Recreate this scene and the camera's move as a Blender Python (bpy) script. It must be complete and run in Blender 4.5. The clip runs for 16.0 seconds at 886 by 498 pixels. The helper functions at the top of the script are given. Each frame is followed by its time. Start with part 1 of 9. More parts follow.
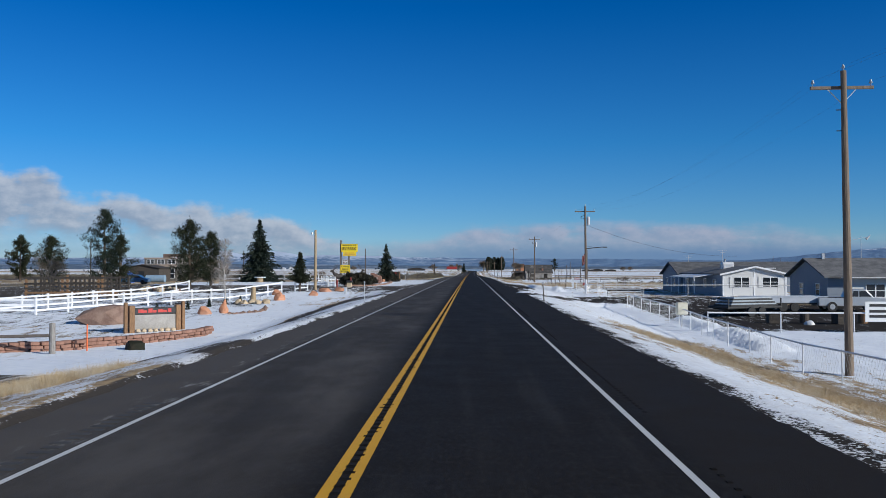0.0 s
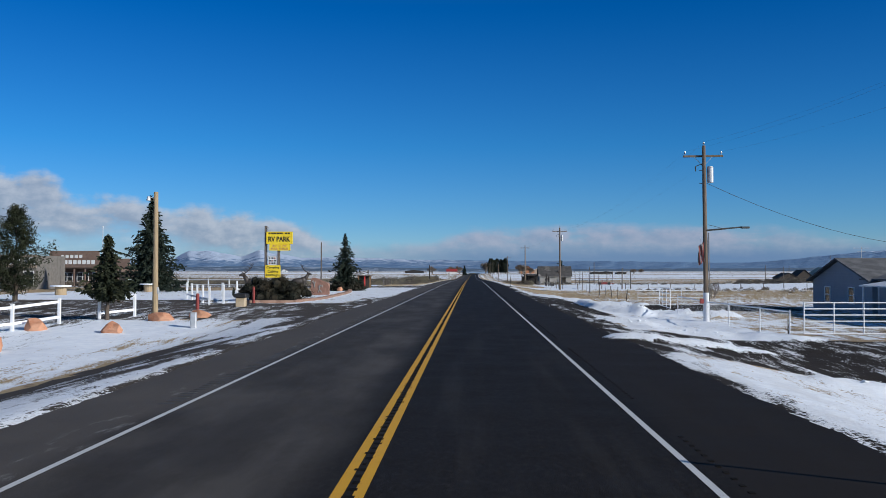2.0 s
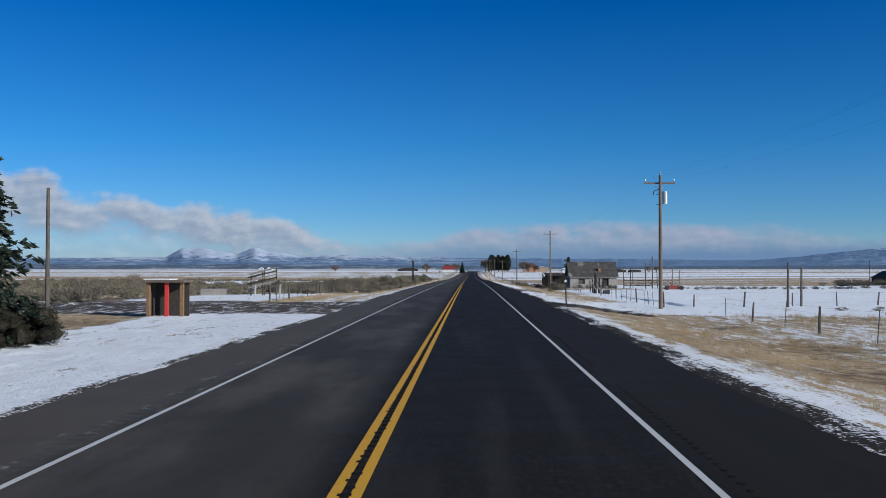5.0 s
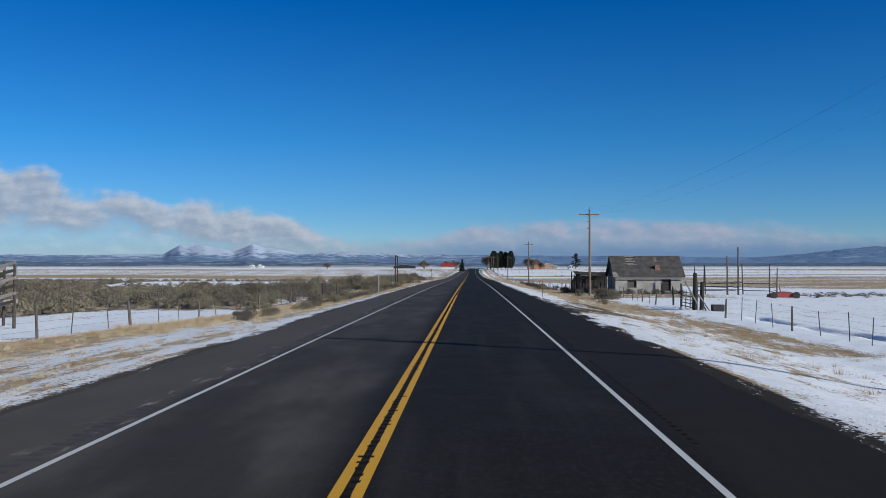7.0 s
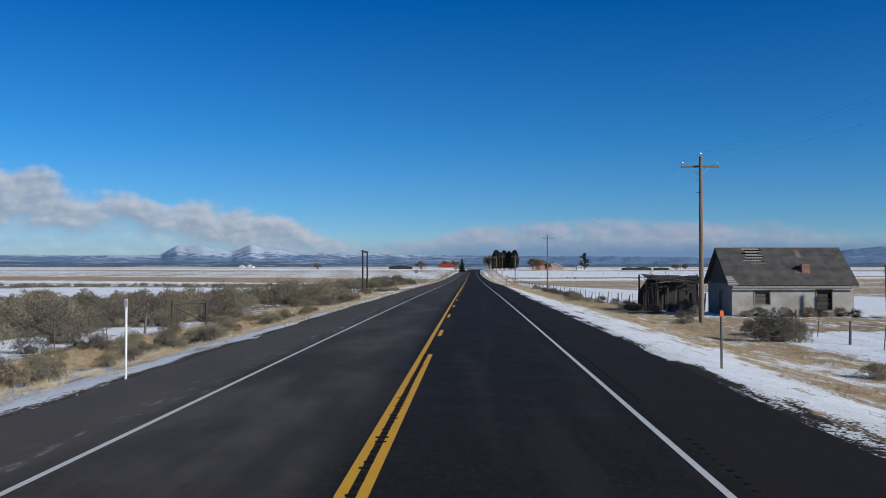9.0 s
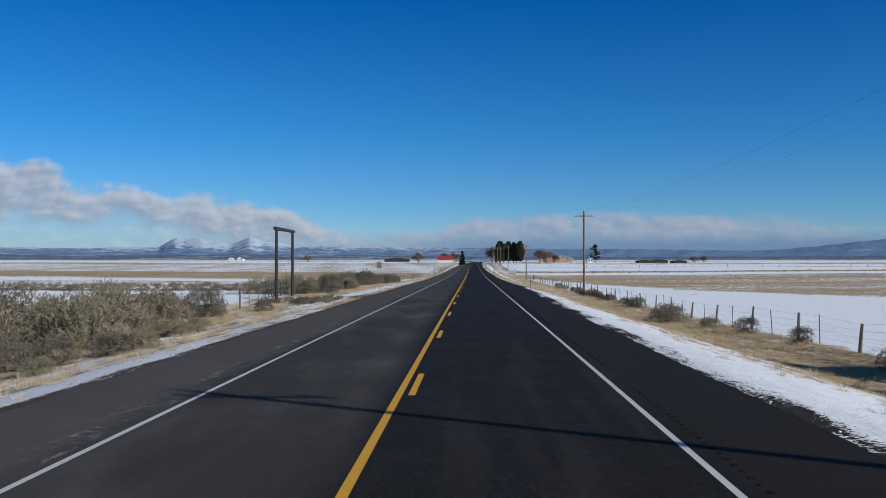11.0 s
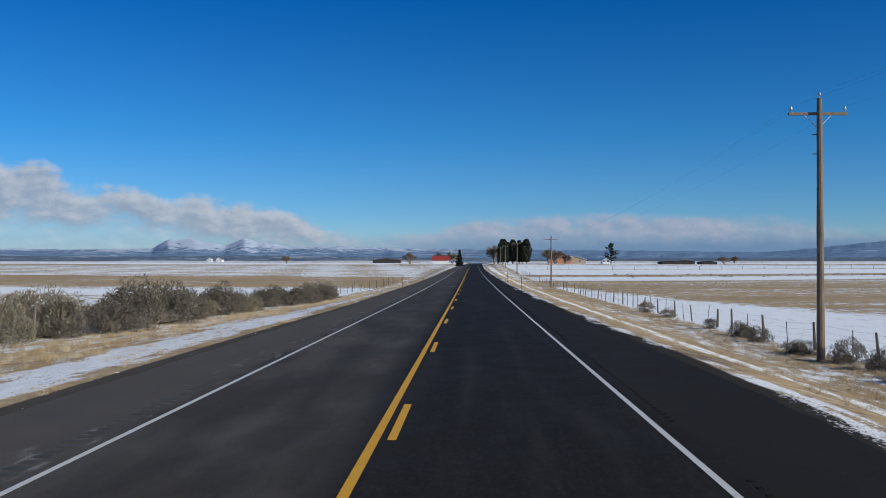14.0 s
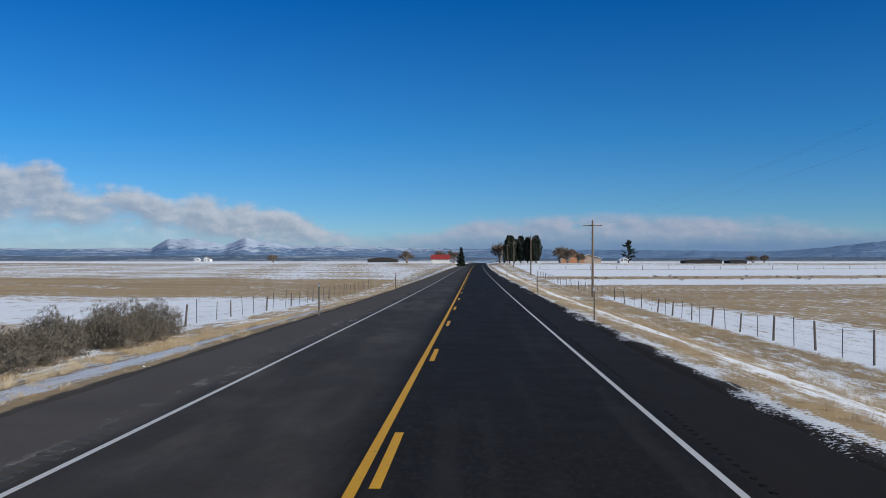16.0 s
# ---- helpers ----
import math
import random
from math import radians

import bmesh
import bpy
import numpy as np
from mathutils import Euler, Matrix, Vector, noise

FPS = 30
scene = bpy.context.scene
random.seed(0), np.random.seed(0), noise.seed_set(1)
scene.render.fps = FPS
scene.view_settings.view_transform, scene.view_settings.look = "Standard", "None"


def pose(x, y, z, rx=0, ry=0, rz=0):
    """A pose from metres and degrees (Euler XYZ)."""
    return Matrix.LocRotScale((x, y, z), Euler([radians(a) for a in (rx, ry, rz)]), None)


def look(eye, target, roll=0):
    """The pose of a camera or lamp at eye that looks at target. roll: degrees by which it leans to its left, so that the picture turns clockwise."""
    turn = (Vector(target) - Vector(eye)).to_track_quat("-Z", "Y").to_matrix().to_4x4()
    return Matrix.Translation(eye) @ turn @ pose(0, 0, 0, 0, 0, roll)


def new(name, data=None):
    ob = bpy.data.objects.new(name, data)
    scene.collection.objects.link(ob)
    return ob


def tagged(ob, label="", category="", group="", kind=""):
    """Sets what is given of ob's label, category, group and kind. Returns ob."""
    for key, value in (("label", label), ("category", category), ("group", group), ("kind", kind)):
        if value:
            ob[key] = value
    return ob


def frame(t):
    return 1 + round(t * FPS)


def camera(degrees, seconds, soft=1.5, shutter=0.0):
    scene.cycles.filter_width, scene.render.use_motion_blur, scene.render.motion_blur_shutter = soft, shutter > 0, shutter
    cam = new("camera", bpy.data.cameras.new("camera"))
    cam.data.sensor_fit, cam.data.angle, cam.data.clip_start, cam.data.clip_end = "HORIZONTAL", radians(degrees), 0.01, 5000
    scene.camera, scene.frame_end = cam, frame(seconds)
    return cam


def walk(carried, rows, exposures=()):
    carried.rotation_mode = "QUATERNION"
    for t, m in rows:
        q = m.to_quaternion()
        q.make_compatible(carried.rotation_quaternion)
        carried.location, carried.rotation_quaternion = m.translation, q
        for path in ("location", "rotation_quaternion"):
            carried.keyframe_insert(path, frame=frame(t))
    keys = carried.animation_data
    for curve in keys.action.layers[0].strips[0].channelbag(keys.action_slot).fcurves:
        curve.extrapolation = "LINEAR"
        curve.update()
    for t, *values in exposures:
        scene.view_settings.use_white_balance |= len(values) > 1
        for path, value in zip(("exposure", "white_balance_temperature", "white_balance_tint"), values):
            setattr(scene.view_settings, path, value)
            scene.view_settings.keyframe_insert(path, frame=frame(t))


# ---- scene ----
# the land's long profile: level, then a gentle dip, then a rise to a far crest
SLOPE_Y = [-5000, 185, 260, 330, 410, 470, 540, 620, 1000, 1090, 9000]
SLOPE = [0.0, 0.0, -0.0038, -0.0070, -0.0068, -0.0030, 0.0, 0.0022, 0.0022, 0.0, 0.0]
_ys = np.arange(-400.0, 1200.0, 1.0)
_zs = np.concatenate([[0.0], np.cumsum(np.interp(_ys[:-1] + 0.5, SLOPE_Y, SLOPE))])


def slope(y):
    return np.interp(y, SLOPE_Y, SLOPE)


def grade(y):
    return np.interp(y, _ys, _zs)


# camera: a dash camera, driving north along the right-hand lane
cam = camera(53.28, 16.0, soft=0.75)
PATH = [
    (0.0, 0.145, 0.00, 1.288, 0.0, 1.773),
    (0.5, 0.121, 13.57, 1.032, 0.0, 1.916),
    (1.0, 0.103, 27.13, 1.082, 0.0, 1.810),
    (1.5, 0.053, 40.59, 1.243, 0.0, 1.869),
    (2.0, 0.032, 53.98, 1.444, 0.0, 1.841),
    (2.5, 0.022, 67.34, 1.451, 0.0, 1.890),
    (3.0, 0.012, 80.64, 1.260, 0.0, 1.832),
    (3.5, 0.036, 93.83, 1.314, 0.0, 1.780),
    (4.0, 0.032, 106.94, 1.290, 0.0, 1.764),
    (6.5, 0.029, 171.85, 1.320, 0.0, 1.734),
    (7.0, 0.010, 184.68, 1.122, 0.0, 1.777),
    (7.5, -0.014, 197.49, 1.189, 0.0, 1.819),
    (8.0, -0.042, 210.33, 1.260, 0.0, 1.768),
    (8.5, -0.038, 223.25, 1.150, 0.0, 1.844),
    (9.0, -0.026, 236.28, 1.309, 0.0, 1.811),
    (11.5, -0.097, 300.79, 0.961, 0.0, 1.903),
    (12.0, -0.138, 313.52, 1.056, 0.0, 1.902),
    (12.5, -0.146, 326.33, 0.836, 0.0, 1.822),
    (13.0, -0.141, 339.22, 1.253, 0.0, 1.857),
    (13.5, -0.134, 352.05, 0.916, 0.0, 1.773),
    (14.0, -0.068, 364.90, 1.191, 0.0, 1.822),
    (14.5, -0.034, 377.74, 0.915, 0.0, 1.878),
    (15.0, -0.083, 390.58, 1.107, 0.0, 1.891),
    (15.5, -0.076, 403.42, 1.016, 0.0, 2.017),
    (16.0, -0.095, 416.27, 1.143, 0.0, 2.024),
]
walk(cam, [(t, pose(x, y, 2.29 + float(grade(y)), 90 + pitch + math.degrees(float(slope(y))), roll, yaw)) for t, x, y, pitch, roll, yaw in PATH],
     [(0.0, -0.04, 6240, 10), (4.0, -0.02, 6260, 10), (8.0, 0.0, 6400, 10), (12.0, 0.02, 6480, 10), (16.0, 0.02, 6500, 10)])

# ---- world, sun ----
SUN_ELEV, SUN_AZ = radians(23), radians(120)
world = bpy.data.worlds.new("world")
scene.world = world
world.use_nodes = True
wn, wl = world.node_tree.nodes, world.node_tree.links
wn.clear()


def wmath(op, a, b=None, c=None):
    n = wn.new("ShaderNodeMath")
    n.operation = op
    for i, v in enumerate((a, b, c)):
        if v is None:
            continue
        if isinstance(v, (int, float)):
            n.inputs[i].default_value = v
        else:
            wl.new(v, n.inputs[i])
    return n.outputs[0]


def wmix(fac, a, b, mode="MIX"):
    n = wn.new("ShaderNodeMix")
    n.data_type, n.blend_type = "RGBA", mode
    for i, v in ((0, fac), (6, a), (7, b)):
        if isinstance(v, (int, float)):
            n.inputs[i].default_value = v
        elif isinstance(v, tuple):
            n.inputs[i].default_value = (*v, 1)
        else:
            wl.new(v, n.inputs[i])
    return n.outputs[2]


def wramp(fac, stops):
    n = wn.new("ShaderNodeValToRGB")
    e = n.color_ramp.elements
    while len(e) < len(stops):
        e.new(0.5)
    for el, (p, c) in zip(e, stops):
        el.position, el.color = p, (*c, 1)
    wl.new(fac, n.inputs[0])
    return n.outputs[0]


def wcurve(fac, stops):
    return wramp(fac, [(p, (v, v, v)) for p, v in stops])


sky = wn.new("ShaderNodeTexSky")
sky.sky_type, sky.sun_disc = "NISHITA", False
sky.sun_elevation, sky.sun_rotation = SUN_ELEV, SUN_AZ
sky.altitude, sky.air_density, sky.dust_density, sky.ozone_density = 2000, 1.0, 0.3, 2.0
tc = wn.new("ShaderNodeTexCoord")
sep = wn.new("ShaderNodeSeparateXYZ")
wl.new(tc.outputs["Generated"], sep.inputs[0])
elev = wmath("ARCSINE", sep.outputs[2])                       # radians
azim = wmath("ARCTAN2", sep.outputs[0], sep.outputs[1])       # 0 ahead, right positive
el01 = wmath("DIVIDE", elev, radians(40))
tint = wramp(el01, [(0.0, (0.62, 0.81, 1.10)), (0.08, (0.38, 0.75, 1.14)), (0.2, (0.17, 0.70, 1.18)), (0.42, (0.015, 0.53, 1.15)), (0.6, (0.3, 0.66, 1.0)), (1.0, (0.42, 0.70, 0.92))])
blue = wmix(1.0, sky.outputs[0], tint, "MULTIPLY")

# low cumulus bank along the horizon, higher over the plain on the west
az01 = wmath("ADD", wmath("DIVIDE", azim, radians(90)), 0.5)  # -45..45 degrees
# upper and lower limits of the bank, as shares of 8 degrees
top = wcurve(az01, [(0.0, 0.74), (0.188, 0.75), (0.204, 0.75), (0.217, 0.66), (0.228, 0.555), (0.248, 0.575), (0.269, 0.58), (0.287, 0.48), (0.303, 0.55), (0.328, 0.49),
                    (0.359, 0.44), (0.382, 0.37), (0.398, 0.28), (0.412, 0.22), (0.467, 0.25), (0.5, 0.345), (0.522, 0.375), (0.61, 0.38), (0.70, 0.36), (0.735, 0.27), (0.80, 0.20), (1.0, 0.26)])
foot = wcurve(az01, [(0.0, 0.27), (0.188, 0.28), (0.25, 0.29), (0.283, 0.27), (0.303, 0.19), (0.335, 0.13), (0.41, 0.13), (0.47, 0.14), (0.52, 0.13), (0.72, 0.12), (1.0, 0.1)])
top, foot = wmath("MULTIPLY", top, radians(8)), wmath("MULTIPLY", foot, radians(8))
west = wcurve(az01, [(0.36, 1.0), (0.47, 0.0)])


def cloud_noise(scale, detail, rough, da=0.0, de=0.0, flat=1.0):
    """Noise over bearing and height, looked up a little aside for shading."""
    comb = wn.new("ShaderNodeCombineXYZ")
    wl.new(wmath("MULTIPLY", wmath("ADD", azim, radians(da)), 57.3), comb.inputs[0])
    wl.new(wmath("MULTIPLY", wmath("ADD", elev, radians(de)), 57.3 * flat), comb.inputs[1])
    t = wn.new("ShaderNodeTexNoise")
    t.inputs["Scale"].default_value, t.inputs["Detail"].default_value, t.inputs["Roughness"].default_value = scale, detail, rough
    wl.new(comb.outputs[0], t.inputs["Vector"])
    return wmath("SUBTRACT", t.outputs[0], 0.5)


def wstep(v, lo, hi):
    n = wn.new("ShaderNodeMapRange")
    n.interpolation_type = "SMOOTHSTEP"
    n.inputs["From Min"].default_value, n.inputs["From Max"].default_value = lo, hi
    wl.new(v, n.inputs["Value"])
    return n.outputs[0]


puff = cloud_noise(0.42, 7, 0.56, flat=1.5)
puff_lit = cloud_noise(0.42, 7, 0.56, 0.35, 0.30, flat=1.5)
layer = cloud_noise(0.16, 6, 0.6, flat=5.0)
nz = wmath("ADD", wmath("MULTIPLY", puff, wmath("ADD", wmath("MULTIPLY", west, 0.6), 0.4)), wmath("MULTIPLY", layer, wmath("SUBTRACT", 0.5, wmath("MULTIPLY", west, 0.35))))
gap = wmath("SUBTRACT", wmath("ADD", top, wmath("MULTIPLY", nz, radians(2.6))), elev)
body = wstep(gap, radians(-0.2), radians(0.75))
under_edge = wstep(wmath("ADD", wmath("SUBTRACT", elev, foot), wmath("MULTIPLY", nz, radians(3.0))), radians(-0.8), radians(1.0))
holes = wstep(wmath("ADD", wmath("MULTIPLY", puff, 1.0), wmath("MULTIPLY", layer, 0.8)), -0.30, -0.02)
alpha = wmath("MULTIPLY", wmath("MULTIPLY", body, wmath("ADD", wmath("MULTIPLY", under_edge, 0.62), 0.38)), wmath("ADD", wmath("MULTIPLY", holes, 0.40), 0.60))
alpha = wmath("MULTIPLY", alpha, wcurve(az01, [(0.0, 0.92), (0.39, 0.90), (0.43, 0.62), (0.49, 0.78), (0.68, 0.80), (0.76, 0.45), (1.0, 0.6)]))
# sides that face the sun are bright, the far sides and feet grey
relief = wmath("ADD", wmath("MULTIPLY", wmath("SUBTRACT", puff, puff_lit), 2.3), wmath("MULTIPLY", layer, 0.9))
rim = wmath("MULTIPLY", wstep(gap, radians(2.0), radians(0.15)), 0.42)
lit = wstep(wmath("ADD", relief, rim), -0.25, 0.80)
cloud_col = wmix(lit, wmix(west, (3.1, 3.8, 5.4), (3.4, 4.15, 5.4)), wmix(west, (5.0, 5.1, 6.3), (6.3, 6.7, 7.4)))
full = wmix(alpha, blue, cloud_col)
# a blue rain haze hangs under the bank towards the north-east
under = wn.new("ShaderNodeMapRange")
under.interpolation_type = "SMOOTHSTEP"
under.inputs["From Min"].default_value, under.inputs["From Max"].default_value = radians(1.9), radians(0.8)
wl.new(wmath("ADD", elev, wmath("MULTIPLY", nz, radians(1.5))), under.inputs["Value"])
full = wmix(wmath("MULTIPLY", under.outputs[0], wcurve(az01, [(0.40, 0.15), (0.50, 0.72), (0.66, 0.85), (1.0, 0.9)])), full, (1.55, 2.75, 4.9))
bg = wn.new("ShaderNodeBackground")
bg.inputs["Strength"].default_value = 0.082
wl.new(full, bg.inputs["Color"])
wo = wn.new("ShaderNodeOutputWorld")
wl.new(bg.outputs[0], wo.inputs["Surface"])

sun_light = bpy.data.lights.new("sun", "SUN")
sun_light.energy, sun_light.angle, sun_light.color = 4.6, radians(0.55), (1.0, 0.96, 0.875)
sun = new("sun", sun_light)
sun_dir = Vector((math.sin(SUN_AZ) * math.cos(SUN_ELEV), math.cos(SUN_AZ) * math.cos(SUN_ELEV), math.sin(SUN_ELEV)))
sun.matrix_world = look(sun_dir * 100, (0, 0, 0))


# ---- materials ----
class Mat:
    """A small helper round one node material."""

    def __init__(self, name):
        self.m = bpy.data.materials.new(name)
        self.m.use_nodes = True
        self.n, self.l = self.m.node_tree.nodes, self.m.node_tree.links
        self.bsdf = self.n["Principled BSDF"]

    def put(self, sock, v):
        if isinstance(v, (int, float)):
            sock.default_value = v
        elif isinstance(v, tuple):
            sock.default_value = (*v, 1) if len(v) == 3 and sock.type == "RGBA" else v
        else:
            self.l.new(v, sock)

    def coords(self, kind="Object", scale=(1, 1, 1)):
        t = self.n.new("ShaderNodeTexCoord")
        mp = self.n.new("ShaderNodeMapping")
        mp.inputs["Scale"].default_value = scale
        self.l.new(t.outputs[kind], mp.inputs["Vector"])
        return mp.outputs[0]

    def position(self, scale=(1, 1, 1)):
        t = self.n.new("ShaderNodeNewGeometry")
        mp = self.n.new("ShaderNodeMapping")
        mp.inputs["Scale"].default_value = scale
        self.l.new(t.outputs["Position"], mp.inputs["Vector"])
        return mp.outputs[0]

    def noise(self, vec, scale, detail=4, rough=0.55):
        t = self.n.new("ShaderNodeTexNoise")
        t.inputs["Scale"].default_value, t.inputs["Detail"].default_value, t.inputs["Roughness"].default_value = scale, detail, rough
        self.l.new(vec, t.inputs["Vector"])
        return t.outputs[0]

    def wave(self, vec, scale, distort=2.0, axis="X"):
        t = self.n.new("ShaderNodeTexWave")
        t.bands_direction = axis
        t.inputs["Scale"].default_value, t.inputs["Distortion"].default_value, t.inputs["Detail"].default_value = scale, distort, 3
        self.l.new(vec, t.inputs["Vector"])
        return t.outputs[1]

    def math(self, op, a, b=0.0, c=0.0):
        t = self.n.new("ShaderNodeMath")
        t.operation = op
        for i, v in enumerate((a, b, c)):
            self.put(t.inputs[i], v)
        return t.outputs[0]

    def mix(self, fac, a, b, mode="MIX"):
        t = self.n.new("ShaderNodeMix")
        t.data_type, t.blend_type = "RGBA", mode
        for i, v in ((0, fac), (6, a), (7, b)):
            self.put(t.inputs[i], v)
        return t.outputs[2]

    def step(self, v, lo, hi):
        t = self.n.new("ShaderNodeMapRange")
        t.interpolation_type = "SMOOTHSTEP"
        t.inputs["From Min"].default_value, t.inputs["From Max"].default_value = lo, hi
        self.put(t.inputs["Value"], v)
        return t.outputs[0]

    def bump(self, height, strength=0.3, distance=0.02):
        t = self.n.new("ShaderNodeBump")
        t.inputs["Strength"].default_value, t.inputs["Distance"].default_value = strength, distance
        self.l.new(height, t.inputs["Height"])
        self.l.new(t.outputs[0], self.bsdf.inputs["Normal"])

    def rnd(self):
        return self.n.new("ShaderNodeObjectInfo").outputs["Random"]

    def island(self):
        return self.n.new("ShaderNodeNewGeometry").outputs["Random Per Island"]

    def out(self, col, rough=0.8, metal=0.0, spec=None):
        self.put(self.bsdf.inputs["Base Color"], col)
        self.put(self.bsdf.inputs["Roughness"], rough)
        self.put(self.bsdf.inputs["Metallic"], metal)
        if spec is not None:
            self.bsdf.inputs["Specular IOR Level"].default_value = spec
        return self.m


def plain(name, a, b, scale=6, rough=0.7, bump=0.15, metal=0.0, vary=0.0, stretch=(1, 1, 1), fine=40, spec=None):
    """Two tones mottled at two scales, with a fine relief."""
    k = Mat(name)
    v = k.coords(scale=stretch)
    n1, n2 = k.noise(v, scale, 5), k.noise(v, fine, 3)
    f = k.math("ADD", k.math("MULTIPLY", n1, 0.7), k.math("MULTIPLY", n2, 0.3))
    col = k.mix(k.step(f, 0.33, 0.67), a, b)
    if vary:
        g = k.math("ADD", k.math("MULTIPLY", k.rnd(), vary), 1 - vary / 2)
        col = k.mix(1.0, col, g, "MULTIPLY")
    k.bump(k.math("ADD", n1, k.math("MULTIPLY", n2, 0.5)), bump, 0.02)
    return k.out(col, rough, metal, spec)


def leafy(name, a, b, c, rough=0.75):
    """Foliage: three tones varied clump by clump."""
    k = Mat(name)
    r = k.island()
    v = k.position()
    n = k.noise(v, 1.1, 3)
    col = k.mix(r, a, b)
    col = k.mix(k.step(n, 0.4, 0.7), col, c)
    return k.out(col, rough, 0, 0.25)


M = {}
M["asphalt_side"] = plain("asphalt_side", (0.030, 0.029, 0.028), (0.055, 0.052, 0.05), 1.2, 0.85, 0.3, fine=60)
M["white_paint"] = plain("white_paint", (0.62, 0.62, 0.60), (0.75, 0.75, 0.73), 3, 0.6, 0.1)
M["vinyl"] = plain("vinyl", (0.78, 0.79, 0.80), (0.84, 0.84, 0.84), 2, 0.4, 0.02)
M["white_metal"] = plain("white_metal", (0.66, 0.67, 0.68), (0.78, 0.78, 0.78), 5, 0.45, 0.05)
M["pole_wood"] = plain("pole_wood", (0.115, 0.085, 0.062), (0.21, 0.16, 0.115), 3, 0.85, 0.4, stretch=(6, 6, 0.5), vary=0.25)
M["pole_tan"] = plain("pole_tan", (0.30, 0.22, 0.13), (0.42, 0.31, 0.18), 3, 0.8, 0.3, stretch=(6, 6, 0.5))
M["post_wood"] = plain("post_wood", (0.06, 0.05, 0.043), (0.16, 0.135, 0.115), 4, 0.9, 0.5, stretch=(8, 8, 0.7), vary=0.5)
M["grey_wood"] = plain("grey_wood", (0.17, 0.155, 0.14), (0.32, 0.30, 0.275), 4, 0.9, 0.5, stretch=(5, 5, 1), vary=0.4)
M["dark_wood"] = plain("dark_wood", (0.03, 0.025, 0.022), (0.075, 0.062, 0.05), 4, 0.9, 0.5, stretch=(5, 5, 1), vary=0.5)
M["brown_wood"] = plain("brown_wood", (0.16, 0.085, 0.04), (0.28, 0.16, 0.08), 4, 0.8, 0.35, stretch=(5, 5, 1), vary=0.3)
M["t_post"] = plain("t_post", (0.05, 0.055, 0.05), (0.11, 0.10, 0.09), 8, 0.6, 0.1, 0.4, vary=0.4)
M["steel"] = plain("steel", (0.42, 0.43, 0.44), (0.58, 0.58, 0.58), 8, 0.45, 0.05, 0.7)
M["wire"] = plain("wire", (0.10, 0.10, 0.10), (0.2, 0.2, 0.2), 10, 0.5, 0.02, 0.6)
M["cable"] = plain("cable", (0.03, 0.03, 0.032), (0.06, 0.06, 0.06), 10, 0.6, 0.02)
M["ceramic"] = plain("ceramic", (0.24, 0.27, 0.30), (0.36, 0.39, 0.42), 10, 0.25, 0.02)
M["grey_metal"] = plain("grey_metal", (0.45, 0.46, 0.47), (0.58, 0.59, 0.60), 6, 0.5, 0.05, 0.3)
M["black"] = plain("black", (0.012, 0.012, 0.013), (0.03, 0.03, 0.03), 6, 0.6, 0.1)
M["black_paint"] = plain("black_paint", (0.01, 0.01, 0.01), (0.02, 0.02, 0.02), 6, 0.6, 0.02)
M["yellow_sign"] = plain("yellow_sign", (0.80, 0.56, 0.02), (0.86, 0.64, 0.03), 2, 0.45, 0.02)
M["red_paint"] = plain("red_paint", (0.45, 0.03, 0.025), (0.55, 0.05, 0.04), 5, 0.5, 0.05)
M["dark_red"] = plain("dark_red", (0.20, 0.03, 0.025), (0.30, 0.05, 0.04), 5, 0.6, 0.1)
M["orange_paint"] = plain("orange_paint", (0.80, 0.13, 0.03), (0.85, 0.18, 0.05), 5, 0.5, 0.02)
M["orange_rock"] = plain("orange_rock", (0.42, 0.165, 0.08), (0.58, 0.31, 0.19), 1.6, 0.85, 0.6, fine=14)
M["tan_rock"] = plain("tan_rock", (0.42, 0.32, 0.20), (0.58, 0.46, 0.32), 1.6, 0.85, 0.6, fine=14)
M["brown_rock"] = plain("brown_rock", (0.17, 0.10, 0.075), (0.28, 0.19, 0.145), 1.8, 0.9, 0.7, fine=12, vary=0.3)
M["red_stone"] = plain("red_stone", (0.20, 0.10, 0.07), (0.30, 0.165, 0.12), 3, 0.9, 0.6, fine=20, vary=0.4)
M["brick"] = plain("brick", (0.26, 0.12, 0.085), (0.38, 0.20, 0.14), 5, 0.9, 0.4, vary=0.45)
M["mortar"] = plain("mortar", (0.26, 0.21, 0.18), (0.36, 0.31, 0.27), 5, 0.95, 0.5)
M["curb_stone"] = plain("curb_stone", (0.20, 0.115, 0.08), (0.32, 0.20, 0.145), 3, 0.9, 0.5)
M["statue_bronze"] = plain("statue_bronze", (0.025, 0.02, 0.018), (0.06, 0.045, 0.035), 6, 0.5, 0.3)
M["stucco"] = plain("stucco", (0.26, 0.243, 0.222), (0.42, 0.398, 0.365), 0.9, 0.95, 0.5, fine=14)
M["siding_white"] = plain("siding_white", (0.66, 0.67, 0.66), (0.74, 0.74, 0.72), 2, 0.6, 0.04)
M["siding_blue"] = plain("siding_blue", (0.36, 0.40, 0.46), (0.44, 0.48, 0.54), 2, 0.65, 0.04)
M["siding_tan"] = plain("siding_tan", (0.30, 0.235, 0.185), (0.38, 0.30, 0.24), 2, 0.8, 0.1)
M["shingle"] = plain("shingle", (0.075, 0.075, 0.077), (0.15, 0.15, 0.15), 1.4, 0.9, 0.5, fine=30, vary=0.3)
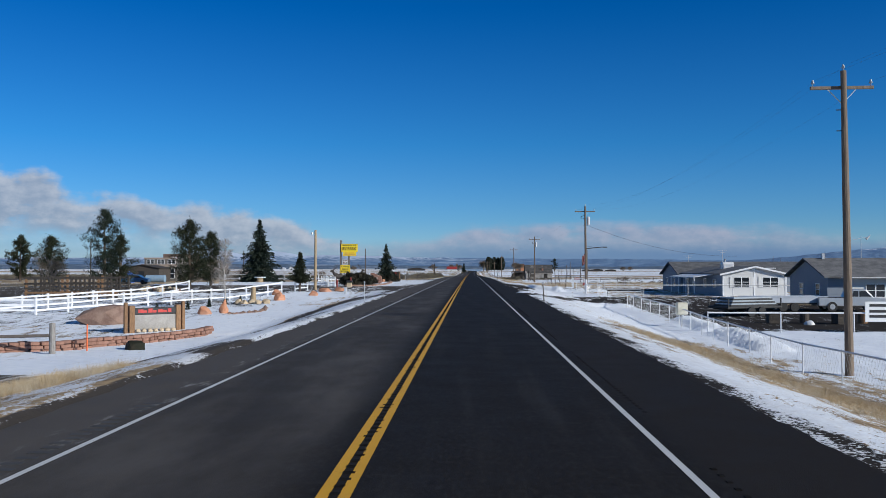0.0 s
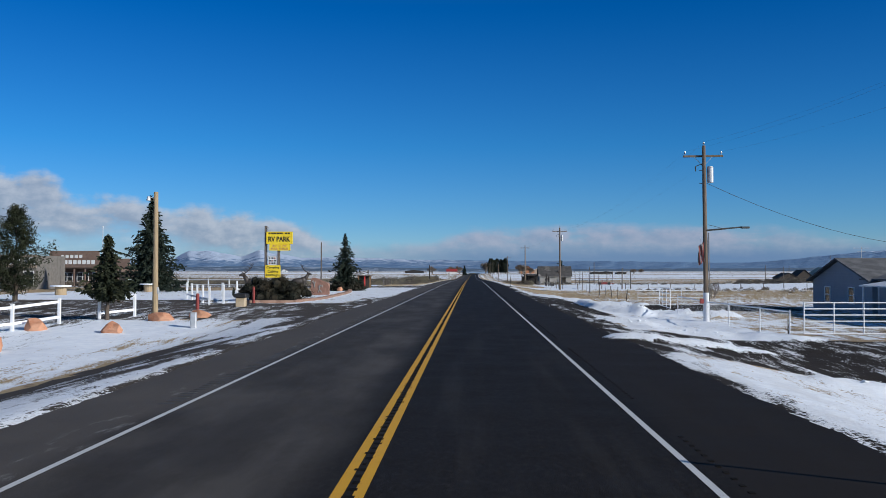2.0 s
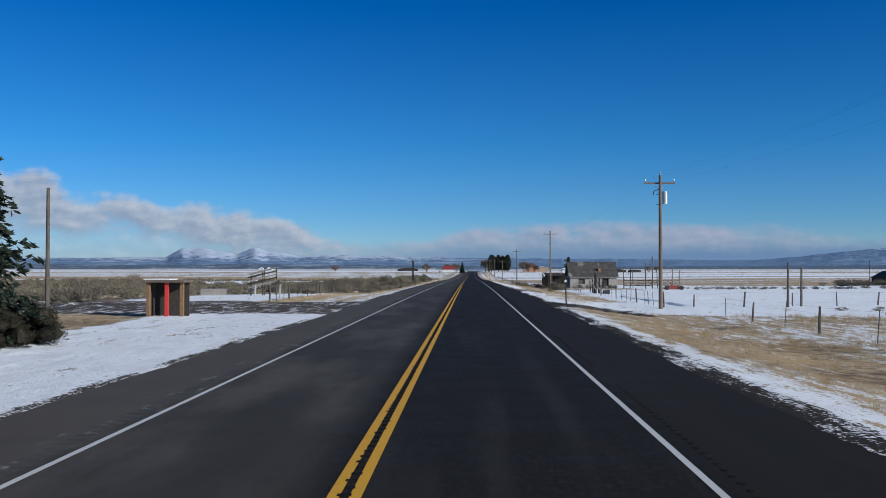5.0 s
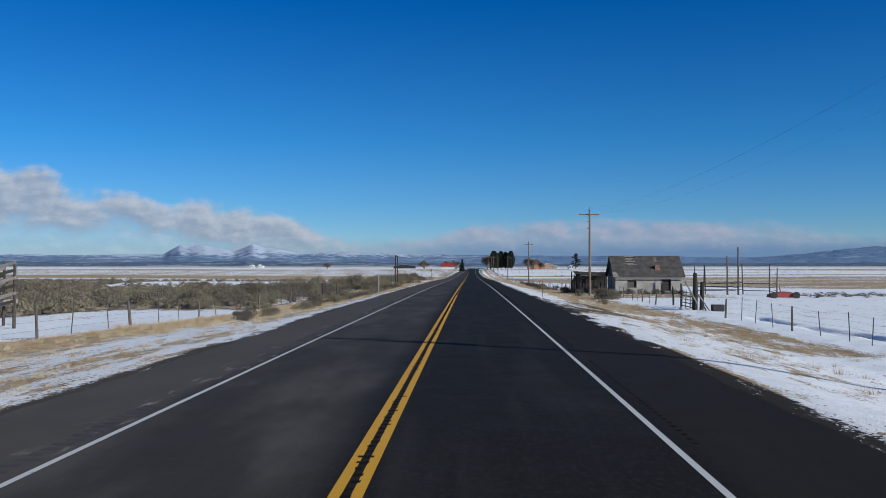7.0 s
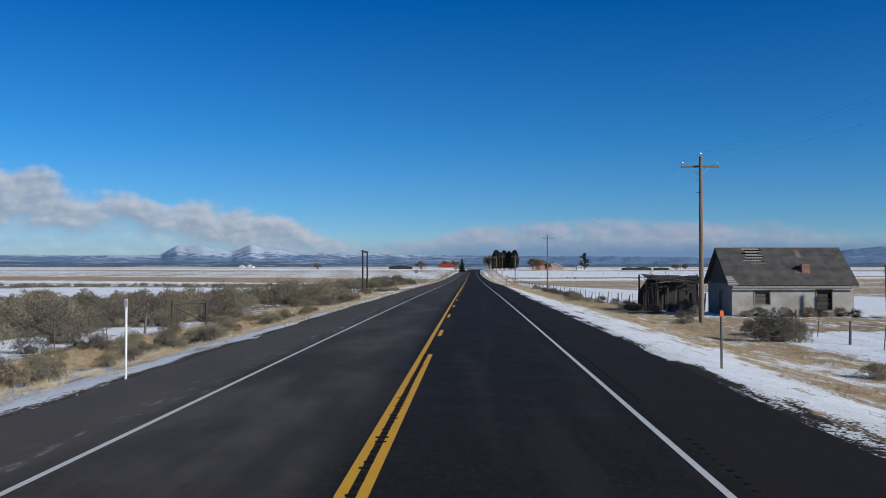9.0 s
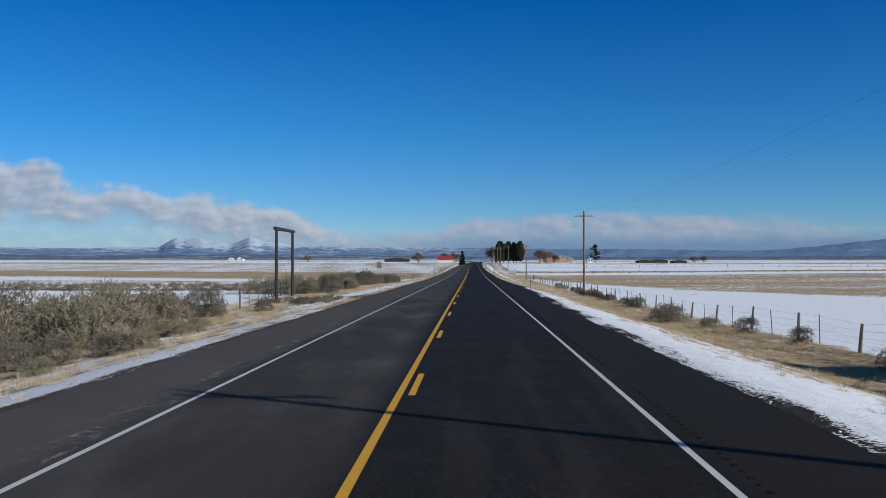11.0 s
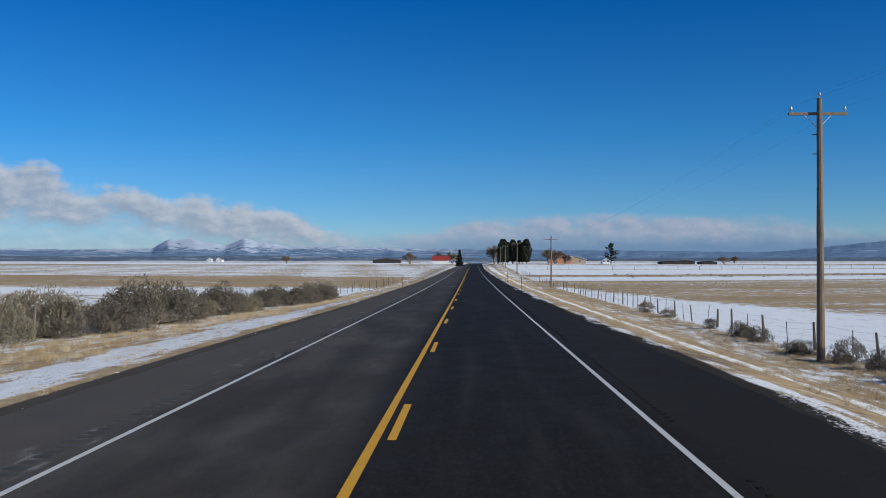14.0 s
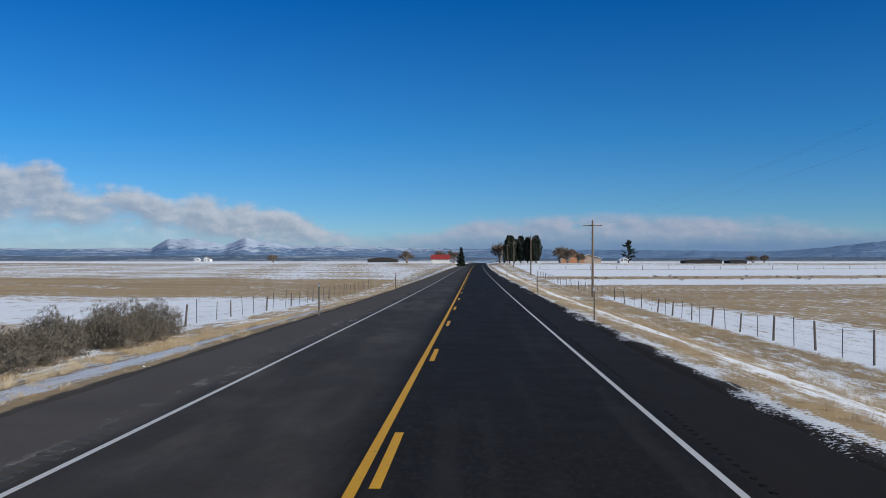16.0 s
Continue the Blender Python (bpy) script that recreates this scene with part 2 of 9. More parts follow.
M["shingle_brown"] = plain("shingle_brown", (0.10, 0.075, 0.06), (0.17, 0.13, 0.105), 1.4, 0.9, 0.5, fine=30)
M["red_roof"] = plain("red_roof", (0.27, 0.032, 0.028), (0.36, 0.05, 0.042), 2, 0.5, 0.05)
M["snow"] = plain("snow", (0.80, 0.83, 0.87), (0.88, 0.90, 0.92), 0.9, 0.7, 0.5, fine=9)
M["truck_silver"] = plain("truck_silver", (0.50, 0.51, 0.52), (0.56, 0.57, 0.58), 2, 0.3, 0.01, 0.5)
M["car_blue"] = plain("car_blue", (0.04, 0.12, 0.25), (0.06, 0.16, 0.30), 2, 0.3, 0.01, 0.3)
M["tarp_blue"] = plain("tarp_blue", (0.02, 0.09, 0.42), (0.03, 0.13, 0.5), 3, 0.5, 0.3)
M["tank_blue"] = plain("tank_blue", (0.20, 0.30, 0.40), (0.27, 0.37, 0.47), 3, 0.5, 0.1)
M["boards_light"] = plain("boards_light", (0.32, 0.38, 0.44), (0.46, 0.50, 0.54), 3, 0.6, 0.2, vary=0.2)
M["rubber"] = plain("rubber", (0.015, 0.015, 0.015), (0.03, 0.03, 0.03), 8, 0.8, 0.2)
M["plastic_cream"] = plain("plastic_cream", (0.62, 0.58, 0.44), (0.7, 0.66, 0.52), 4, 0.5, 0.05)
M["bark"] = plain("bark", (0.07, 0.05, 0.038), (0.15, 0.115, 0.085), 5, 0.95, 0.7, stretch=(5, 5, 1))
M["bark_grey"] = plain("bark_grey", (0.16, 0.135, 0.11), (0.27, 0.235, 0.20), 5, 0.95, 0.5, stretch=(5, 5, 1))
M["spruce_leaf"] = leafy("spruce_leaf", (0.010, 0.018, 0.012), (0.024, 0.037, 0.026), (0.034, 0.045, 0.030))
M["pine_leaf"] = leafy("pine_leaf", (0.010, 0.015, 0.007), (0.026, 0.033, 0.015), (0.038, 0.042, 0.020))
M["juniper_leaf"] = leafy("juniper_leaf", (0.007, 0.008, 0.005), (0.017, 0.018, 0.010), (0.030, 0.024, 0.014))
M["store_brown"] = plain("store_brown", (0.15, 0.098, 0.075), (0.20, 0.135, 0.105), 2, 0.85, 0.1)
M["siding_grey"] = plain("siding_grey", (0.13, 0.118, 0.104), (0.19, 0.174, 0.155), 2, 0.85, 0.1)
M["old_roof"] = plain("old_roof", (0.040, 0.038, 0.037), (0.085, 0.08, 0.076), 1.4, 0.95, 0.5, fine=30, vary=0.15)
M["sage_leaf"] = leafy("sage_leaf", (0.135, 0.122, 0.085), (0.245, 0.225, 0.165), (0.215, 0.175, 0.112))
M["sage_dark"] = leafy("sage_dark", (0.078, 0.068, 0.055), (0.165, 0.145, 0.118), (0.13, 0.108, 0.08))
M["tarred_wood"] = plain("tarred_wood", (0.018, 0.016, 0.015), (0.038, 0.032, 0.028), 4, 0.9, 0.5, stretch=(5, 5, 1))
M["straw"] = leafy("straw", (0.30, 0.22, 0.12), (0.48, 0.36, 0.21), (0.40, 0.30, 0.17))
M["straw_pale"] = leafy("straw_pale", (0.40, 0.33, 0.23), (0.58, 0.49, 0.36), (0.48, 0.40, 0.28))
M["twig"] = leafy("twig", (0.13, 0.10, 0.075), (0.24, 0.19, 0.145), (0.18, 0.14, 0.105))
M["twig_pale"] = leafy("twig_pale", (0.20, 0.175, 0.155), (0.34, 0.30, 0.27), (0.27, 0.24, 0.21))
M["bark_pale"] = plain("bark_pale", (0.36, 0.33, 0.30), (0.56, 0.53, 0.49), 5, 0.9, 0.4, stretch=(2, 2, 5))
M["poplar_leaf"] = leafy("poplar_leaf", (0.014, 0.020, 0.012), (0.028, 0.036, 0.022), (0.035, 0.042, 0.026))


def glass_mat():
    k = Mat("window_glass")
    return k.out((0.02, 0.025, 0.03), 0.06, 0.0)


M["glass"] = glass_mat()


# ---- mesh helpers ----
def part(name, bm, material, parent=None, label="", smooth=False):
    """Link a bmesh as one mesh object under a thing or part."""
    me = bpy.data.meshes.new(name)
    bm.to_mesh(me)
    bm.free()
    for m in material if isinstance(material, (list, tuple)) else [material]:
        me.materials.append(M[m])
    if smooth:
        me.shade_smooth()
    ob = new(name, me)
    if parent is not None:
        ob.parent = parent
    if label:
        ob["label"] = label
    return ob


def piece(name, mesh, m, parent):
    """A repeat of a mesh that is already there."""
    ob = new(name, mesh)
    ob.parent = parent
    ob.matrix_basis = m
    return ob


def empty(name, m, label, category, group="", kind=""):
    ob = new(name)
    ob.matrix_basis = m
    return tagged(ob, label, category, group, kind)


def box(bm, lo, hi, bevel=0.0, mat=0):
    vs = [bm.verts.new((x, y, z)) for x in (lo[0], hi[0]) for y in (lo[1], hi[1]) for z in (lo[2], hi[2])]
    fs = [bm.faces.new([vs[i] for i in f]) for f in ((0, 1, 3, 2), (4, 6, 7, 5), (0, 4, 5, 1), (2, 3, 7, 6), (0, 2, 6, 4), (1, 5, 7, 3))]
    for f in fs:
        f.material_index = mat
    if bevel:
        es = list({e for f in fs for e in f.edges})
        bmesh.ops.bevel(bm, geom=es, offset=bevel, segments=1, affect="EDGES", profile=0.5)
    return bm


def beam(bm, a, b, r0, r1=None, n=8, flat=None):
    """A tapered round bar from a to b; flat=(w, h) makes it a plank."""
    a, b = Vector(a), Vector(b)
    d = (b - a)
    q = d.to_track_quat("Z", "Y").to_matrix()
    r1 = r0 if r1 is None else r1
    rings = []
    for p, r in ((a, r0), (b, r1)):
        if flat:
            pts = [(-flat[0] / 2, -flat[1] / 2), (flat[0] / 2, -flat[1] / 2), (flat[0] / 2, flat[1] / 2), (-flat[0] / 2, flat[1] / 2)]
        else:
            pts = [(r * math.cos(2 * math.pi * i / n), r * math.sin(2 * math.pi * i / n)) for i in range(n)]
        rings.append([bm.verts.new(p + q @ Vector((x, y, 0))) for x, y in pts])
    k = len(rings[0])
    for i in range(k):
        bm.faces.new((rings[0][i], rings[0][(i + 1) % k], rings[1][(i + 1) % k], rings[1][i]))
    bm.faces.new(rings[0][::-1])
    bm.faces.new(rings[1])
    return bm


def tube(bm, pts, r, n=4):
    """One thin bent bar through all the points."""
    pts = [Vector(p) for p in pts]
    rings = []
    for i, p in enumerate(pts):
        q = (pts[min(i + 1, len(pts) - 1)] - pts[max(i - 1, 0)]).to_track_quat("Z", "Y").to_matrix()
        rings.append([bm.verts.new(p + q @ Vector((r * math.cos(2 * math.pi * k / n), r * math.sin(2 * math.pi * k / n), 0))) for k in range(n)])
    for a, b in zip(rings, rings[1:]):
        for k in range(n):
            bm.faces.new((a[k], a[(k + 1) % n], b[(k + 1) % n], b[k]))
    bm.faces.new(rings[0][::-1])
    bm.faces.new(rings[-1])
    return bm


def prism(bm, outline, y0, y1):
    """An outline in x, z drawn out along y."""
    a = [bm.verts.new((x, y0, z)) for x, z in outline]
    b = [bm.verts.new((x, y1, z)) for x, z in outline]
    k = len(a)
    for i in range(k):
        bm.faces.new((a[i], a[(i + 1) % k], b[(i + 1) % k], b[i]))
    bm.faces.new(a[::-1])
    bm.faces.new(b)
    bmesh.ops.recalc_face_normals(bm, faces=bm.faces[:])
    return bm


def rock(bm, sx, sy, sz, seed, rough=0.25, sub=3):
    """A boulder that sits on z = 0."""
    made = bmesh.ops.create_icosphere(bm, subdivisions=sub, radius=1)["verts"]
    off = Vector((seed * 7.3, seed * 3.1, seed * 1.7))
    for v in made:
        p = v.co.copy()
        d = 1 + rough * noise.noise(p * 1.3 + off) + rough * 0.6 * noise.noise(p * 3.1 + off)
        p = p * d
        v.co = Vector((p.x * sx, p.y * sy, max(p.z, -0.55) * sz + 0.5 * sz))
    return bm


def raw(name, verts, faces, material, parent=None, label="", smooth=False):
    me = bpy.data.meshes.new(name)
    me.from_pydata(verts, [], faces)
    for m in material if isinstance(material, (list, tuple)) else [material]:
        me.materials.append(M[m])
    if smooth:
        me.shade_smooth()
    ob = new(name, me)
    if parent is not None:
        ob.parent = parent
    if label:
        ob["label"] = label
    return ob


def lerp_knots(y, knots):
    return float(np.interp(y, [k[0] for k in knots], [k[1] for k in knots]))


# ---- the ground ----
# height of the land beside the road, south to north
EAST = [(-200, -1.3), (20, -1.5), (34, -1.7), (55, -1.45), (75, -1.1), (90, -0.6), (105, -0.7), (140, -0.6), (180, -0.7), (240, -0.8), (300, -1.0), (350, -1.5),
        (380, -1.5), (440, -1.6), (500, -1.8), (580, -1.6), (700, -0.4), (850, 0.8), (1000, 1.0)]
WEST = [(-200, -0.9), (20, -0.9), (36, -1.4), (50, -1.5), (62, -1.05), (72, -0.95), (90, -0.85), (100, -0.3), (112, -0.05), (180, 0.0), (215, -0.2), (250, -0.9), (290, -1.0),
        (330, -0.6), (350, -0.15), (380, -0.15), (400, -0.25), (432, -0.7), (450, -1.0), (520, -1.5), (600, -1.0), (700, -0.3), (850, 0.6), (1000, 0.8)]
E_Y, E_Z = np.array([k[0] for k in EAST]), np.array([k[1] for k in EAST])
W_Y, W_Z = np.array([k[0] for k in WEST]), np.array([k[1] for k in WEST])
ROAD_C, ROAD_W, ROAD_E = -1.23, -7.0, 4.65       # centre line, pavement edges


def bend(y):
    """The road swings a little east towards its far crest."""
    return 5.0 * np.clip((np.asarray(y, float) - 560) / 530, 0, 3) ** 2


def edge_e(y):
    """East edge of the pavement."""
    return np.interp(y, [0, 45, 60, 78, 140, 185, 255, 300, 340, 362, 390, 410, 436, 600], [4.75, 4.9, 5.2, 5.2, 5.0, 5.1, 4.95, 4.8, 4.8, 5.1, 5.1, 4.6, 4.3, 4.2])


def edge_w(y):
    """West edge of the pavement."""
    return np.interp(y, [0, 60, 110, 190, 340, 420], [-6.6, -6.7, -7.2, -7.15, -7.4, -7.2])


def smooth01(v):
    v = np.clip(v, 0, 1)
    return v * v * (3 - 2 * v)


def road_z(y):
    y = np.asarray(y, float)
    return -9.0 * smooth01((y - 1090) / 900)


def wobble(x, y, seed):
    """Cheap smooth noise in -1..1 over arrays."""
    r = np.random.RandomState(seed)
    out = np.zeros(np.broadcast(x, y).shape)
    for i in range(7):
        a = r.uniform(0, 2 * math.pi)
        k = 1.7 ** i
        out = out + np.sin((x * math.cos(a) + y * math.sin(a)) * k + r.uniform(0, 6.28)) / (1.35 ** i)
    return out / 3.2


def ground_z(x, y):
    """Height of the land over its long profile."""
    x, y = np.asarray(x, float), np.asarray(y, float)
    x = x - bend(y) * (1 - smooth01((np.abs(x) - 40) / 100))
    side = np.where(x > ROAD_C, np.interp(y, E_Y, E_Z), np.interp(y, W_Y, W_Z))
    far = np.hypot(x, y - 400)
    rise = 0.0004 * np.maximum(far - 420, 0) + 0.5 * smooth01((np.abs(x) - 60) / 250)
    near = np.where(x > ROAD_C, smooth01((x - 4.9) / 7.5), smooth01((-6.9 - x) / 6.5))
    away = smooth01((np.abs(x) - 25) / 120)
    land = side * (1 - 0.5 * away) + rise * smooth01((np.abs(x) - 12) / 60)
    # side tracks meet the road level
    z = road_z(y) * (1 - away) + near * land - 0.02
    lump = 0.05 * near * (wobble(x * 1.3, y * 1.3, 3) + 0.5 * wobble(x * 3.7, y * 3.7, 4)) + 0.12 * away * wobble(x * 0.2, y * 0.2, 5)
    heap = snow_heaps(x, y)
    return z + lump + heap - ditches(x, y) + np.where((x > -6.9) & (x < 4.6), -0.12, 0.0)


def blob(x, y, cx, cy, rx, ry):
    return np.clip(1 - ((x - cx) / rx) ** 2 - ((y - cy) / ry) ** 2, 0, 1)


BERMS = [((6.6, 96.2), (9.6, 94.4), 0.9, 0.30), ((9.6, 94.4), (14.0, 91.6), 0.9, 0.32), ((9.3, 122.5), (9.8, 116.8), 1.5, 0.62), ((9.8, 116.8), (11.8, 114.2), 1.5, 0.75),
         ((11.8, 114.2), (16.5, 112.6), 1.3, 0.5), ((5.2, 84.7), (10.0, 85.3), 0.7, 0.24), ((6.4, 138.0), (9.0, 134.6), 0.9, 0.32), ((9.0, 134.6), (14.5, 130.2), 0.9, 0.34), ((10.0, 77.6), (13.4, 78.4), 1.1, 0.3),
         ((8.2, 93.0), (8.0, 97.0), 0.8, 0.12), ((14.7, 43.0), (15.0, 52.0), 1.0, 0.5), ((15.0, 54.5), (15.3, 63.0), 0.9, 0.42)]


def snow_heaps(x, y):
    """Ploughed banks beside the drives."""
    h = np.zeros(np.broadcast(x, y).shape)
    rough = 0.72 + 0.35 * wobble(x * 2.6, y * 2.6, 9) + 0.35 * wobble(x * 7, y * 7, 10)
    for (ax, ay), (bx, by), w, hh in BERMS:
        L2 = (bx - ax) ** 2 + (by - ay) ** 2
        t = np.clip(((x - ax) * (bx - ax) + (y - ay) * (by - ay)) / L2, 0, 1)
        d = np.hypot(x - ax - t * (bx - ax), y - ay - t * (by - ay)) / w
        h = np.maximum(h, hh * np.clip(1 - d * d, 0, 1) ** 0.7 * np.clip(rough, 0.2, 1.5))
    return h


def ditches(x, y):
    """Narrow ditches east of the fence, deep enough to lie in shade."""
    def band(v, lo, hi, soft):
        return smooth01((v - lo) / soft + 0.5) * (1 - smooth01((v - hi) / soft + 0.5))
    c1 = 17.7 + 0.35 * np.sin(y * 0.21)
    return (0.42 * (0.6 + 0.5 * np.sin(y * 0.9) * np.sin(y * 0.37)) * band(x - c1, -0.3, 0.4, 0.45) * band(y, 207, 241, 3) + 0.5 * band(x, 24.0, 26.5, 0.8) * band(y, 228.5, 231, 1))


def covers(x, y):
    """Snow, straw, dark earth or gravel, and wet tracks: 0..1 each."""
    x = x - bend(y) * (1 - smooth01((np.abs(x) - 40) / 100))
    e, w = x > ROAD_C, x <= ROAD_C
    n1, n2 = wobble(x * 0.25, y * 0.12, 21), wobble(x * 0.9, y * 0.5, 22)
    d = np.where(e, x - edge_e(y), edge_w(y) - x)            # distance from the pavement
    snow = np.full(x.shape, 0.5)
    straw = np.full(x.shape, 0.5)
    dark = np.zeros(x.shape)

    def band(v, lo, hi, soft):
        return smooth01((v - lo) / soft + 0.5) * (1 - smooth01((v - hi) / soft + 0.5))

    # east verge
    s_e = np.where(y < 215, 0.84 - 0.20 * (y < 44) * smooth01((d - 0.8) / 1.2) + 0.12 * (y < 79) * (y > 46) - (0.12 * band(d, 2.2, 3.8, 1.0) + 0.36 * band(d, 3.6, 7.0, 1.2)) * (y < 46) - 0.16 * band(d, 2.4, 3.4, 0.8) * (y >= 46) * (y < 78), 0.84 - 0.20 * smooth01((d - 3.0) / 1.6) - 0.25 * smooth01((d - 5.5) / 1.6))
    s_e = np.where((y > 138) & (y < 192), 0.72 - 0.35 * smooth01((d - 0.8) / 1.5), s_e)
    s_e = np.where((y > 240) & (y < 300), 0.82 - 0.44 * smooth01((d - 2.2 - 0.6 * n1) / 1.4), s_e)
    s_e = np.where(y >= 300, 0.74 - 0.14 * smooth01((d - 1.6) / 1.5) - 0.30 * smooth01((d - 3.6) / 1.5), s_e)
    s_e = np.where(y >= 374, 0.36 + 0.40 * band(d + 0.5 * n1, 0.1, 0.9, 0.5) + 0.44 * band(d + 0.6 * n1, 2.2, 4.4, 1.0) + 0.12 * band(d, 6.0, 9.0, 1.0), s_e)
    s_e = s_e - 0.34 * np.clip(wobble(x * 2.2 - 0.14 * y, y * 0.22, 43) + 0.15, 0, 1) * (y > 196) * (y < 300) * (1 - smooth01((d - 3.6) / 1.0))
    s_e = s_e - 0.30 * np.clip(wobble(x * 1.7 - 0.1 * y, y * 0.26, 47) + 0.2, 0, 1) * (y >= 374) * (1 - smooth01((d - 5.0) / 1.5))
    # beyond the east fence
    beyond = smooth01((d - np.where(y > 300, 10.4, 8.6)) / 1.2)
    f_e = np.where(y < 54, 0.95, np.where(y < 92, 0.22, np.where(y < 190, 0.50, 0.98)))
    f_e = f_e - 0.6 * band(y, 284, 301, 4) * (1 - smooth01((x - 29) / 3))
    f_e = f_e - (0.64 + 0.16 * n1 + 0.08 * np.sin(y * 0.11 + 1.6 * n1)) * band(y, 350, 575, 10) * smooth01((x - 29 + np.where(y < 432, 0.42, 0.17) * (y - 432)) / 7)
    f_e = f_e - 0.75 * band(y, 606, 628, 12) - 0.5 * band(y, 700, 712, 8)
    snow_e = s_e * (1 - beyond) + f_e * beyond
    # west verge
    s_w = np.where(y < 185, 0.93 - 0.36 * (y < 24) - 0.22 * band(y, 78, 104, 4) - (0.75 * band(d + 0.5 * n1, 3.4, 5.3, 0.9) + 0.3 * band(d + 0.4 * n2, 1.2, 1.6, 0.5)) * band(y, 44, 90, 6), 0.46 + 0.26 * band(d + 0.8 * n1, 0.4, 1.6, 0.8) + 0.24 * band(d + 0.8 * n1, 2.6, 4.6, 0.9) - 0.32 * smooth01((d - 4.8) / 1.0))
    s_w = s_w - 0.55 * np.clip(wobble(x * 2.6 - 0.1 * y, y * 0.12, 44) + 0.1, 0, 1) * band(y, 20, 104, 8) * (1 - smooth01((d - 5.0) / 1.5))
    s_w = np.where(y > 335, 0.48 - 0.42 * band(d, -0.4, 0.9, 0.5) + 0.34 * band(d + 0.5 * n1, 1.4, 3.2, 0.7) - 0.06 * smooth01((d - 3.6) / 1.2), s_w)
    s_w = s_w - 0.30 * np.clip(wobble(x * 1.9 - 0.1 * y, y * 0.30, 46) + 0.25, 0, 1) * (y > 358) * (1 - smooth01((d - 5.0) / 1.5))
    wb = smooth01((d - 7.5) / 1.5)
    f_w = np.where(y < 100, 0.97 - 0.26 * smooth01((-17.5 - x) / 3), np.where(y < 160, 0.93, 0.18))
    f_w = np.where((y < 160) & (x < -46), 0.25, f_w)
    f_w = np.where(y > 185, 0.22 + 0.75 * band(x, -27, -14.3, 1.5) * band(y, 200, 251, 6) + 0.6 * band(x, -24.0, -17.0, 2) * band(y, 266, 292, 6), f_w)
    f_w = np.where(y > 300, 0.30 + 0.68 * band(x, -62, -14.0, 3) * band(y, 330, 372, 8), f_w)
    f_w = np.where(y > 385, 0.56 + 0.3 * band(y, 470, 500, 10) - 0.40 * band(y, 515, 590, 16) + 0.15 * n1, f_w)
    snow_w = s_w * (1 - wb) + f_w * wb
    snow = np.where(e, snow_e, snow_w)
    far = smooth01((np.hypot(x, y - 300) - 420) / 200)
    snow = snow * (1 - far) + far * (0.54 + 0.30 * np.sin(y * 0.021 + 1.2 * wobble(x * 0.002, y * 0.004, 31)) + 0.2 * n1 + 0.12)
    snow = snow + 0.14 * n1 + 0.10 * n2
    straw = 0.62 + 0.25 * n1 + 0.2 * n2
    straw = np.where(w & (y > 180) & (y < 385) & (d > 9), 0.28 + 0.15 * n1, straw)
    straw = np.where(e & (d > 11) & (y > 395) & (y < 590), 0.58 + 0.2 * n1, straw)
    straw = np.where(y > 400, np.maximum(straw, 0.85), straw)
    dark = np.where(e & (d > 9) & (y > 48) & (y < 80), 0.85, 0.0)
    dark = np.where(w & (y < 100) & (d > 11) & (y > 55), 0.8, dark)
    dark = np.where(w & (y < 104) & (d < 5) & (y > 24), 0.75, dark)

    def patch(amount, lo_x, hi_x, lo_y, hi_y, soft=1.2):
        return amount * band(x, lo_x, hi_x, soft) * band(y + 0.35 * n2 * 2, lo_y, hi_y, soft)

    drive = np.zeros(x.shape)
    drive = np.maximum(drive, patch(1, 4.0, 26, 79.5, 91.5, 1.5))
    drive = np.maximum(drive, np.maximum(patch(1, 4.0, 8.6, 104, 138, 1.4), patch(1, 4.0, 6.7, 88, 107, 1.2)))
    drive = np.maximum(drive, patch(1, 6.0, 26, 120.5, 132.0, 1.5))
    drive = np.maximum(drive, patch(1, -60, -6, 100.5, 118.5, 1.5))
    drive = np.maximum(drive, patch(1, -9.2, -6, 92, 134, 1.3))
    drive = np.maximum(drive, patch(1, -60, -6, 24.0, 29.0, 1.2))
    drive = np.maximum(drive, patch(1, -60, -6, 178, 197, 1.6))
    drive = np.maximum(drive, patch(0.75, 4.0, 12, 188, 197, 1.6))
    drive = np.maximum(drive, patch(0.55, 4.0, 9.5, 231, 251, 2.0))
    drive = np.maximum(drive, patch(0.55, -16, -6, 350, 356, 1.4))
    drive = np.maximum(drive, patch(1, -48, -20, 98, 126, 3) * 0.9)
    streak = wobble(x * 2.4 - 0.12 * y, y * 0.10, 41)
    snow = snow * (1 - drive) + drive * (0.33 + 0.55 * streak * np.where((x < 0) & (y > 150) & (y < 200), 0.10, 1.0) * (np.abs(x) < 10.5) * (1 - smooth01((y - 116) / 6) * (x > 0)) - 0.15 * smooth01((y - 116) / 6) * (x > 0))
    snow = np.maximum(snow, np.clip(snow_heaps(x, y) * 9, 0, 1.3))
    dark = np.maximum(dark, drive)
    # thin rim of bare gravel along the pavement
    rim = 1 - smooth01((d - 0.1 - np.where(e & (y < 196) & (y > 100), 0.7, np.where(e, 0.25, 0.15)) * (0.5 + 0.5 * wobble(x * 0.5, y * 0.33, 24))) / np.where(e, 0.6, 0.45))
    rim = rim * (1 - drive)
    snow = snow - 0.42 * rim * (1 + 0.8 * n2)
    dark = np.maximum(dark, np.maximum(0.95 * smooth01(rim * 2.2), 0.9 * (1 - smooth01((d - np.where(e, 0.2, 0.05)) / np.where(e, 0.6, 0.45)))))
    return np.clip(snow, 0, 1.3), np.clip(straw, 0, 1), np.clip(dark, 0, 1)


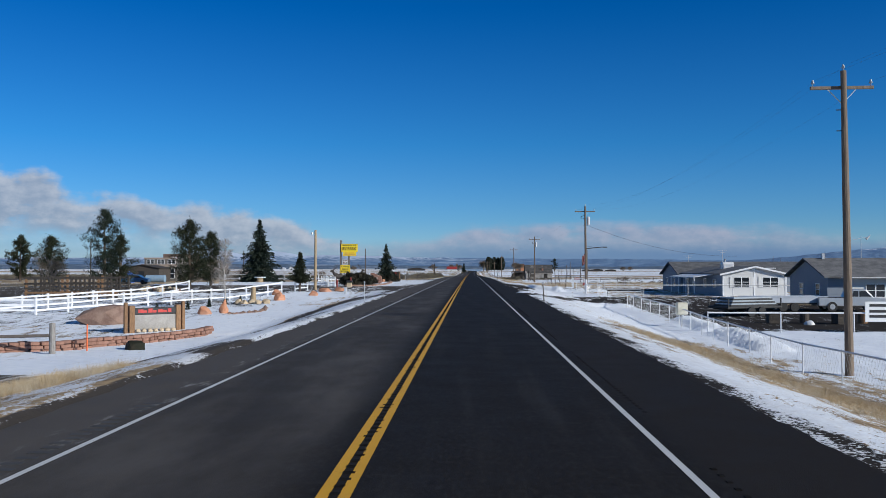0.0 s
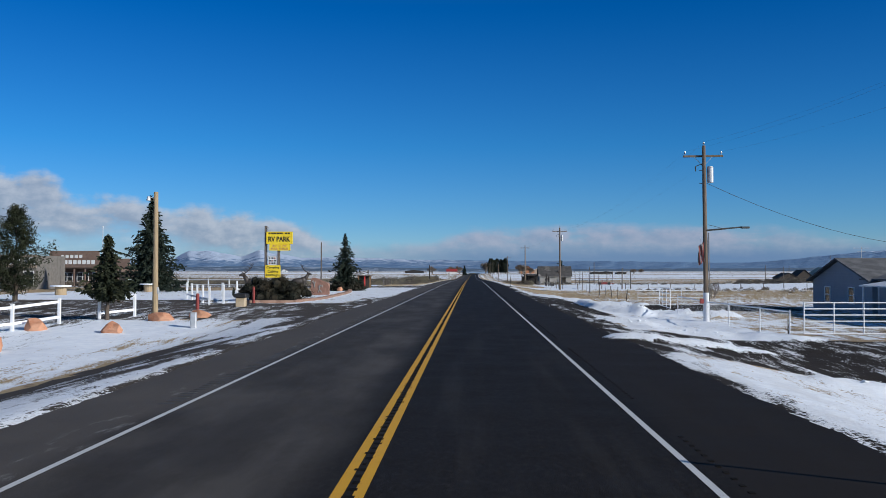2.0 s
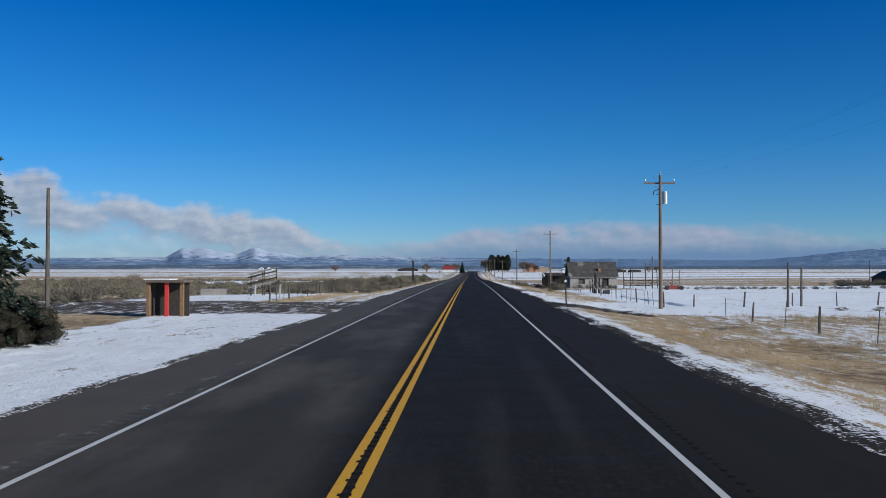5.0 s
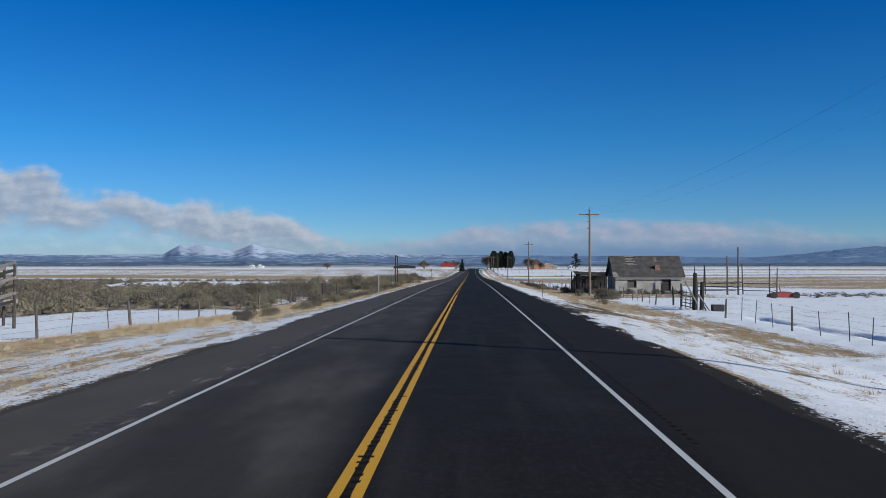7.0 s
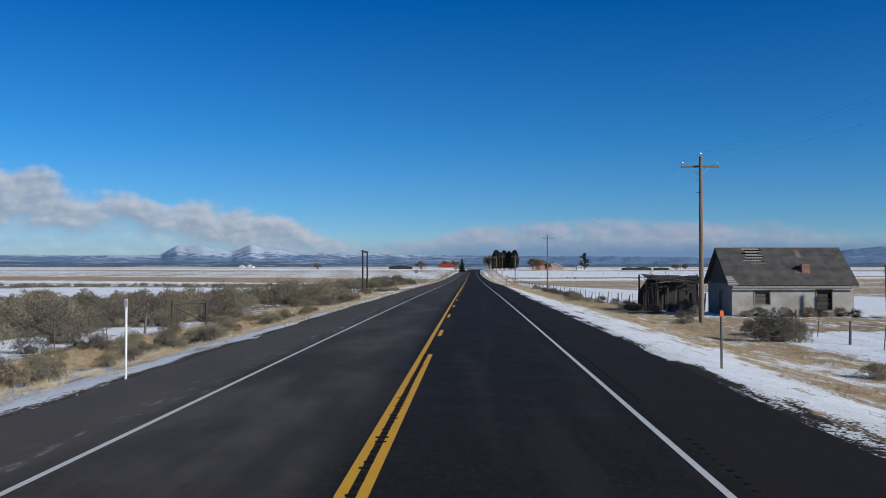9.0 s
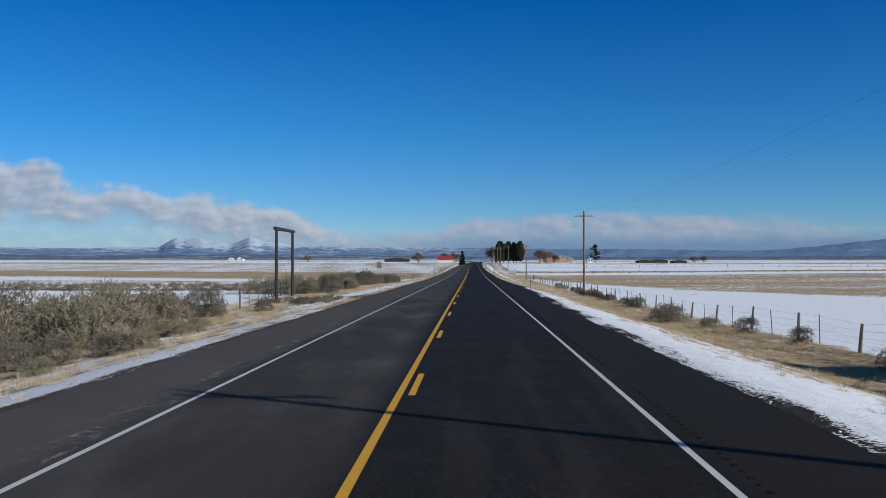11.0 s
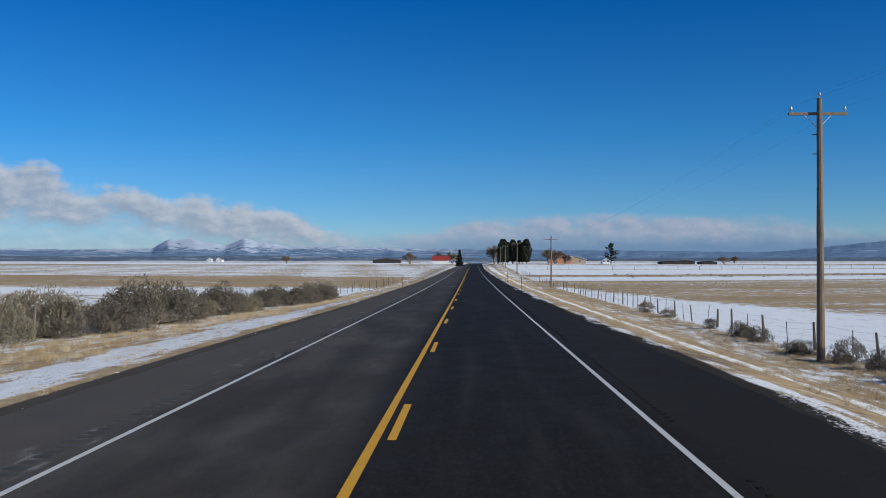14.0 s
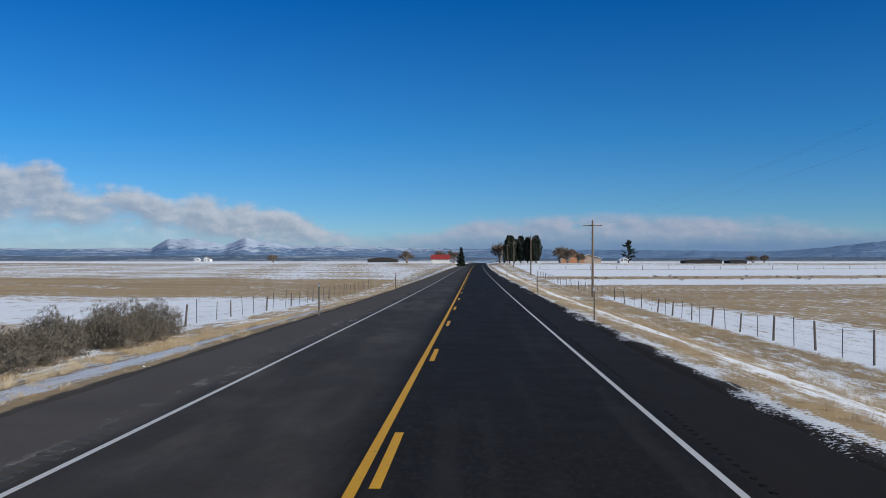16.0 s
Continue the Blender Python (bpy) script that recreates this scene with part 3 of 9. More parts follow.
def ground_material():
    k = Mat("ground")
    at = k.n.new("ShaderNodeAttribute")
    at.attribute_name = "cover"
    sp = k.n.new("ShaderNodeSeparateColor")
    k.l.new(at.outputs["Color"], sp.inputs[0])
    snow, straw, dark = sp.outputs[0], sp.outputs[1], sp.outputs[2]
    p = k.position()
    big, mid, fine = k.noise(p, 0.35, 4), k.noise(p, 2.2, 5, 0.6), k.noise(p, 13, 4, 0.6)
    long = k.noise(k.position((1.0, 0.22, 1.0)), 1.7, 5, 0.62)
    grain = k.noise(p, 55, 2)
    soil = k.mix(fine, (0.085, 0.065, 0.05), (0.17, 0.13, 0.10))
    dry = k.mix(k.step(k.math("ADD", k.math("MULTIPLY", mid, 0.6), k.math("MULTIPLY", fine, 0.4)), 0.35, 0.65), (0.31, 0.225, 0.13), (0.54, 0.43, 0.28))
    dry = k.mix(k.step(big, 0.35, 0.7), dry, (0.42, 0.295, 0.15))
    dry = k.mix(k.math("MULTIPLY", k.step(k.noise(k.position((0.03, 0.11, 1.0)), 1.0, 6, 0.65), 0.38, 0.62), 0.6), dry, (0.30, 0.215, 0.13))
    base = k.mix(k.step(k.math("ADD", straw, k.math("MULTIPLY", k.math("SUBTRACT", mid, 0.5), 1.0)), 0.25, 0.6), soil, dry)
    stony = k.math("ADD", k.math("MULTIPLY", grain, 0.5), k.math("MULTIPLY", mid, 0.5))
    gx = k.n.new("ShaderNodeSeparateXYZ")
    k.l.new(p, gx.inputs[0])
    # oiled dark gravel on the east, paler dusty paving on the west
    gravel = k.mix(k.step(k.math("MULTIPLY", gx.outputs[0], -1.0), 5.0, 8.0), k.mix(stony, (0.0150, 0.0125, 0.0105), (0.042, 0.0350, 0.0290)), k.mix(stony, (0.042, 0.0355, 0.0295), (0.10, 0.086, 0.074)))
    base = k.mix(k.step(k.math("ADD", dark, k.math("MULTIPLY", k.math("SUBTRACT", mid, 0.5), 0.5)), 0.35, 0.65), base, gravel)
    jit = k.math("ADD", k.math("MULTIPLY", k.math("SUBTRACT", long, 0.5), 1.9), k.math("MULTIPLY", k.math("SUBTRACT", fine, 0.5), 1.5))
    flecks = k.noise(k.position((1.0, 0.5, 1.0)), 5.5, 6, 0.7)
    vast = k.noise(k.position((0.016, 0.07, 1.0)), 1.0, 5, 0.6)
    jit = k.math("ADD", jit, k.math("MULTIPLY", k.math("SUBTRACT", vast, 0.5), 0.9))
    jit = k.math("SUBTRACT", jit, k.math("MULTIPLY", k.step(flecks, 0.56, 0.70), 0.42))
    cover = k.step(k.math("ADD", snow, jit), 0.47, 0.56)
    white = k.mix(k.step(mid, 0.3, 0.7), (0.79, 0.83, 0.88), (0.89, 0.92, 0.95))
    white = k.mix(k.math("MULTIPLY", k.step(k.math("ADD", fine, k.math("MULTIPLY", snow, -0.35)), 0.28, 0.5), 0.34), white, (0.52, 0.49, 0.46))
    # ploughed verges are dirtier than the open fields
    sx = k.n.new("ShaderNodeSeparateXYZ")
    k.l.new(p, sx.inputs[0])
    verge = k.math("SUBTRACT", 1.0, k.step(k.math("ABSOLUTE", k.math("ADD", sx.outputs[0], 1.2)), 9.5, 14.0))
    grime = k.math("MULTIPLY", verge, k.step(k.math("ADD", k.math("MULTIPLY", long, 0.6), k.math("MULTIPLY", fine, 0.4)), 0.40, 0.64))
    white = k.mix(k.math("MULTIPLY", grime, 0.36), white, (0.50, 0.48, 0.46))
    col = k.mix(cover, base, white)
    h = k.math("ADD", k.math("ADD", k.math("MULTIPLY", mid, 0.5), k.math("MULTIPLY", fine, 0.35)), k.math("MULTIPLY", cover, 0.35))
    k.bump(h, 0.7, 0.09)
    return k.out(col, k.math("SUBTRACT", 0.95, k.math("MULTIPLY", cover, 0.25)), 0, 0.12)


M["ground"] = ground_material()


def steps(*stretches):
    """Coordinates from stretches of (from, to, spacing)."""
    out = []
    for a, b, s in stretches:
        out += list(np.arange(a, b, s))
    return np.array(out + [stretches[-1][1]])


def build_ground():
    gx = steps((-4400, -1000, 400), (-1000, -200, 60), (-200, -60, 10), (-60, -26, 2), (-26, -14, 0.8), (-14, -6.2, 0.3), (-6.2, 4.0, 2.55), (4.0, 13, 0.3), (13, 20, 0.35), (20, 24, 0.8),
               (24, 60, 2), (60, 200, 10), (200, 1000, 60), (1000, 4400, 400))
    gy = steps((-400, -20, 40), (-20, 10, 3), (10, 470, 0.45), (470, 560, 1.0), (560, 800, 4), (800, 2420, 20), (2420, 4950, 250))
    X, Y = np.meshgrid(gx, gy)
    Z = ground_z(X, Y) + grade(Y)
    s, g, d = covers(X, Y)
    ny, nx = X.shape
    verts = np.stack([X, Y, Z], -1).reshape(-1, 3)
    i = np.arange(ny - 1)[:, None] * nx + np.arange(nx - 1)[None]
    faces = np.stack([i, i + 1, i + nx + 1, i + nx], -1).reshape(-1, 4)
    me = bpy.data.meshes.new("ground")
    me.vertices.add(len(verts))
    me.vertices.foreach_set("co", verts.ravel())
    me.loops.add(faces.size)
    me.loops.foreach_set("vertex_index", faces.ravel().astype(np.int32))
    me.polygons.add(len(faces))
    me.polygons.foreach_set("loop_start", (np.arange(len(faces)) * 4).astype(np.int32))
    me.update(calc_edges=True)
    at = me.color_attributes.new("cover", "FLOAT_COLOR", "POINT")
    at.data.foreach_set("color", np.stack([s, g, d, np.ones_like(s)], -1).reshape(-1, 4).astype(np.float32).ravel())
    me.materials.append(M["ground"])
    me.shade_smooth()
    return tagged(new("ground", me), "winter ground with patchy snow, straw grass and bare soil", "ground", kind="structure")


build_ground()


def gz(x, y):
    return float(ground_z(np.array([float(x)]), np.array([float(y)]))[0])


# ---- the road ----
def road_material():
    k = Mat("asphalt")
    p = k.position()
    lng = k.position((1.0, 0.06, 1.0))
    grain = k.noise(p, 60, 3)
    mid = k.noise(p, 0.9, 4)
    streak = k.noise(lng, 1.6, 5)
    sealed = k.noise(k.position((0.6, 0.17, 1.0)), 0.95, 6, 0.62)
    col = k.mix(grain, (0.0100, 0.0083, 0.0070), (0.0256, 0.0217, 0.0184))
    speck = k.noise(k.position((1.0, 0.45, 1.0)), 13, 4, 0.7)
    col = k.mix(k.math("MULTIPLY", k.step(speck, 0.50, 0.66), 0.36), col, (0.050, 0.0435, 0.0375))
    col = k.mix(k.math("MULTIPLY", k.step(speck, 0.46, 0.32), 0.50), col, (0.0066, 0.0056, 0.0048))
    col = k.mix(k.math("MULTIPLY", k.step(streak, 0.48, 0.68), 0.45), col, (0.039, 0.0350, 0.0310))
    sx = k.n.new("ShaderNodeSeparateXYZ")
    k.l.new(p, sx.inputs[0])
    west = k.step(k.math("MULTIPLY", sx.outputs[0], -1.0), 1.3, 2.2)
    col = k.mix(k.math("MULTIPLY", k.math("ADD", 0.36, k.math("MULTIPLY", k.step(k.math("ADD", k.math("MULTIPLY", sealed, 0.8), k.math("MULTIPLY", grain, 0.2)), 0.42, 0.66), 0.55)), west), col, (0.094, 0.084, 0.0745))
    edge_w = k.step(k.math("MULTIPLY", sx.outputs[0], -1.0), 4.9, 5.4)
    edge_e = k.step(sx.outputs[0], 2.7, 3.1)
    col = k.mix(k.math("MULTIPLY", edge_e, 0.75), col, k.mix(k.math("ADD", k.math("MULTIPLY", mid, 0.5), k.math("MULTIPLY", grain, 0.5)), (0.0128, 0.0102, 0.0082), (0.037, 0.0303, 0.0248)))
    col = k.mix(k.math("MULTIPLY", edge_w, 0.75), col, k.mix(k.math("ADD", k.math("MULTIPLY", mid, 0.5), k.math("MULTIPLY", grain, 0.5)), (0.034, 0.0295, 0.0258), (0.158, 0.139, 0.122)))
    salt = k.step(k.math("ADD", k.math("MULTIPLY", k.noise(k.position((2.0, 0.5, 1.0)), 2.0, 5), 0.7), k.math("MULTIPLY", grain, 0.3)), 0.55, 0.66)
    near_line = k.math("MULTIPLY", k.step(k.math("MULTIPLY", sx.outputs[0], -1.0), 4.95, 5.05), k.math("SUBTRACT", 1.0, k.step(k.math("MULTIPLY", sx.outputs[0], -1.0), 5.3, 5.9)))
    col = k.mix(k.math("MULTIPLY", k.math("MULTIPLY", salt, near_line), 0.8), col, (0.28, 0.27, 0.255))
    k.bump(k.math("ADD", grain, k.math("MULTIPLY", mid, 0.3)), 0.35, 0.012)
    return k.out(col, k.math("ADD", 0.58, k.math("MULTIPLY", mid, 0.22)), 0, 0.05)


M["asphalt"] = road_material()
M["groove"] = plain("groove", (0.008, 0.007, 0.006), (0.020, 0.018, 0.016), 9, 0.95, 0.1, spec=0.05)


def line_paint(name, a, b, wear):
    """Road paint that has worn off in flecks."""
    k = Mat(name)
    p = k.position()
    flecks = k.math("ADD", k.math("MULTIPLY", k.noise(p, 9, 5, 0.65), 0.6), k.math("MULTIPLY", k.noise(p, 70, 3), 0.4))
    bare = k.step(flecks, wear, wear + 0.06)
    col = k.mix(bare, k.mix(k.noise(p, 2.5, 4), a, b), (0.07, 0.066, 0.06))
    k.bump(flecks, 0.2, 0.006)
    return k.out(col, 0.6, 0, 0.4)


M["line_white"] = line_paint("line_white", (0.50, 0.50, 0.49), (0.62, 0.62, 0.60), 0.60)
M["line_yellow"] = line_paint("line_yellow", (0.60, 0.30, 0.006), (0.70, 0.37, 0.01), 0.60)

ROAD_Y = steps((-60, 700, 5), (700, 2400, 20))


def ribbon(name, x0, x1, y0, y1, lift, mat, parent=None, label="", ragged=0.0, seed=0, thick=0.0, drift=0.0):
    ys = [y0] + [y for y in ROAD_Y if y0 < y < y1] + [y1]
    if ragged:
        ys = list(np.arange(y0, min(y1, 560), 0.35)) + [y for y in ROAD_Y if min(y1, 560) < y < y1] + [y1]
    ys = np.array(ys)
    z = road_z(ys) + grade(ys) + lift
    off = bend(ys) + drift * smooth01((ys - 190) / 60)
    j0 = ragged * wobble(ys * 0.9, ys * 0, seed) + ragged * 0.7 * wobble(ys * 4.1, ys * 0, seed + 1)
    j1 = ragged * wobble(ys * 0.9, ys * 0, seed + 2) + ragged * 0.7 * wobble(ys * 4.1, ys * 0, seed + 3)
    verts, faces = [], []
    for i, y in enumerate(ys):
        if ragged:
            x0, x1 = float(edge_w(y)), float(edge_e(y))
        a, b = x0 + j0[i] + off[i], x1 + j1[i] + off[i]
        verts += [(a, y, z[i]), (b, y, z[i])]
        if thick:
            verts += [(a - 0.1, y, z[i] - thick), (b + 0.1, y, z[i] - thick)]
    s = 4 if thick else 2
    for i in range(len(ys) - 1):
        a, b = i * s, (i + 1) * s
        faces.append((a, a + 1, b + 1, b))
        if thick:
            faces += [(a + 2, a, b, b + 2), (a + 1, a + 3, b + 3, b + 1)]
    return raw(name, verts, faces, mat, parent, label)


road = tagged(ribbon("road", ROAD_W, ROAD_E, -60, 2400, 0.0, "asphalt", ragged=0.10, seed=50, thick=0.1), "two-lane dark asphalt highway with painted lines", "road", kind="structure")
ribbon("edge_line", -4.935, -4.84, -60, 2000, 0.004, "line_white", road, "white edge line", drift=0.08)
ribbon("edge_line", 2.545, 2.64, -60, 2000, 0.004, "line_white", road, "white edge line")
ribbon("centre_line", -1.41, -1.285, -60, 2000, 0.004, "line_yellow", road, "worn yellow centre line")
PASS_FROM = 260.2
ribbon("centre_line", -1.185, -1.06, -60, PASS_FROM, 0.004, "line_yellow", road, "worn yellow centre line")
DASH_PHASE = 10.9
bm = bmesh.new()
box(bm, (-0.06, 0, -0.004), (0.06, 3.05, 0.0))
dash = part("dash", bm, "line_yellow", road, "yellow dash of the passing zone")
k0 = math.ceil((PASS_FROM - DASH_PHASE) / 12.19)
dash.matrix_basis = Matrix.Translation((-1.122, DASH_PHASE + 12.19 * k0, 0.006 + float(grade(DASH_PHASE + 12.19 * k0)))) @ Matrix.Rotation(float(slope(DASH_PHASE + 12.19 * k0 + 1.5)), 4, "X")
for k in range(k0 + 1, 62):
    piece("dash", dash.data, Matrix.Translation((-1.122 + float(bend(DASH_PHASE + 12.19 * k)), DASH_PHASE + 12.19 * k, 0.007 + float(grade(DASH_PHASE + 12.19 * k)))) @ Matrix.Rotation(float(slope(DASH_PHASE + 12.19 * k + 1.5)), 4, "X"), road)
# milled rumble strips across the centre lines and beyond both edge lines
def rumble(x0, x1, length, label, gap=0.31, keep=lambda y: True, soft=0.0, seed=5):
    g = np.random.RandomState(seed)
    bm = bmesh.new()
    for i in range(1560):
        y = 4 + i * gap
        if keep(y):
            z = float(grade(y))
            box(bm, (x0 + g.normal(0, soft), y, z), (x1 + g.normal(0, soft), y + length, z + 0.0062))
    return tagged(part("rumble_strip", bm, "groove", road, label), kind="stuff")


rumble(-1.290, -1.180, 0.10, "dark milled grooves biting into both centre lines", keep=lambda y: y < PASS_FROM, soft=0.02)
rumble(2.895, 2.955, 0.09, "dark milled grooves beyond the edge line", keep=lambda y: (y % 14) < 10.5)
rumble(-5.36, -5.10, 0.14, "shallow dusty grooves beyond the edge line", keep=lambda y: (y % 23) < 15, soft=0.03).data.materials[0] = M["asphalt_side"]


# ---- far hills ----
def hills(name, knots, dist, depth, mat, label, seed):
    """A ridge in the distance; knots: (bearing in degrees, rise in milliradians)."""
    az = np.radians(np.arange(-42, 42.01, 0.12))
    rise = np.interp(np.degrees(az), [k[0] for k in knots], [k[1] for k in knots]) / 1000
    rise = rise + 0.0005 * wobble(az * 60, az * 0, seed) + 0.0004 * wobble(az * 240, az * 0, seed + 1)
    rows = 9
    verts, faces = [], []
    for j in range(rows):
        f = j / (rows - 1)
        d = dist - depth * (1 - f)
        h = rise * dist * f ** 1.15 + (1 - abs(2 * f - 1)) * 7 * wobble(az * 90 + j * 3.1, az * 0 + j, seed + 2)
        r = d / np.cos(az)
        for a, rr, hh in zip(az, r, h):
            verts.append((math.sin(a) * rr, 208 + math.cos(a) * rr, float(hh)))
    n = len(az)
    for j in range(rows - 1):
        for i in range(n - 1):
            a = j * n + i
            faces.append((a, a + 1, a + n + 1, a + n))
    return tagged(raw(name, verts, faces, mat, smooth=True), label, "hills", kind="structure")


def hill_material(name, hazy_col, hazy_b, snow_from, amount, streak):
    """Distance haze is painted in as blue; snow lies in patches on the slopes and in strips on the flats below."""
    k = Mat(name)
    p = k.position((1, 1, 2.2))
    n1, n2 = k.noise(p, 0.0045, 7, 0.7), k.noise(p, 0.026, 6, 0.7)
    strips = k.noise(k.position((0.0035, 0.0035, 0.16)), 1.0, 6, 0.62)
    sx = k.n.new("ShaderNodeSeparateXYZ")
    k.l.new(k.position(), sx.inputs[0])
    col = k.mix(k.step(n2, 0.35, 0.65), hazy_col, hazy_b)
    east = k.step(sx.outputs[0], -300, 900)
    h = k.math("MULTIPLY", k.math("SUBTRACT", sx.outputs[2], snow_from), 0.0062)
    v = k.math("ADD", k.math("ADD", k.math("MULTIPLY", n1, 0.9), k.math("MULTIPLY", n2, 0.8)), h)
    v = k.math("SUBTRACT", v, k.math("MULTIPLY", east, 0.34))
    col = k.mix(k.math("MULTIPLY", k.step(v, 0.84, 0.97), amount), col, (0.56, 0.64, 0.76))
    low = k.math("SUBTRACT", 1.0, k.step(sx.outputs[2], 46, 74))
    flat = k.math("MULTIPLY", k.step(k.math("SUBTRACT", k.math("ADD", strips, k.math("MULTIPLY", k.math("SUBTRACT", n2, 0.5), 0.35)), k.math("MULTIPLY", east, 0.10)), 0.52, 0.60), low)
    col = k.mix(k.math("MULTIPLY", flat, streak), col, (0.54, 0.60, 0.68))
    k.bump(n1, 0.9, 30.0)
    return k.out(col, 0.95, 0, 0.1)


# slope and snow colours carry the blue haze of distance
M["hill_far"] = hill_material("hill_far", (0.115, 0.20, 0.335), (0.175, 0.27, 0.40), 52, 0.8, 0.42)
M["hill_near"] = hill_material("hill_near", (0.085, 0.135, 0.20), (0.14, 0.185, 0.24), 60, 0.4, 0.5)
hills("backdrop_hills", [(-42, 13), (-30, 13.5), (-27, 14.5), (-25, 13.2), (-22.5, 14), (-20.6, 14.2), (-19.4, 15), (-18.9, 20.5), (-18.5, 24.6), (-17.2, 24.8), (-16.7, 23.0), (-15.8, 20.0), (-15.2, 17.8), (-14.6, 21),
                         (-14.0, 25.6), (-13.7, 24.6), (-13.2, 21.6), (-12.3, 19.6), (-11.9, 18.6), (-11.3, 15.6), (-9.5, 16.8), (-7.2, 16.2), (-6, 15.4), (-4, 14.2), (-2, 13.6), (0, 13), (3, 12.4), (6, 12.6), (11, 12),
                         (15, 10.5), (17.8, 10.5), (19.4, 12.8), (21, 16), (22.6, 19.4), (25.1, 24.2), (27, 27), (32, 33), (42, 36)], 4700, 900, "hill_far", "distant mountains and mesas in painted blue haze, dusted with snow", 61)
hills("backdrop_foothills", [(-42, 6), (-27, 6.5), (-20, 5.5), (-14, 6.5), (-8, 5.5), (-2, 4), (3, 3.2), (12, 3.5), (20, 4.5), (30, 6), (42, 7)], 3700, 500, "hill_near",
      "low foothills in painted blue haze with snowy fields beyond the plain", 71)


# ---- utility poles and wires ----
def utility_pole(x, y, top, lean=0.0, transformer=False, braces=True, arm=2.4, base_z=None):
    z0 = gz(x, y) - 0.05 if base_z is None else base_z
    h = top - z0
    ob = empty("utility_pole", pose(x, y, z0, 0, lean, 0), "weathered brown wooden utility pole with a crossarm and insulators", "utility pole", "utility poles along the road")
    bm = bmesh.new()
    n = 12
    rings = []
    for i in range(9):
        r, zr = 0.168 - 0.0078 * i + 0.004 * math.sin(i * 2.1 + y), -0.4 if i == 0 else h * i / 8
        rings.append([bm.verts.new((r * math.cos(6.2832 * k / n), r * math.sin(6.2832 * k / n), zr)) for k in range(n)])
    for a, b in zip(rings, rings[1:]):
        for k in range(n):
            bm.faces.new((a[k], a[(k + 1) % n], b[(k + 1) % n], b[k]))
    bm.faces.new(rings[0][::-1])
    bm.faces.new(rings[-1])
    part("pole", bm, "pole_wood", ob, smooth=False)
    za = h - 0.62
    bm = bmesh.new()
    box(bm, (-arm / 2, 0.12, za - 0.06), (arm / 2, 0.22, za + 0.06), 0.01)
    part("crossarm", bm, "pole_wood", ob, "weathered wooden crossarm")
    for sx in (-arm / 2 + 0.1, 0.0, arm / 2 - 0.1):
        bm = bmesh.new()
        zb = za + 0.06 if sx else h
        beam(bm, (sx, 0.17 if sx else 0, zb), (sx, 0.17 if sx else 0, zb + 0.10), 0.02, 0.02, 6)
        beam(bm, (sx, 0.17 if sx else 0, zb + 0.10), (sx, 0.17 if sx else 0, zb + 0.15), 0.06, 0.075, 8)
        beam(bm, (sx, 0.17 if sx else 0, zb + 0.15), (sx, 0.17 if sx else 0, zb + 0.24), 0.05, 0.035, 8)
        part("insulator", bm, "ceramic", ob, "pale ceramic insulator")
    if braces:
        for s in (-1, 1):
            bm = bmesh.new()
            beam(bm, (s * 0.55, 0.17, za - 0.05), (s * 0.02, 0.17, za - 0.6), 0.02, flat=(0.05, 0.02))
            part("brace", bm, "grey_metal", ob, "steel brace")
    if transformer:
        bm = bmesh.new()
        beam(bm, (0.36, 0, h - 2.25), (0.36, 0, h - 1.35), 0.19, 0.19, 14)
        beam(bm, (0.36, 0, h - 1.35), (0.36, 0, h - 1.27), 0.20, 0.16, 14)
        beam(bm, (0.15, 0, h - 1.6), (0.36, 0, h - 1.6), 0.03)
        beam(bm, (0.15, 0, h - 2.0), (0.36, 0, h - 2.0), 0.03)
        part("transformer", bm, "grey_metal", ob, "pale grey transformer can")
        bm = bmesh.new()
        beam(bm, (-0.5, 0.05, h - 1.25), (0.05, 0.1, h - 1.05), 0.025)
        beam(bm, (-0.5, 0.05, h - 1.25), (-0.5, 0.05, h - 1.55), 0.035)
        part("cutout_fuse", bm, "black", ob, "dark fuse bracket")
    for i in range(2):
        bm = bmesh.new()
        zc = h - 1.5 - 0.8 * i
        beam(bm, (-0.3, 0, zc), (0.12, 0, zc), 0.02)
        part("bracket", bm, "black", ob)
    return ob, [(x - arm / 2 + 0.1, y + 0.17, z0 + za + 0.3), (x, y, z0 + h + 0.24), (x + arm / 2 - 0.1, y + 0.17, z0 + za + 0.3)]


POLES = [(14.6, -70, 9.6, 0, False), (14.5, 34.0, 9.85, -0.6, False), (14.2, 107.8, 9.9, -0.5, True), (14.8, 202.0, 9.6, 0, True), (14.5, 292.5, 9.5, 0, False),
         (14.25, 401.6, 9.25, 0, False), (14.4, 525.0, 7.6, 0, False), (14.2, 640.0, 9.0, 0, False), (14.6, 745.0, 9.6, 0, False), (16.0, 850.0, 10.4, 0, False)]
ends = []
for px_, py_, ptop, plean, ptr in POLES:
    ob_, e_ = utility_pole(px_, py_, ptop, plean, ptr)
    ends.append(e_)
for i in range(len(ends) - 1):
    line = empty("power_line", Matrix.Identity(4), "thin dark overhead power line slung between poles", "power line", "power lines")
    for j in range(3):
        a, b = Vector(ends[i][j]), Vector(ends[i + 1][j])
        bm = bmesh.new()
        sag = []
        for s in range(17):
            f = s / 16
            p = a.lerp(b, f)
            p.z -= 1.5 * 4 * f * (1 - f)
            sag.append(p)
        tube(bm, sag, 0.0022)
        part("wire", bm, "cable", line)


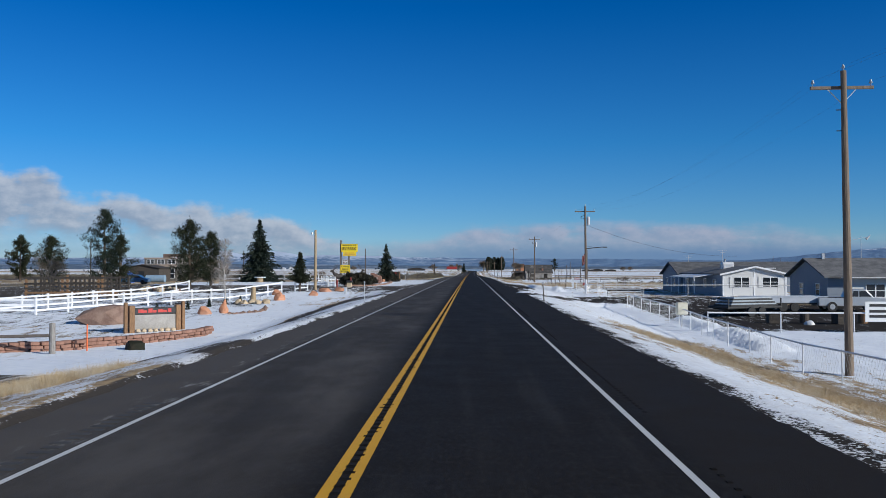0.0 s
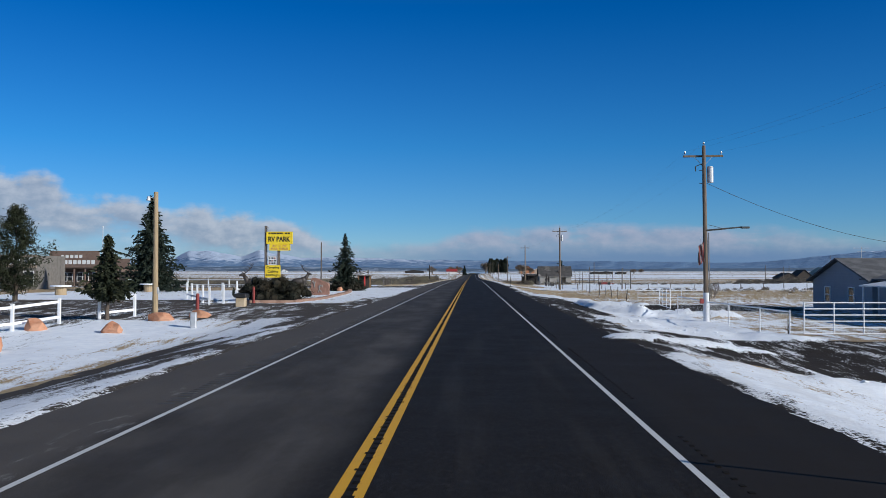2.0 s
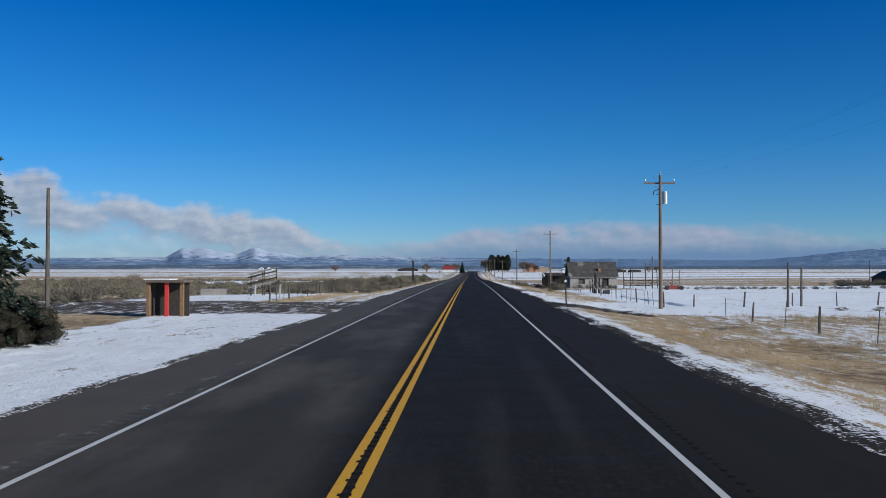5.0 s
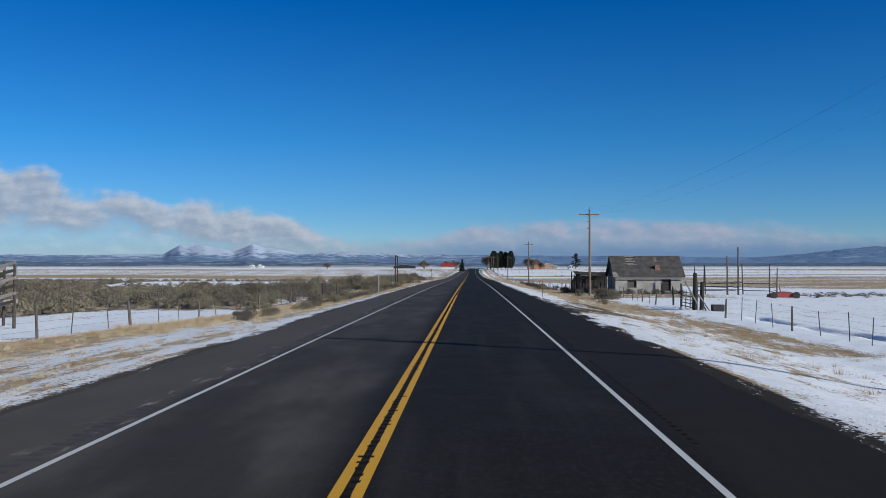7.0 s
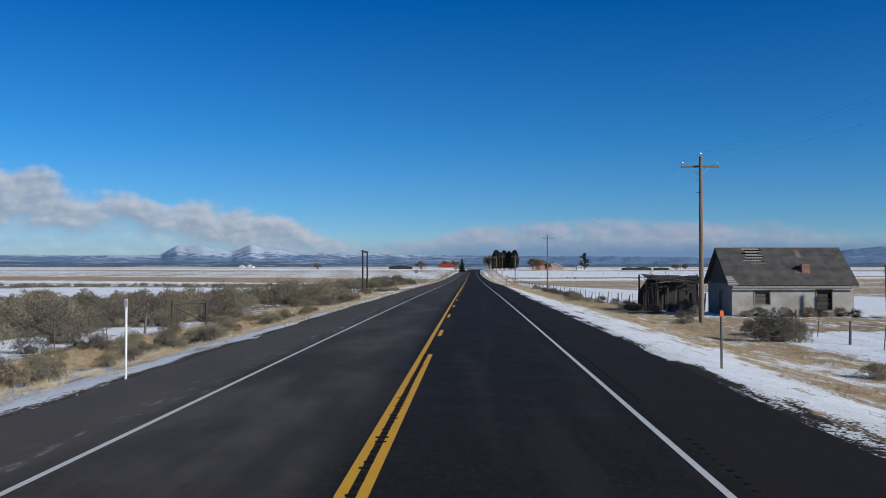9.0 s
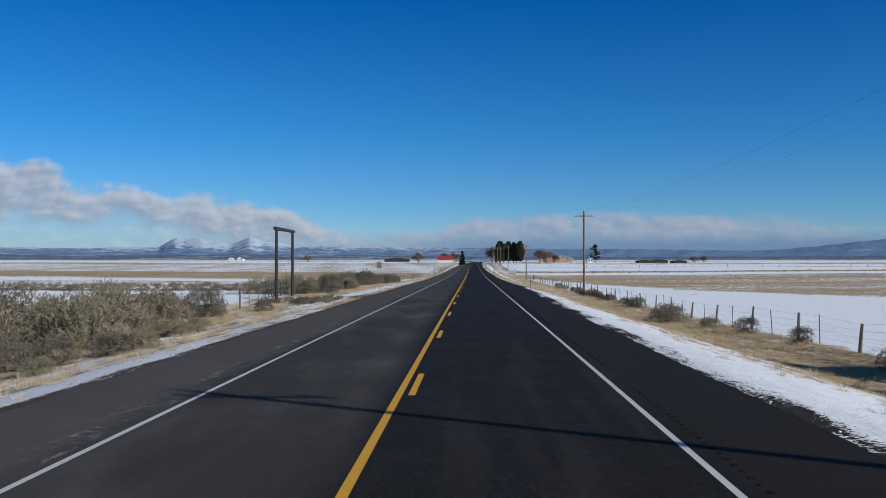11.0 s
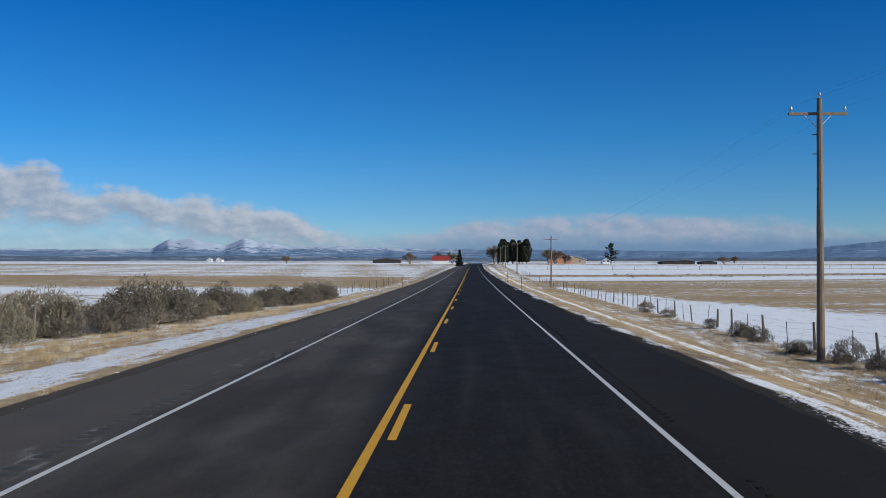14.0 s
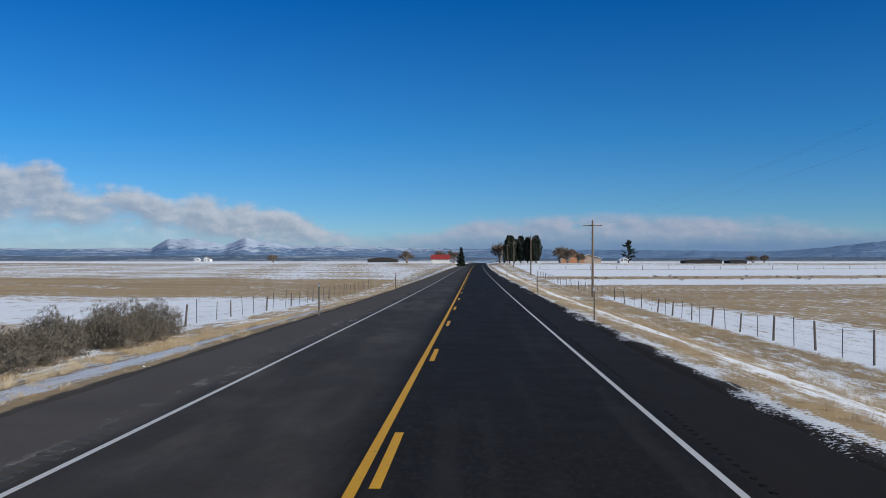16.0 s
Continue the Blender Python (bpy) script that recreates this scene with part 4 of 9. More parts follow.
# ---- plants ----
def quads(centres, axes_u, axes_v):
    """Arrays of small leaf quads as verts and faces."""
    c, u, v = np.asarray(centres), np.asarray(axes_u), np.asarray(axes_v)
    p = np.stack([c - u * 0.5, c + v * 0.35 - u * 0.1, c + u * 0.5, c - v * 0.35 + u * 0.1], 1).reshape(-1, 3)
    f = np.arange(len(p)).reshape(-1, 4)
    return p, f


def unit(a):
    return a / np.maximum(np.linalg.norm(a, axis=1, keepdims=True), 1e-6)


def mesh_of(name, p, f, mat):
    me = bpy.data.meshes.new(name)
    me.from_pydata([tuple(q) for q in p], [], [tuple(int(i) for i in q) for q in f])
    me.materials.append(M[mat])
    return me


def spruce_mesh(h, r, seed, low=0.06, dens=1.0, droop=0.25, size=1.0):
    g = np.random.RandomState(seed)
    cs, us, vs = [], [], []
    levels = int(h * 4.2 * dens)
    for i in range(levels):
        f = low + (1 - low) * (i + g.uniform(0, 0.6)) / levels
        if f > 0.995:
            continue
        rad = r * (1 - f) ** 0.85 * (0.58 + 0.60 * g.rand()) + 0.05
        nb = max(4, int(9 * (1 - f) + 4))
        a0 = g.uniform(0, 6.28)
        for b in range(nb):
            a = a0 + 6.28 * b / nb + g.uniform(-0.25, 0.25)
            rr = rad * g.uniform(0.42, 1.16)
            m = max(3, int(rr * 5.5 * dens))
            for s in range(m):
                q = (s + g.uniform(0.1, 0.9)) / m
                out = rr * (0.12 + 0.88 * q)
                z = f * h - droop * out * q + 0.18 * out * max(0, q - 0.75) * 2
                c = np.array([math.cos(a) * out, math.sin(a) * out, z]) + g.normal(0, 0.05, 3) * (0.6 + 0.4 * r)
                for _ in range(3):
                    d = np.array([math.cos(a), math.sin(a), -0.3]) + g.normal(0, 0.55, 3)
                    side = np.cross(d, g.normal(0, 1, 3))
                    L = size * (0.15 + 0.075 * r) * g.uniform(0.7, 1.4)
                    cs.append(c)
                    us.append(d / np.linalg.norm(d) * L * 1.5)
                    vs.append(side / max(np.linalg.norm(side), 1e-6) * L * 0.75)
    return quads(cs, us, vs)


def conifer(name, x, y, h, r, seed, leaf, label, low=0.06, dens=1.0, kind_of="spruce", size=1.0, droop=0.25):
    ob = empty(name, pose(x, y, gz(x, y) - 0.05, 0, 0, seed * 40), label, "tree")
    bm = bmesh.new()
    for i in range(6):
        beam(bm, (0.03 * math.sin(i * 2 + seed), 0.03 * math.cos(i + seed), h * 0.95 * i / 6), (0.03 * math.sin(i * 2 + 2 + seed), 0.03 * math.cos(i + 1 + seed), h * 0.95 * (i + 1) / 6),
             (0.028 * h) * (1 - i / 6.3), (0.028 * h) * (1 - (i + 1) / 6.3), 8)
    g = np.random.RandomState(seed + 5)
    for i in range(26):
        f = low + 0.85 * (1 - low) * i / 26
        a = g.uniform(0, 6.28)
        rr = r * (1 - f) * 0.8
        beam(bm, (0, 0, f * h), (math.cos(a) * rr, math.sin(a) * rr, f * h - 0.15 * rr), 0.035, 0.01, 4)
    part("trunk", bm, "bark", ob)
    if kind_of == "spruce":
        p, f = spruce_mesh(h, r, seed, low, dens, droop, size)
    else:
        p, f = pine_mesh(h, r, seed, low, dens, size)
    ob2 = new("crown", mesh_of("crown", p, f, leaf))
    ob2.parent = ob
    return ob


def pine_mesh(h, r, seed, low=0.15, dens=1.0, size=1.0):
    """A ragged rounded crown made of tufts on limbs."""
    g = np.random.RandomState(seed)
    cs, us, vs = [], [], []
    limbs = int(56 * dens)
    for i in range(limbs):
        f = low + (1 - low) * (i + g.rand()) / limbs
        shape = math.sin(min(1.0, (f - low) / (1 - low) * 0.78 + 0.22) * math.pi) ** 0.7
        rr = r * shape * g.uniform(0.35, 1.22)
        a = g.uniform(0, 6.28)
        for s in range(5):
            q = 0.3 + 0.7 * (s + g.rand()) / 5
            c0 = np.array([math.cos(a) * rr * q, math.sin(a) * rr * q, f * h + 0.22 * rr * q + g.normal(0, 0.1)])
            for _ in range(26):
                c = c0 + g.normal(0, 0.15, 3) * (0.5 + 0.28 * r)
                d = g.normal(0, 1, 3) + np.array([math.cos(a) * 0.8, math.sin(a) * 0.8, 0.8])
                side = np.cross(d, g.normal(0, 1, 3))
                L = size * (0.17 + 0.03 * r) * g.uniform(0.6, 1.3)
                cs.append(c)
                us.append(d / np.linalg.norm(d) * L * 1.4)
                vs.append(side / max(np.linalg.norm(side), 1e-6) * L * 0.5)
    return quads(cs, us, vs)


def bush_mesh(seed, w, h, n=420, leaf=0.13, upright=0.6, lobes=15, slim=3.6, core=0.5, head=1.0):
    """A lumpy twiggy shrub, w across and h high, on z = 0: leaf sprays on many small rounded heads."""
    g = np.random.RandomState(seed)
    heads = []
    for i in range(lobes):
        a, q = g.uniform(0, 6.28), math.sqrt(g.rand()) * 0.40 * w
        t = 1 - (q / (0.42 * w)) ** 2 * 0.75
        heads.append((math.cos(a) * q, math.sin(a) * q, h * t * g.uniform(0.55, 0.86), head * w * g.uniform(0.11, 0.19), head * h * g.uniform(0.16, 0.26)))
    i = np.arange(n) % lobes
    H = np.array(heads)[i]
    d = g.normal(0, 1, (n, 3))
    d[:, 2] = np.abs(d[:, 2]) - 0.5
    d = unit(d)
    k = g.uniform(0.6, 1.06, (n, 1)) ** 0.6
    c = H[:, :3] + d * k * np.stack([H[:, 3], H[:, 3], H[:, 4]], 1)
    low = g.rand(n) < 0.26                               # skirts and stems below the heads
    c[low, 2] = g.uniform(0.03, 0.6, low.sum()) * H[low, 2]
    c[:, 2] = np.maximum(c[:, 2], 0.02)
    u = unit(d + np.array([0, 0, upright]) + g.normal(0, 0.5, (n, 3)))
    v = unit(np.cross(u, g.normal(0, 1, (n, 3))))
    L = leaf * g.uniform(0.6, 1.6, (n, 1))
    p, f = quads(c, u * L * slim, v * L * 0.58)
    # a dark twiggy heart, and a small dense core in each head
    P, F, m = [p], [f], len(p)
    blobs = ([(hx, hy, hz, rw * core, rh * core) for hx, hy, hz, rw, rh in heads] if core else []) + [(0, 0, h * 0.16, w * 0.2, h * 0.15)]
    for hx, hy, hz, rw, rh in blobs:
        rows = []
        for e in (-1.35, -0.6, 0.1, 0.7, 1.3):
            for k in range(6):
                a, q = k * 1.047 + hx * 9, g.uniform(0.75, 1.2)
                rows.append((hx + rw * q * math.cos(e) * math.cos(a), hy + rw * q * math.cos(e) * math.sin(a), max(0.0, hz + rh * q * math.sin(e))))
        P.append(np.array(rows))
        F.append(np.array([(m + r * 6 + k, m + r * 6 + (k + 1) % 6, m + r * 6 + 6 + (k + 1) % 6, m + r * 6 + 6 + k) for r in range(4) for k in range(6)]))
        m += len(rows)
    return np.concatenate(P), np.concatenate(F)


def bare_tree(x, y, h, r, seed, label, mat="twig", thick=1.0, name="bare_tree", fork=3):
    """A leafless tree: limbs forking into fine twigs."""
    g = np.random.RandomState(seed)
    ob = empty(name, pose(x, y, gz(x, y) - 0.05, 0, 0, 0), label, "tree")
    bm_t, tw_p, tw_f = bmesh.new(), [], []

    def grow(a, d, length, rad, depth):
        b = a + d * length
        if depth > 2:
            side = Vector(g.normal(0, 1, 3)).cross(d).normalized() * rad
            i = len(tw_p)
            tw_p.extend([tuple(a - side), tuple(a + side), tuple(b + side * 0.3), tuple(b - side * 0.3)])
            tw_f.append((i, i + 1, i + 2, i + 3))
        else:
            beam(bm_t, a, b, rad, rad * 0.65, 5)
        if depth >= 5:
            return
        for _ in range(fork if depth < 4 else fork + 1):
            nd = (d + Vector(g.normal(0, 0.42, 3)) * (r / h + 0.35) * 1.25).normalized()
            nd.z = max(nd.z, 0.08)
            grow(a.lerp(b, g.uniform(0.6, 1.0)), nd.normalized(), length * g.uniform(0.62, 0.82), rad * 0.6, depth + 1)

    for i in range(4):
        a = g.uniform(0, 6.28)
        grow(Vector((0.1 * math.cos(a), 0.1 * math.sin(a), 0)), Vector((0.35 * math.cos(a) * r / h * 2, 0.35 * math.sin(a) * r / h * 2, 1)).normalized(), h * 0.30, 0.035 * h ** 0.7 * thick, 0)
    part("trunk", bm_t, "bark_grey", ob)
    o = new("twig_crown", mesh_of("twig_crown", tw_p, tw_f, mat))
    o.parent = ob
    return ob


# ---- building blocks ----
def window(parent, x0, x1, z0, z1, y, face="-y", lights=2, shutters=False, dark=False):
    """A sash window set 2 cm proud on a wall in the plane y (or x for face '-x')."""
    def at(bm, lo, hi):
        if face == "-y":
            box(bm, (lo[0], y + lo[1], lo[2]), (hi[0], y + hi[1], hi[2]))
        else:
            box(bm, (y + lo[1], lo[0], lo[2]), (y + hi[1], hi[0], hi[2]))
    bm = bmesh.new()
    at(bm, (x0, -0.02, z0), (x1, 0.02, z1))
    win = part("window", bm, "glass", parent, "dark glazed window")
    bm = bmesh.new()
    w = 0.07
    for lo, hi in (((x0 - w, z0 - w), (x0, z1 + w)), ((x1, z0 - w), (x1 + w, z1 + w)), ((x0, z1), (x1, z1 + w)), ((x0, z0 - w), (x1, z0))):
        at(bm, (lo[0], -0.06, lo[1]), (hi[0], 0.0, hi[1]))
    for i in range(1, lights):
        xm = x0 + (x1 - x0) * i / lights
        at(bm, (xm - 0.05, -0.05, z0), (xm + 0.05, 0.0, z1))
    at(bm, (x0, -0.04, (z0 + z1) / 2 - 0.025), (x1, 0.0, (z0 + z1) / 2 + 0.025))
    part("frame", bm, "dark_wood" if dark else "vinyl", win, "" if dark else "white window frame")
    if shutters:
        for lo, hi in ((x0 - w - 0.42, x0 - w - 0.02), (x1 + w + 0.02, x1 + w + 0.42)):
            bm = bmesh.new()
            at(bm, (lo, -0.045, z0 - w), (hi, 0.0, z1 + w))
            for i in range(7):
                zz = z0 + (z1 - z0) * (i + 0.3) / 7
                at(bm, (lo + 0.05, -0.06, zz), (hi - 0.05, -0.045, zz + 0.07))
            part("shutter", bm, "siding_white", win, "white louvred shutter")
    return win


def lap_material(name, a, b, pitch):
    """Horizontal lap siding with a shadow relief at each course."""
    k = Mat(name)
    p = k.position()
    sx = k.n.new("ShaderNodeSeparateXYZ")
    k.l.new(p, sx.inputs[0])
    saw = k.math("FRACT", k.math("DIVIDE", sx.outputs[2], pitch))
    n = k.noise(p, 1.5, 4)
    col = k.mix(n, a, b)
    k.bump(k.math("ADD", saw, k.math("MULTIPLY", n, 0.1)), 0.6, 0.03)
    return k.out(col, 0.6, 0, 0.3)


M["lap_white"] = lap_material("lap_white", (0.60, 0.61, 0.61), (0.68, 0.68, 0.67), 0.2)
# blue-grey siding with the shade of road-facing walls painted into it
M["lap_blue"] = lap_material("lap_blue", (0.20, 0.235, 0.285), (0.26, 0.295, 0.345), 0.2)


def roof_slab(parent, along, half, l0, l1, eave, ridge, mat, over=0.35, thick=0.12, cx=0.0, name="roof"):
    """Two pitched slabs; along='y': the ridge runs in y at x=cx."""
    for s in (-1, 1):
        bm = bmesh.new()
        slope = (ridge - eave) / half
        xo = half + over
        zo = eave - slope * over
        outline = [(cx, ridge + thick), (cx + s * xo, zo + thick), (cx + s * xo, zo), (cx, ridge)]
        a, b = l0 - over, l1 + over
        if along == "y":
            prism(bm, outline, a, b)
        else:
            prism(bm, outline, a, b)
            for v in bm.verts:
                v.co = Vector((v.co.y, v.co.x, v.co.z))
            bmesh.ops.reverse_faces(bm, faces=bm.faces[:])
            bmesh.ops.recalc_face_normals(bm, faces=bm.faces[:])
        part(name, bm, mat, parent)


def gable_body(parent, along, half, l0, l1, z0, eave, ridge, mat, cx=0.0):
    bm = bmesh.new()
    prism(bm, [(cx - half, z0), (cx + half, z0), (cx + half, eave), (cx, ridge), (cx - half, eave)], l0, l1)
    if along == "x":
        for v in bm.verts:
            v.co = Vector((v.co.y, v.co.x, v.co.z))
        bmesh.ops.recalc_face_normals(bm, faces=bm.faces[:])
    return part("wall", bm, mat, parent)


# ---- east side: houses and yard ----
def white_house():
    ob = empty("house", Matrix.Identity(4), "white single-storey house with grey shingle roof and shuttered windows", "house")
    # body towards the camera, ridge along y
    gable_body(ob, "y", 3.45, 97.0, 114.8, -0.9, 1.75, 2.5, "lap_white", 31.0)
    roof_slab(ob, "y", 3.45, 97.0, 116.5, 1.75, 2.5, "shingle", 0.35, 0.1, 31.0)
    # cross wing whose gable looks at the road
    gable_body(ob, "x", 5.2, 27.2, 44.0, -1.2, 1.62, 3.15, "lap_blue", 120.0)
    roof_slab(ob, "x", 5.2, 27.2, 44.0, 1.62, 3.15, "shingle", 0.4, 0.12, 120.0)
    # thin sheet that paints shade over the white body's side wall
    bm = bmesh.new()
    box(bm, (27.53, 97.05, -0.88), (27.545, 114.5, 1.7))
    part("side_wall", bm, "lap_blue", ob, "side wall towards the road, blue-grey with painted-in shade")
    for x0 in (28.65, 31.75):
        window(ob, x0 + 0.15, x0 + 1.75, 0.35, 1.35, 96.99, "-y", 2, True)
    for y0 in (99.5, 103.5, 108.5, 111.5):
        window(ob, y0, y0 + 1.0, 0.2, 1.1, 27.52, "-x", 2)
    for y0 in (117.6, 121.8):
        window(ob, y0, y0 + 0.9, 0.0, 1.1, 27.19, "-x", 1)
    # porch along the road side
    bm = bmesh.new()
    prism(bm, [(25.3, 1.30), (27.5, 1.62), (27.5, 1.72), (25.3, 1.38)], 100.5, 112.5)
    part("porch_roof", bm, "white_metal", ob, "white metal porch roof")
    for y0 in (100.8, 104.6, 108.4, 112.2):
        bm = bmesh.new()
        box(bm, (25.4, y0 - 0.05, -1.0), (25.5, y0 + 0.05, 1.33), 0.01)
        part("porch_post", bm, "vinyl", ob, "white porch post")
    bm = bmesh.new()
    box(bm, (25.3, 100.5, -1.1), (27.5, 112.5, -0.75), 0.02)
    part("porch_floor", bm, "grey_wood", ob)
    bm = bmesh.new()
    box(bm, (30.9, 96.96, -0.85), (31.05, 96.99, 2.4))
    part("corner_trim", bm, "vinyl", ob, "white trim board")
    for x0 in (27.56, 34.3):
        bm = bmesh.new()
        box(bm, (x0, 96.95, -0.85), (x0 + 0.14, 97.0, 1.75))
        part("corner_trim", bm, "vinyl", ob, "white trim board")
    for s in (-1, 1):
        bm = bmesh.new()
        beam(bm, (31.0 + s * 3.8, 96.6, 1.66), (31.0, 96.6, 2.52), 0.05, flat=(0.05, 0.18))
        part("barge_board", bm, "vinyl", ob, "white barge board")
    bm = bmesh.new()
    box(bm, (29.6, 104.0, 2.2), (30.9, 105.1, 3.05), 0.05)
    for i in range(5):
        box(bm, (29.7, 103.97, 2.3 + i * 0.13), (30.8, 104.0, 2.37 + i * 0.13))
    part("roof_cooler", bm, "white_metal", ob, "pale box-shaped evaporative cooler")
    bm = bmesh.new()
    box(bm, (32.4, 99.5, 2.32), (34.2, 108, 2.40), 0.02)
    part("snow_patch", bm, "snow", ob, "patch of snow left on the roof")
    for x0, y0, hh in ((33.5, 118, 4.8), (30.5, 124, 4.2)):
        bm = bmesh.new()
        beam(bm, (x0, y0, 2.5), (x0, y0, hh), 0.03, 0.02, 6)
        beam(bm, (x0 - 0.6, y0, hh - 0.1), (x0 + 0.6, y0, hh - 0.1), 0.015, 0.015, 5)
        beam(bm, (x0 - 0.35, y0, hh - 0.35), (x0 + 0.35, y0, hh - 0.35), 0.015, 0.015, 5)
        part("antenna", bm, "grey_metal", ob, "thin roof antenna")
    bm = bmesh.new()
    beam(bm, (33.9, 118.2, 2.7), (33.9, 118.2, 3.5), 0.12, 0.12, 10)
    beam(bm, (33.9, 118.2, 3.5), (33.9, 118.2, 3.6), 0.2, 0.1, 10)
    part("flue", bm, "steel", ob, "metal flue")
    return ob


white_house()


def second_house():
    ob = empty("house", Matrix.Identity(4), "white and shade-painted blue-grey house with a broad grey gable roof", "house")
    # body colour has the road gable's shade painted in; the front sheet is white
    gable_body(ob, "x", 4.6, 32.0, 56.0, -1.4, 1.65, 3.2, "lap_blue", 84.5)
    roof_slab(ob, "x", 4.6, 32.0, 56.0, 1.65, 3.2, "shingle", 0.45, 0.12, 84.5)
    bm = bmesh.new()
    box(bm, (33.5, 79.86, -1.35), (56, 79.885, 1.6))
    part("front_wall", bm, "lap_white", ob, "white front wall")
    for y0 in (81.6, 85.6):
        window(ob, y0, y0 + 0.9, -0.1, 0.9, 31.99, "-x", 1)
    window(ob, 35.4, 37.0, -0.2, 0.9, 79.85, "-y", 2)
    window(ob, 44.0, 45.6, -0.2, 0.9, 79.85, "-y", 2)
    bm = bmesh.new()
    box(bm, (40.0, 79.80, -1.3), (40.95, 79.86, 0.75), 0.01)
    part("door", bm, "black", ob, "dark front door")
    bm = bmesh.new()
    box(bm, (33, 78.9, 1.46), (56, 79.95, 1.53), 0.01)
    part("eave_gutter", bm, "white_metal", ob, "white gutter along the eave")
    bm = bmesh.new()
    beam(bm, (37, 84.5, 3.2), (37, 84.5, 5.4), 0.03, 0.02, 6)
    beam(bm, (36.2, 84.5, 5.0), (37.8, 84.5, 5.35), 0.02, 0.02, 5)
    beam(bm, (37.5, 84.5, 5.1), (37.9, 84.5, 5.5), 0.12, 0.02, 6)
    part("antenna", bm, "grey_metal", ob, "roof antenna")
    bm = bmesh.new()
    box(bm, (33.2, 84.1, 3.2), (33.45, 84.35, 3.75), 0.02)
    part("vent_pipe", bm, "steel", ob)
    return ob


second_house()


def wheel(parent, x, y, z, r=0.38, w=0.24):
    bm = bmesh.new()
    beam(bm, (x - w / 2, y, z), (x + w / 2, y, z), r, r, 18)
    wh = part("wheel", bm, "rubber", parent)
    bm = bmesh.new()
    beam(bm, (x - w / 2 - 0.02, y, z), (x + w / 2 + 0.02, y, z), r * 0.55, r * 0.5, 14)
    part("rim", bm, "steel", wh, "silver wheel rim")


def pickup(x, y, rz):
    """Nose towards -x."""
    z = gz(x, y)
    ob = empty("pickup_truck", pose(x, y, z, 0, 0, rz), "silver pickup truck parked in the yard", "pickup truck")
    bm = bmesh.new()
    prism(bm, [(-2.75, 0.45), (2.75, 0.45), (2.75, 1.12), (0.35, 1.12), (0.1, 1.78), (-0.95, 1.80), (-1.55, 1.20), (-2.7, 1.05)], -0.95, 0.95)
    bmesh.ops.bevel(bm, geom=bm.edges[:], offset=0.06, segments=2, affect="EDGES", profile=0.6)
    part("body", bm, "truck_silver", ob)
    bm = bmesh.new()
    box(bm, (0.55, -0.82, 0.9), (2.65, 0.82, 1.135))
    part("cargo_bed", bm, "black", ob, "dark cargo bed")
    for s in (-1, 1):
        bm = bmesh.new()
        v = [bm.verts.new(p) for p in ((-1.35, s * 0.963, 1.22), (-0.9, s * 0.963, 1.68), (-0.42, s * 0.963, 1.68), (-0.42, s * 0.963, 1.22))]
        bm.faces.new(v if s < 0 else v[::-1])
        part("side_window", bm, "glass", ob, "dark side window")
        bm = bmesh.new()
        v = [bm.verts.new(p) for p in ((-0.35, s * 0.963, 1.22), (-0.35, s * 0.963, 1.68), (0.03, s * 0.963, 1.68), (0.16, s * 0.963, 1.22))]
        bm.faces.new(v[::-1] if s < 0 else v)
        part("side_window", bm, "glass", ob, "dark side window")
        bm = bmesh.new()
        box(bm, (-2.78, s * 0.75 - 0.15, 0.78), (-2.66, s * 0.75 + 0.15, 0.96), 0.02)
        part("headlight", bm, "ceramic", ob, "clear headlight")
    bm = bmesh.new()
    v = [bm.verts.new(p) for p in ((-1.62, -0.8, 1.24), (-1.62, 0.8, 1.24), (-1.03, 0.75, 1.76), (-1.03, -0.75, 1.76))]
    bm.faces.new(v)
    part("windscreen", bm, "glass", ob, "dark windscreen")
    bm = bmesh.new()
    box(bm, (-2.85, -0.9, 0.45), (-2.7, 0.9, 0.68), 0.03)
    part("bumper", bm, "steel", ob, "chrome bumper")
    for wx in (-1.8, 1.7):
        for wy in (-0.86, 0.86):
            bm = bmesh.new()
            beam(bm, (wx, wy - 0.14, 0.4), (wx, wy + 0.14, 0.4), 0.4, 0.4, 18)
            wh = part("wheel", bm, "rubber", ob)
            bm = bmesh.new()
            beam(bm, (wx, wy - 0.155, 0.4), (wx, wy + 0.155, 0.4), 0.22, 0.22, 14)
            part("rim", bm, "steel", wh, "silver wheel rim")
    return ob


pickup(31.0, 73.0, 178)


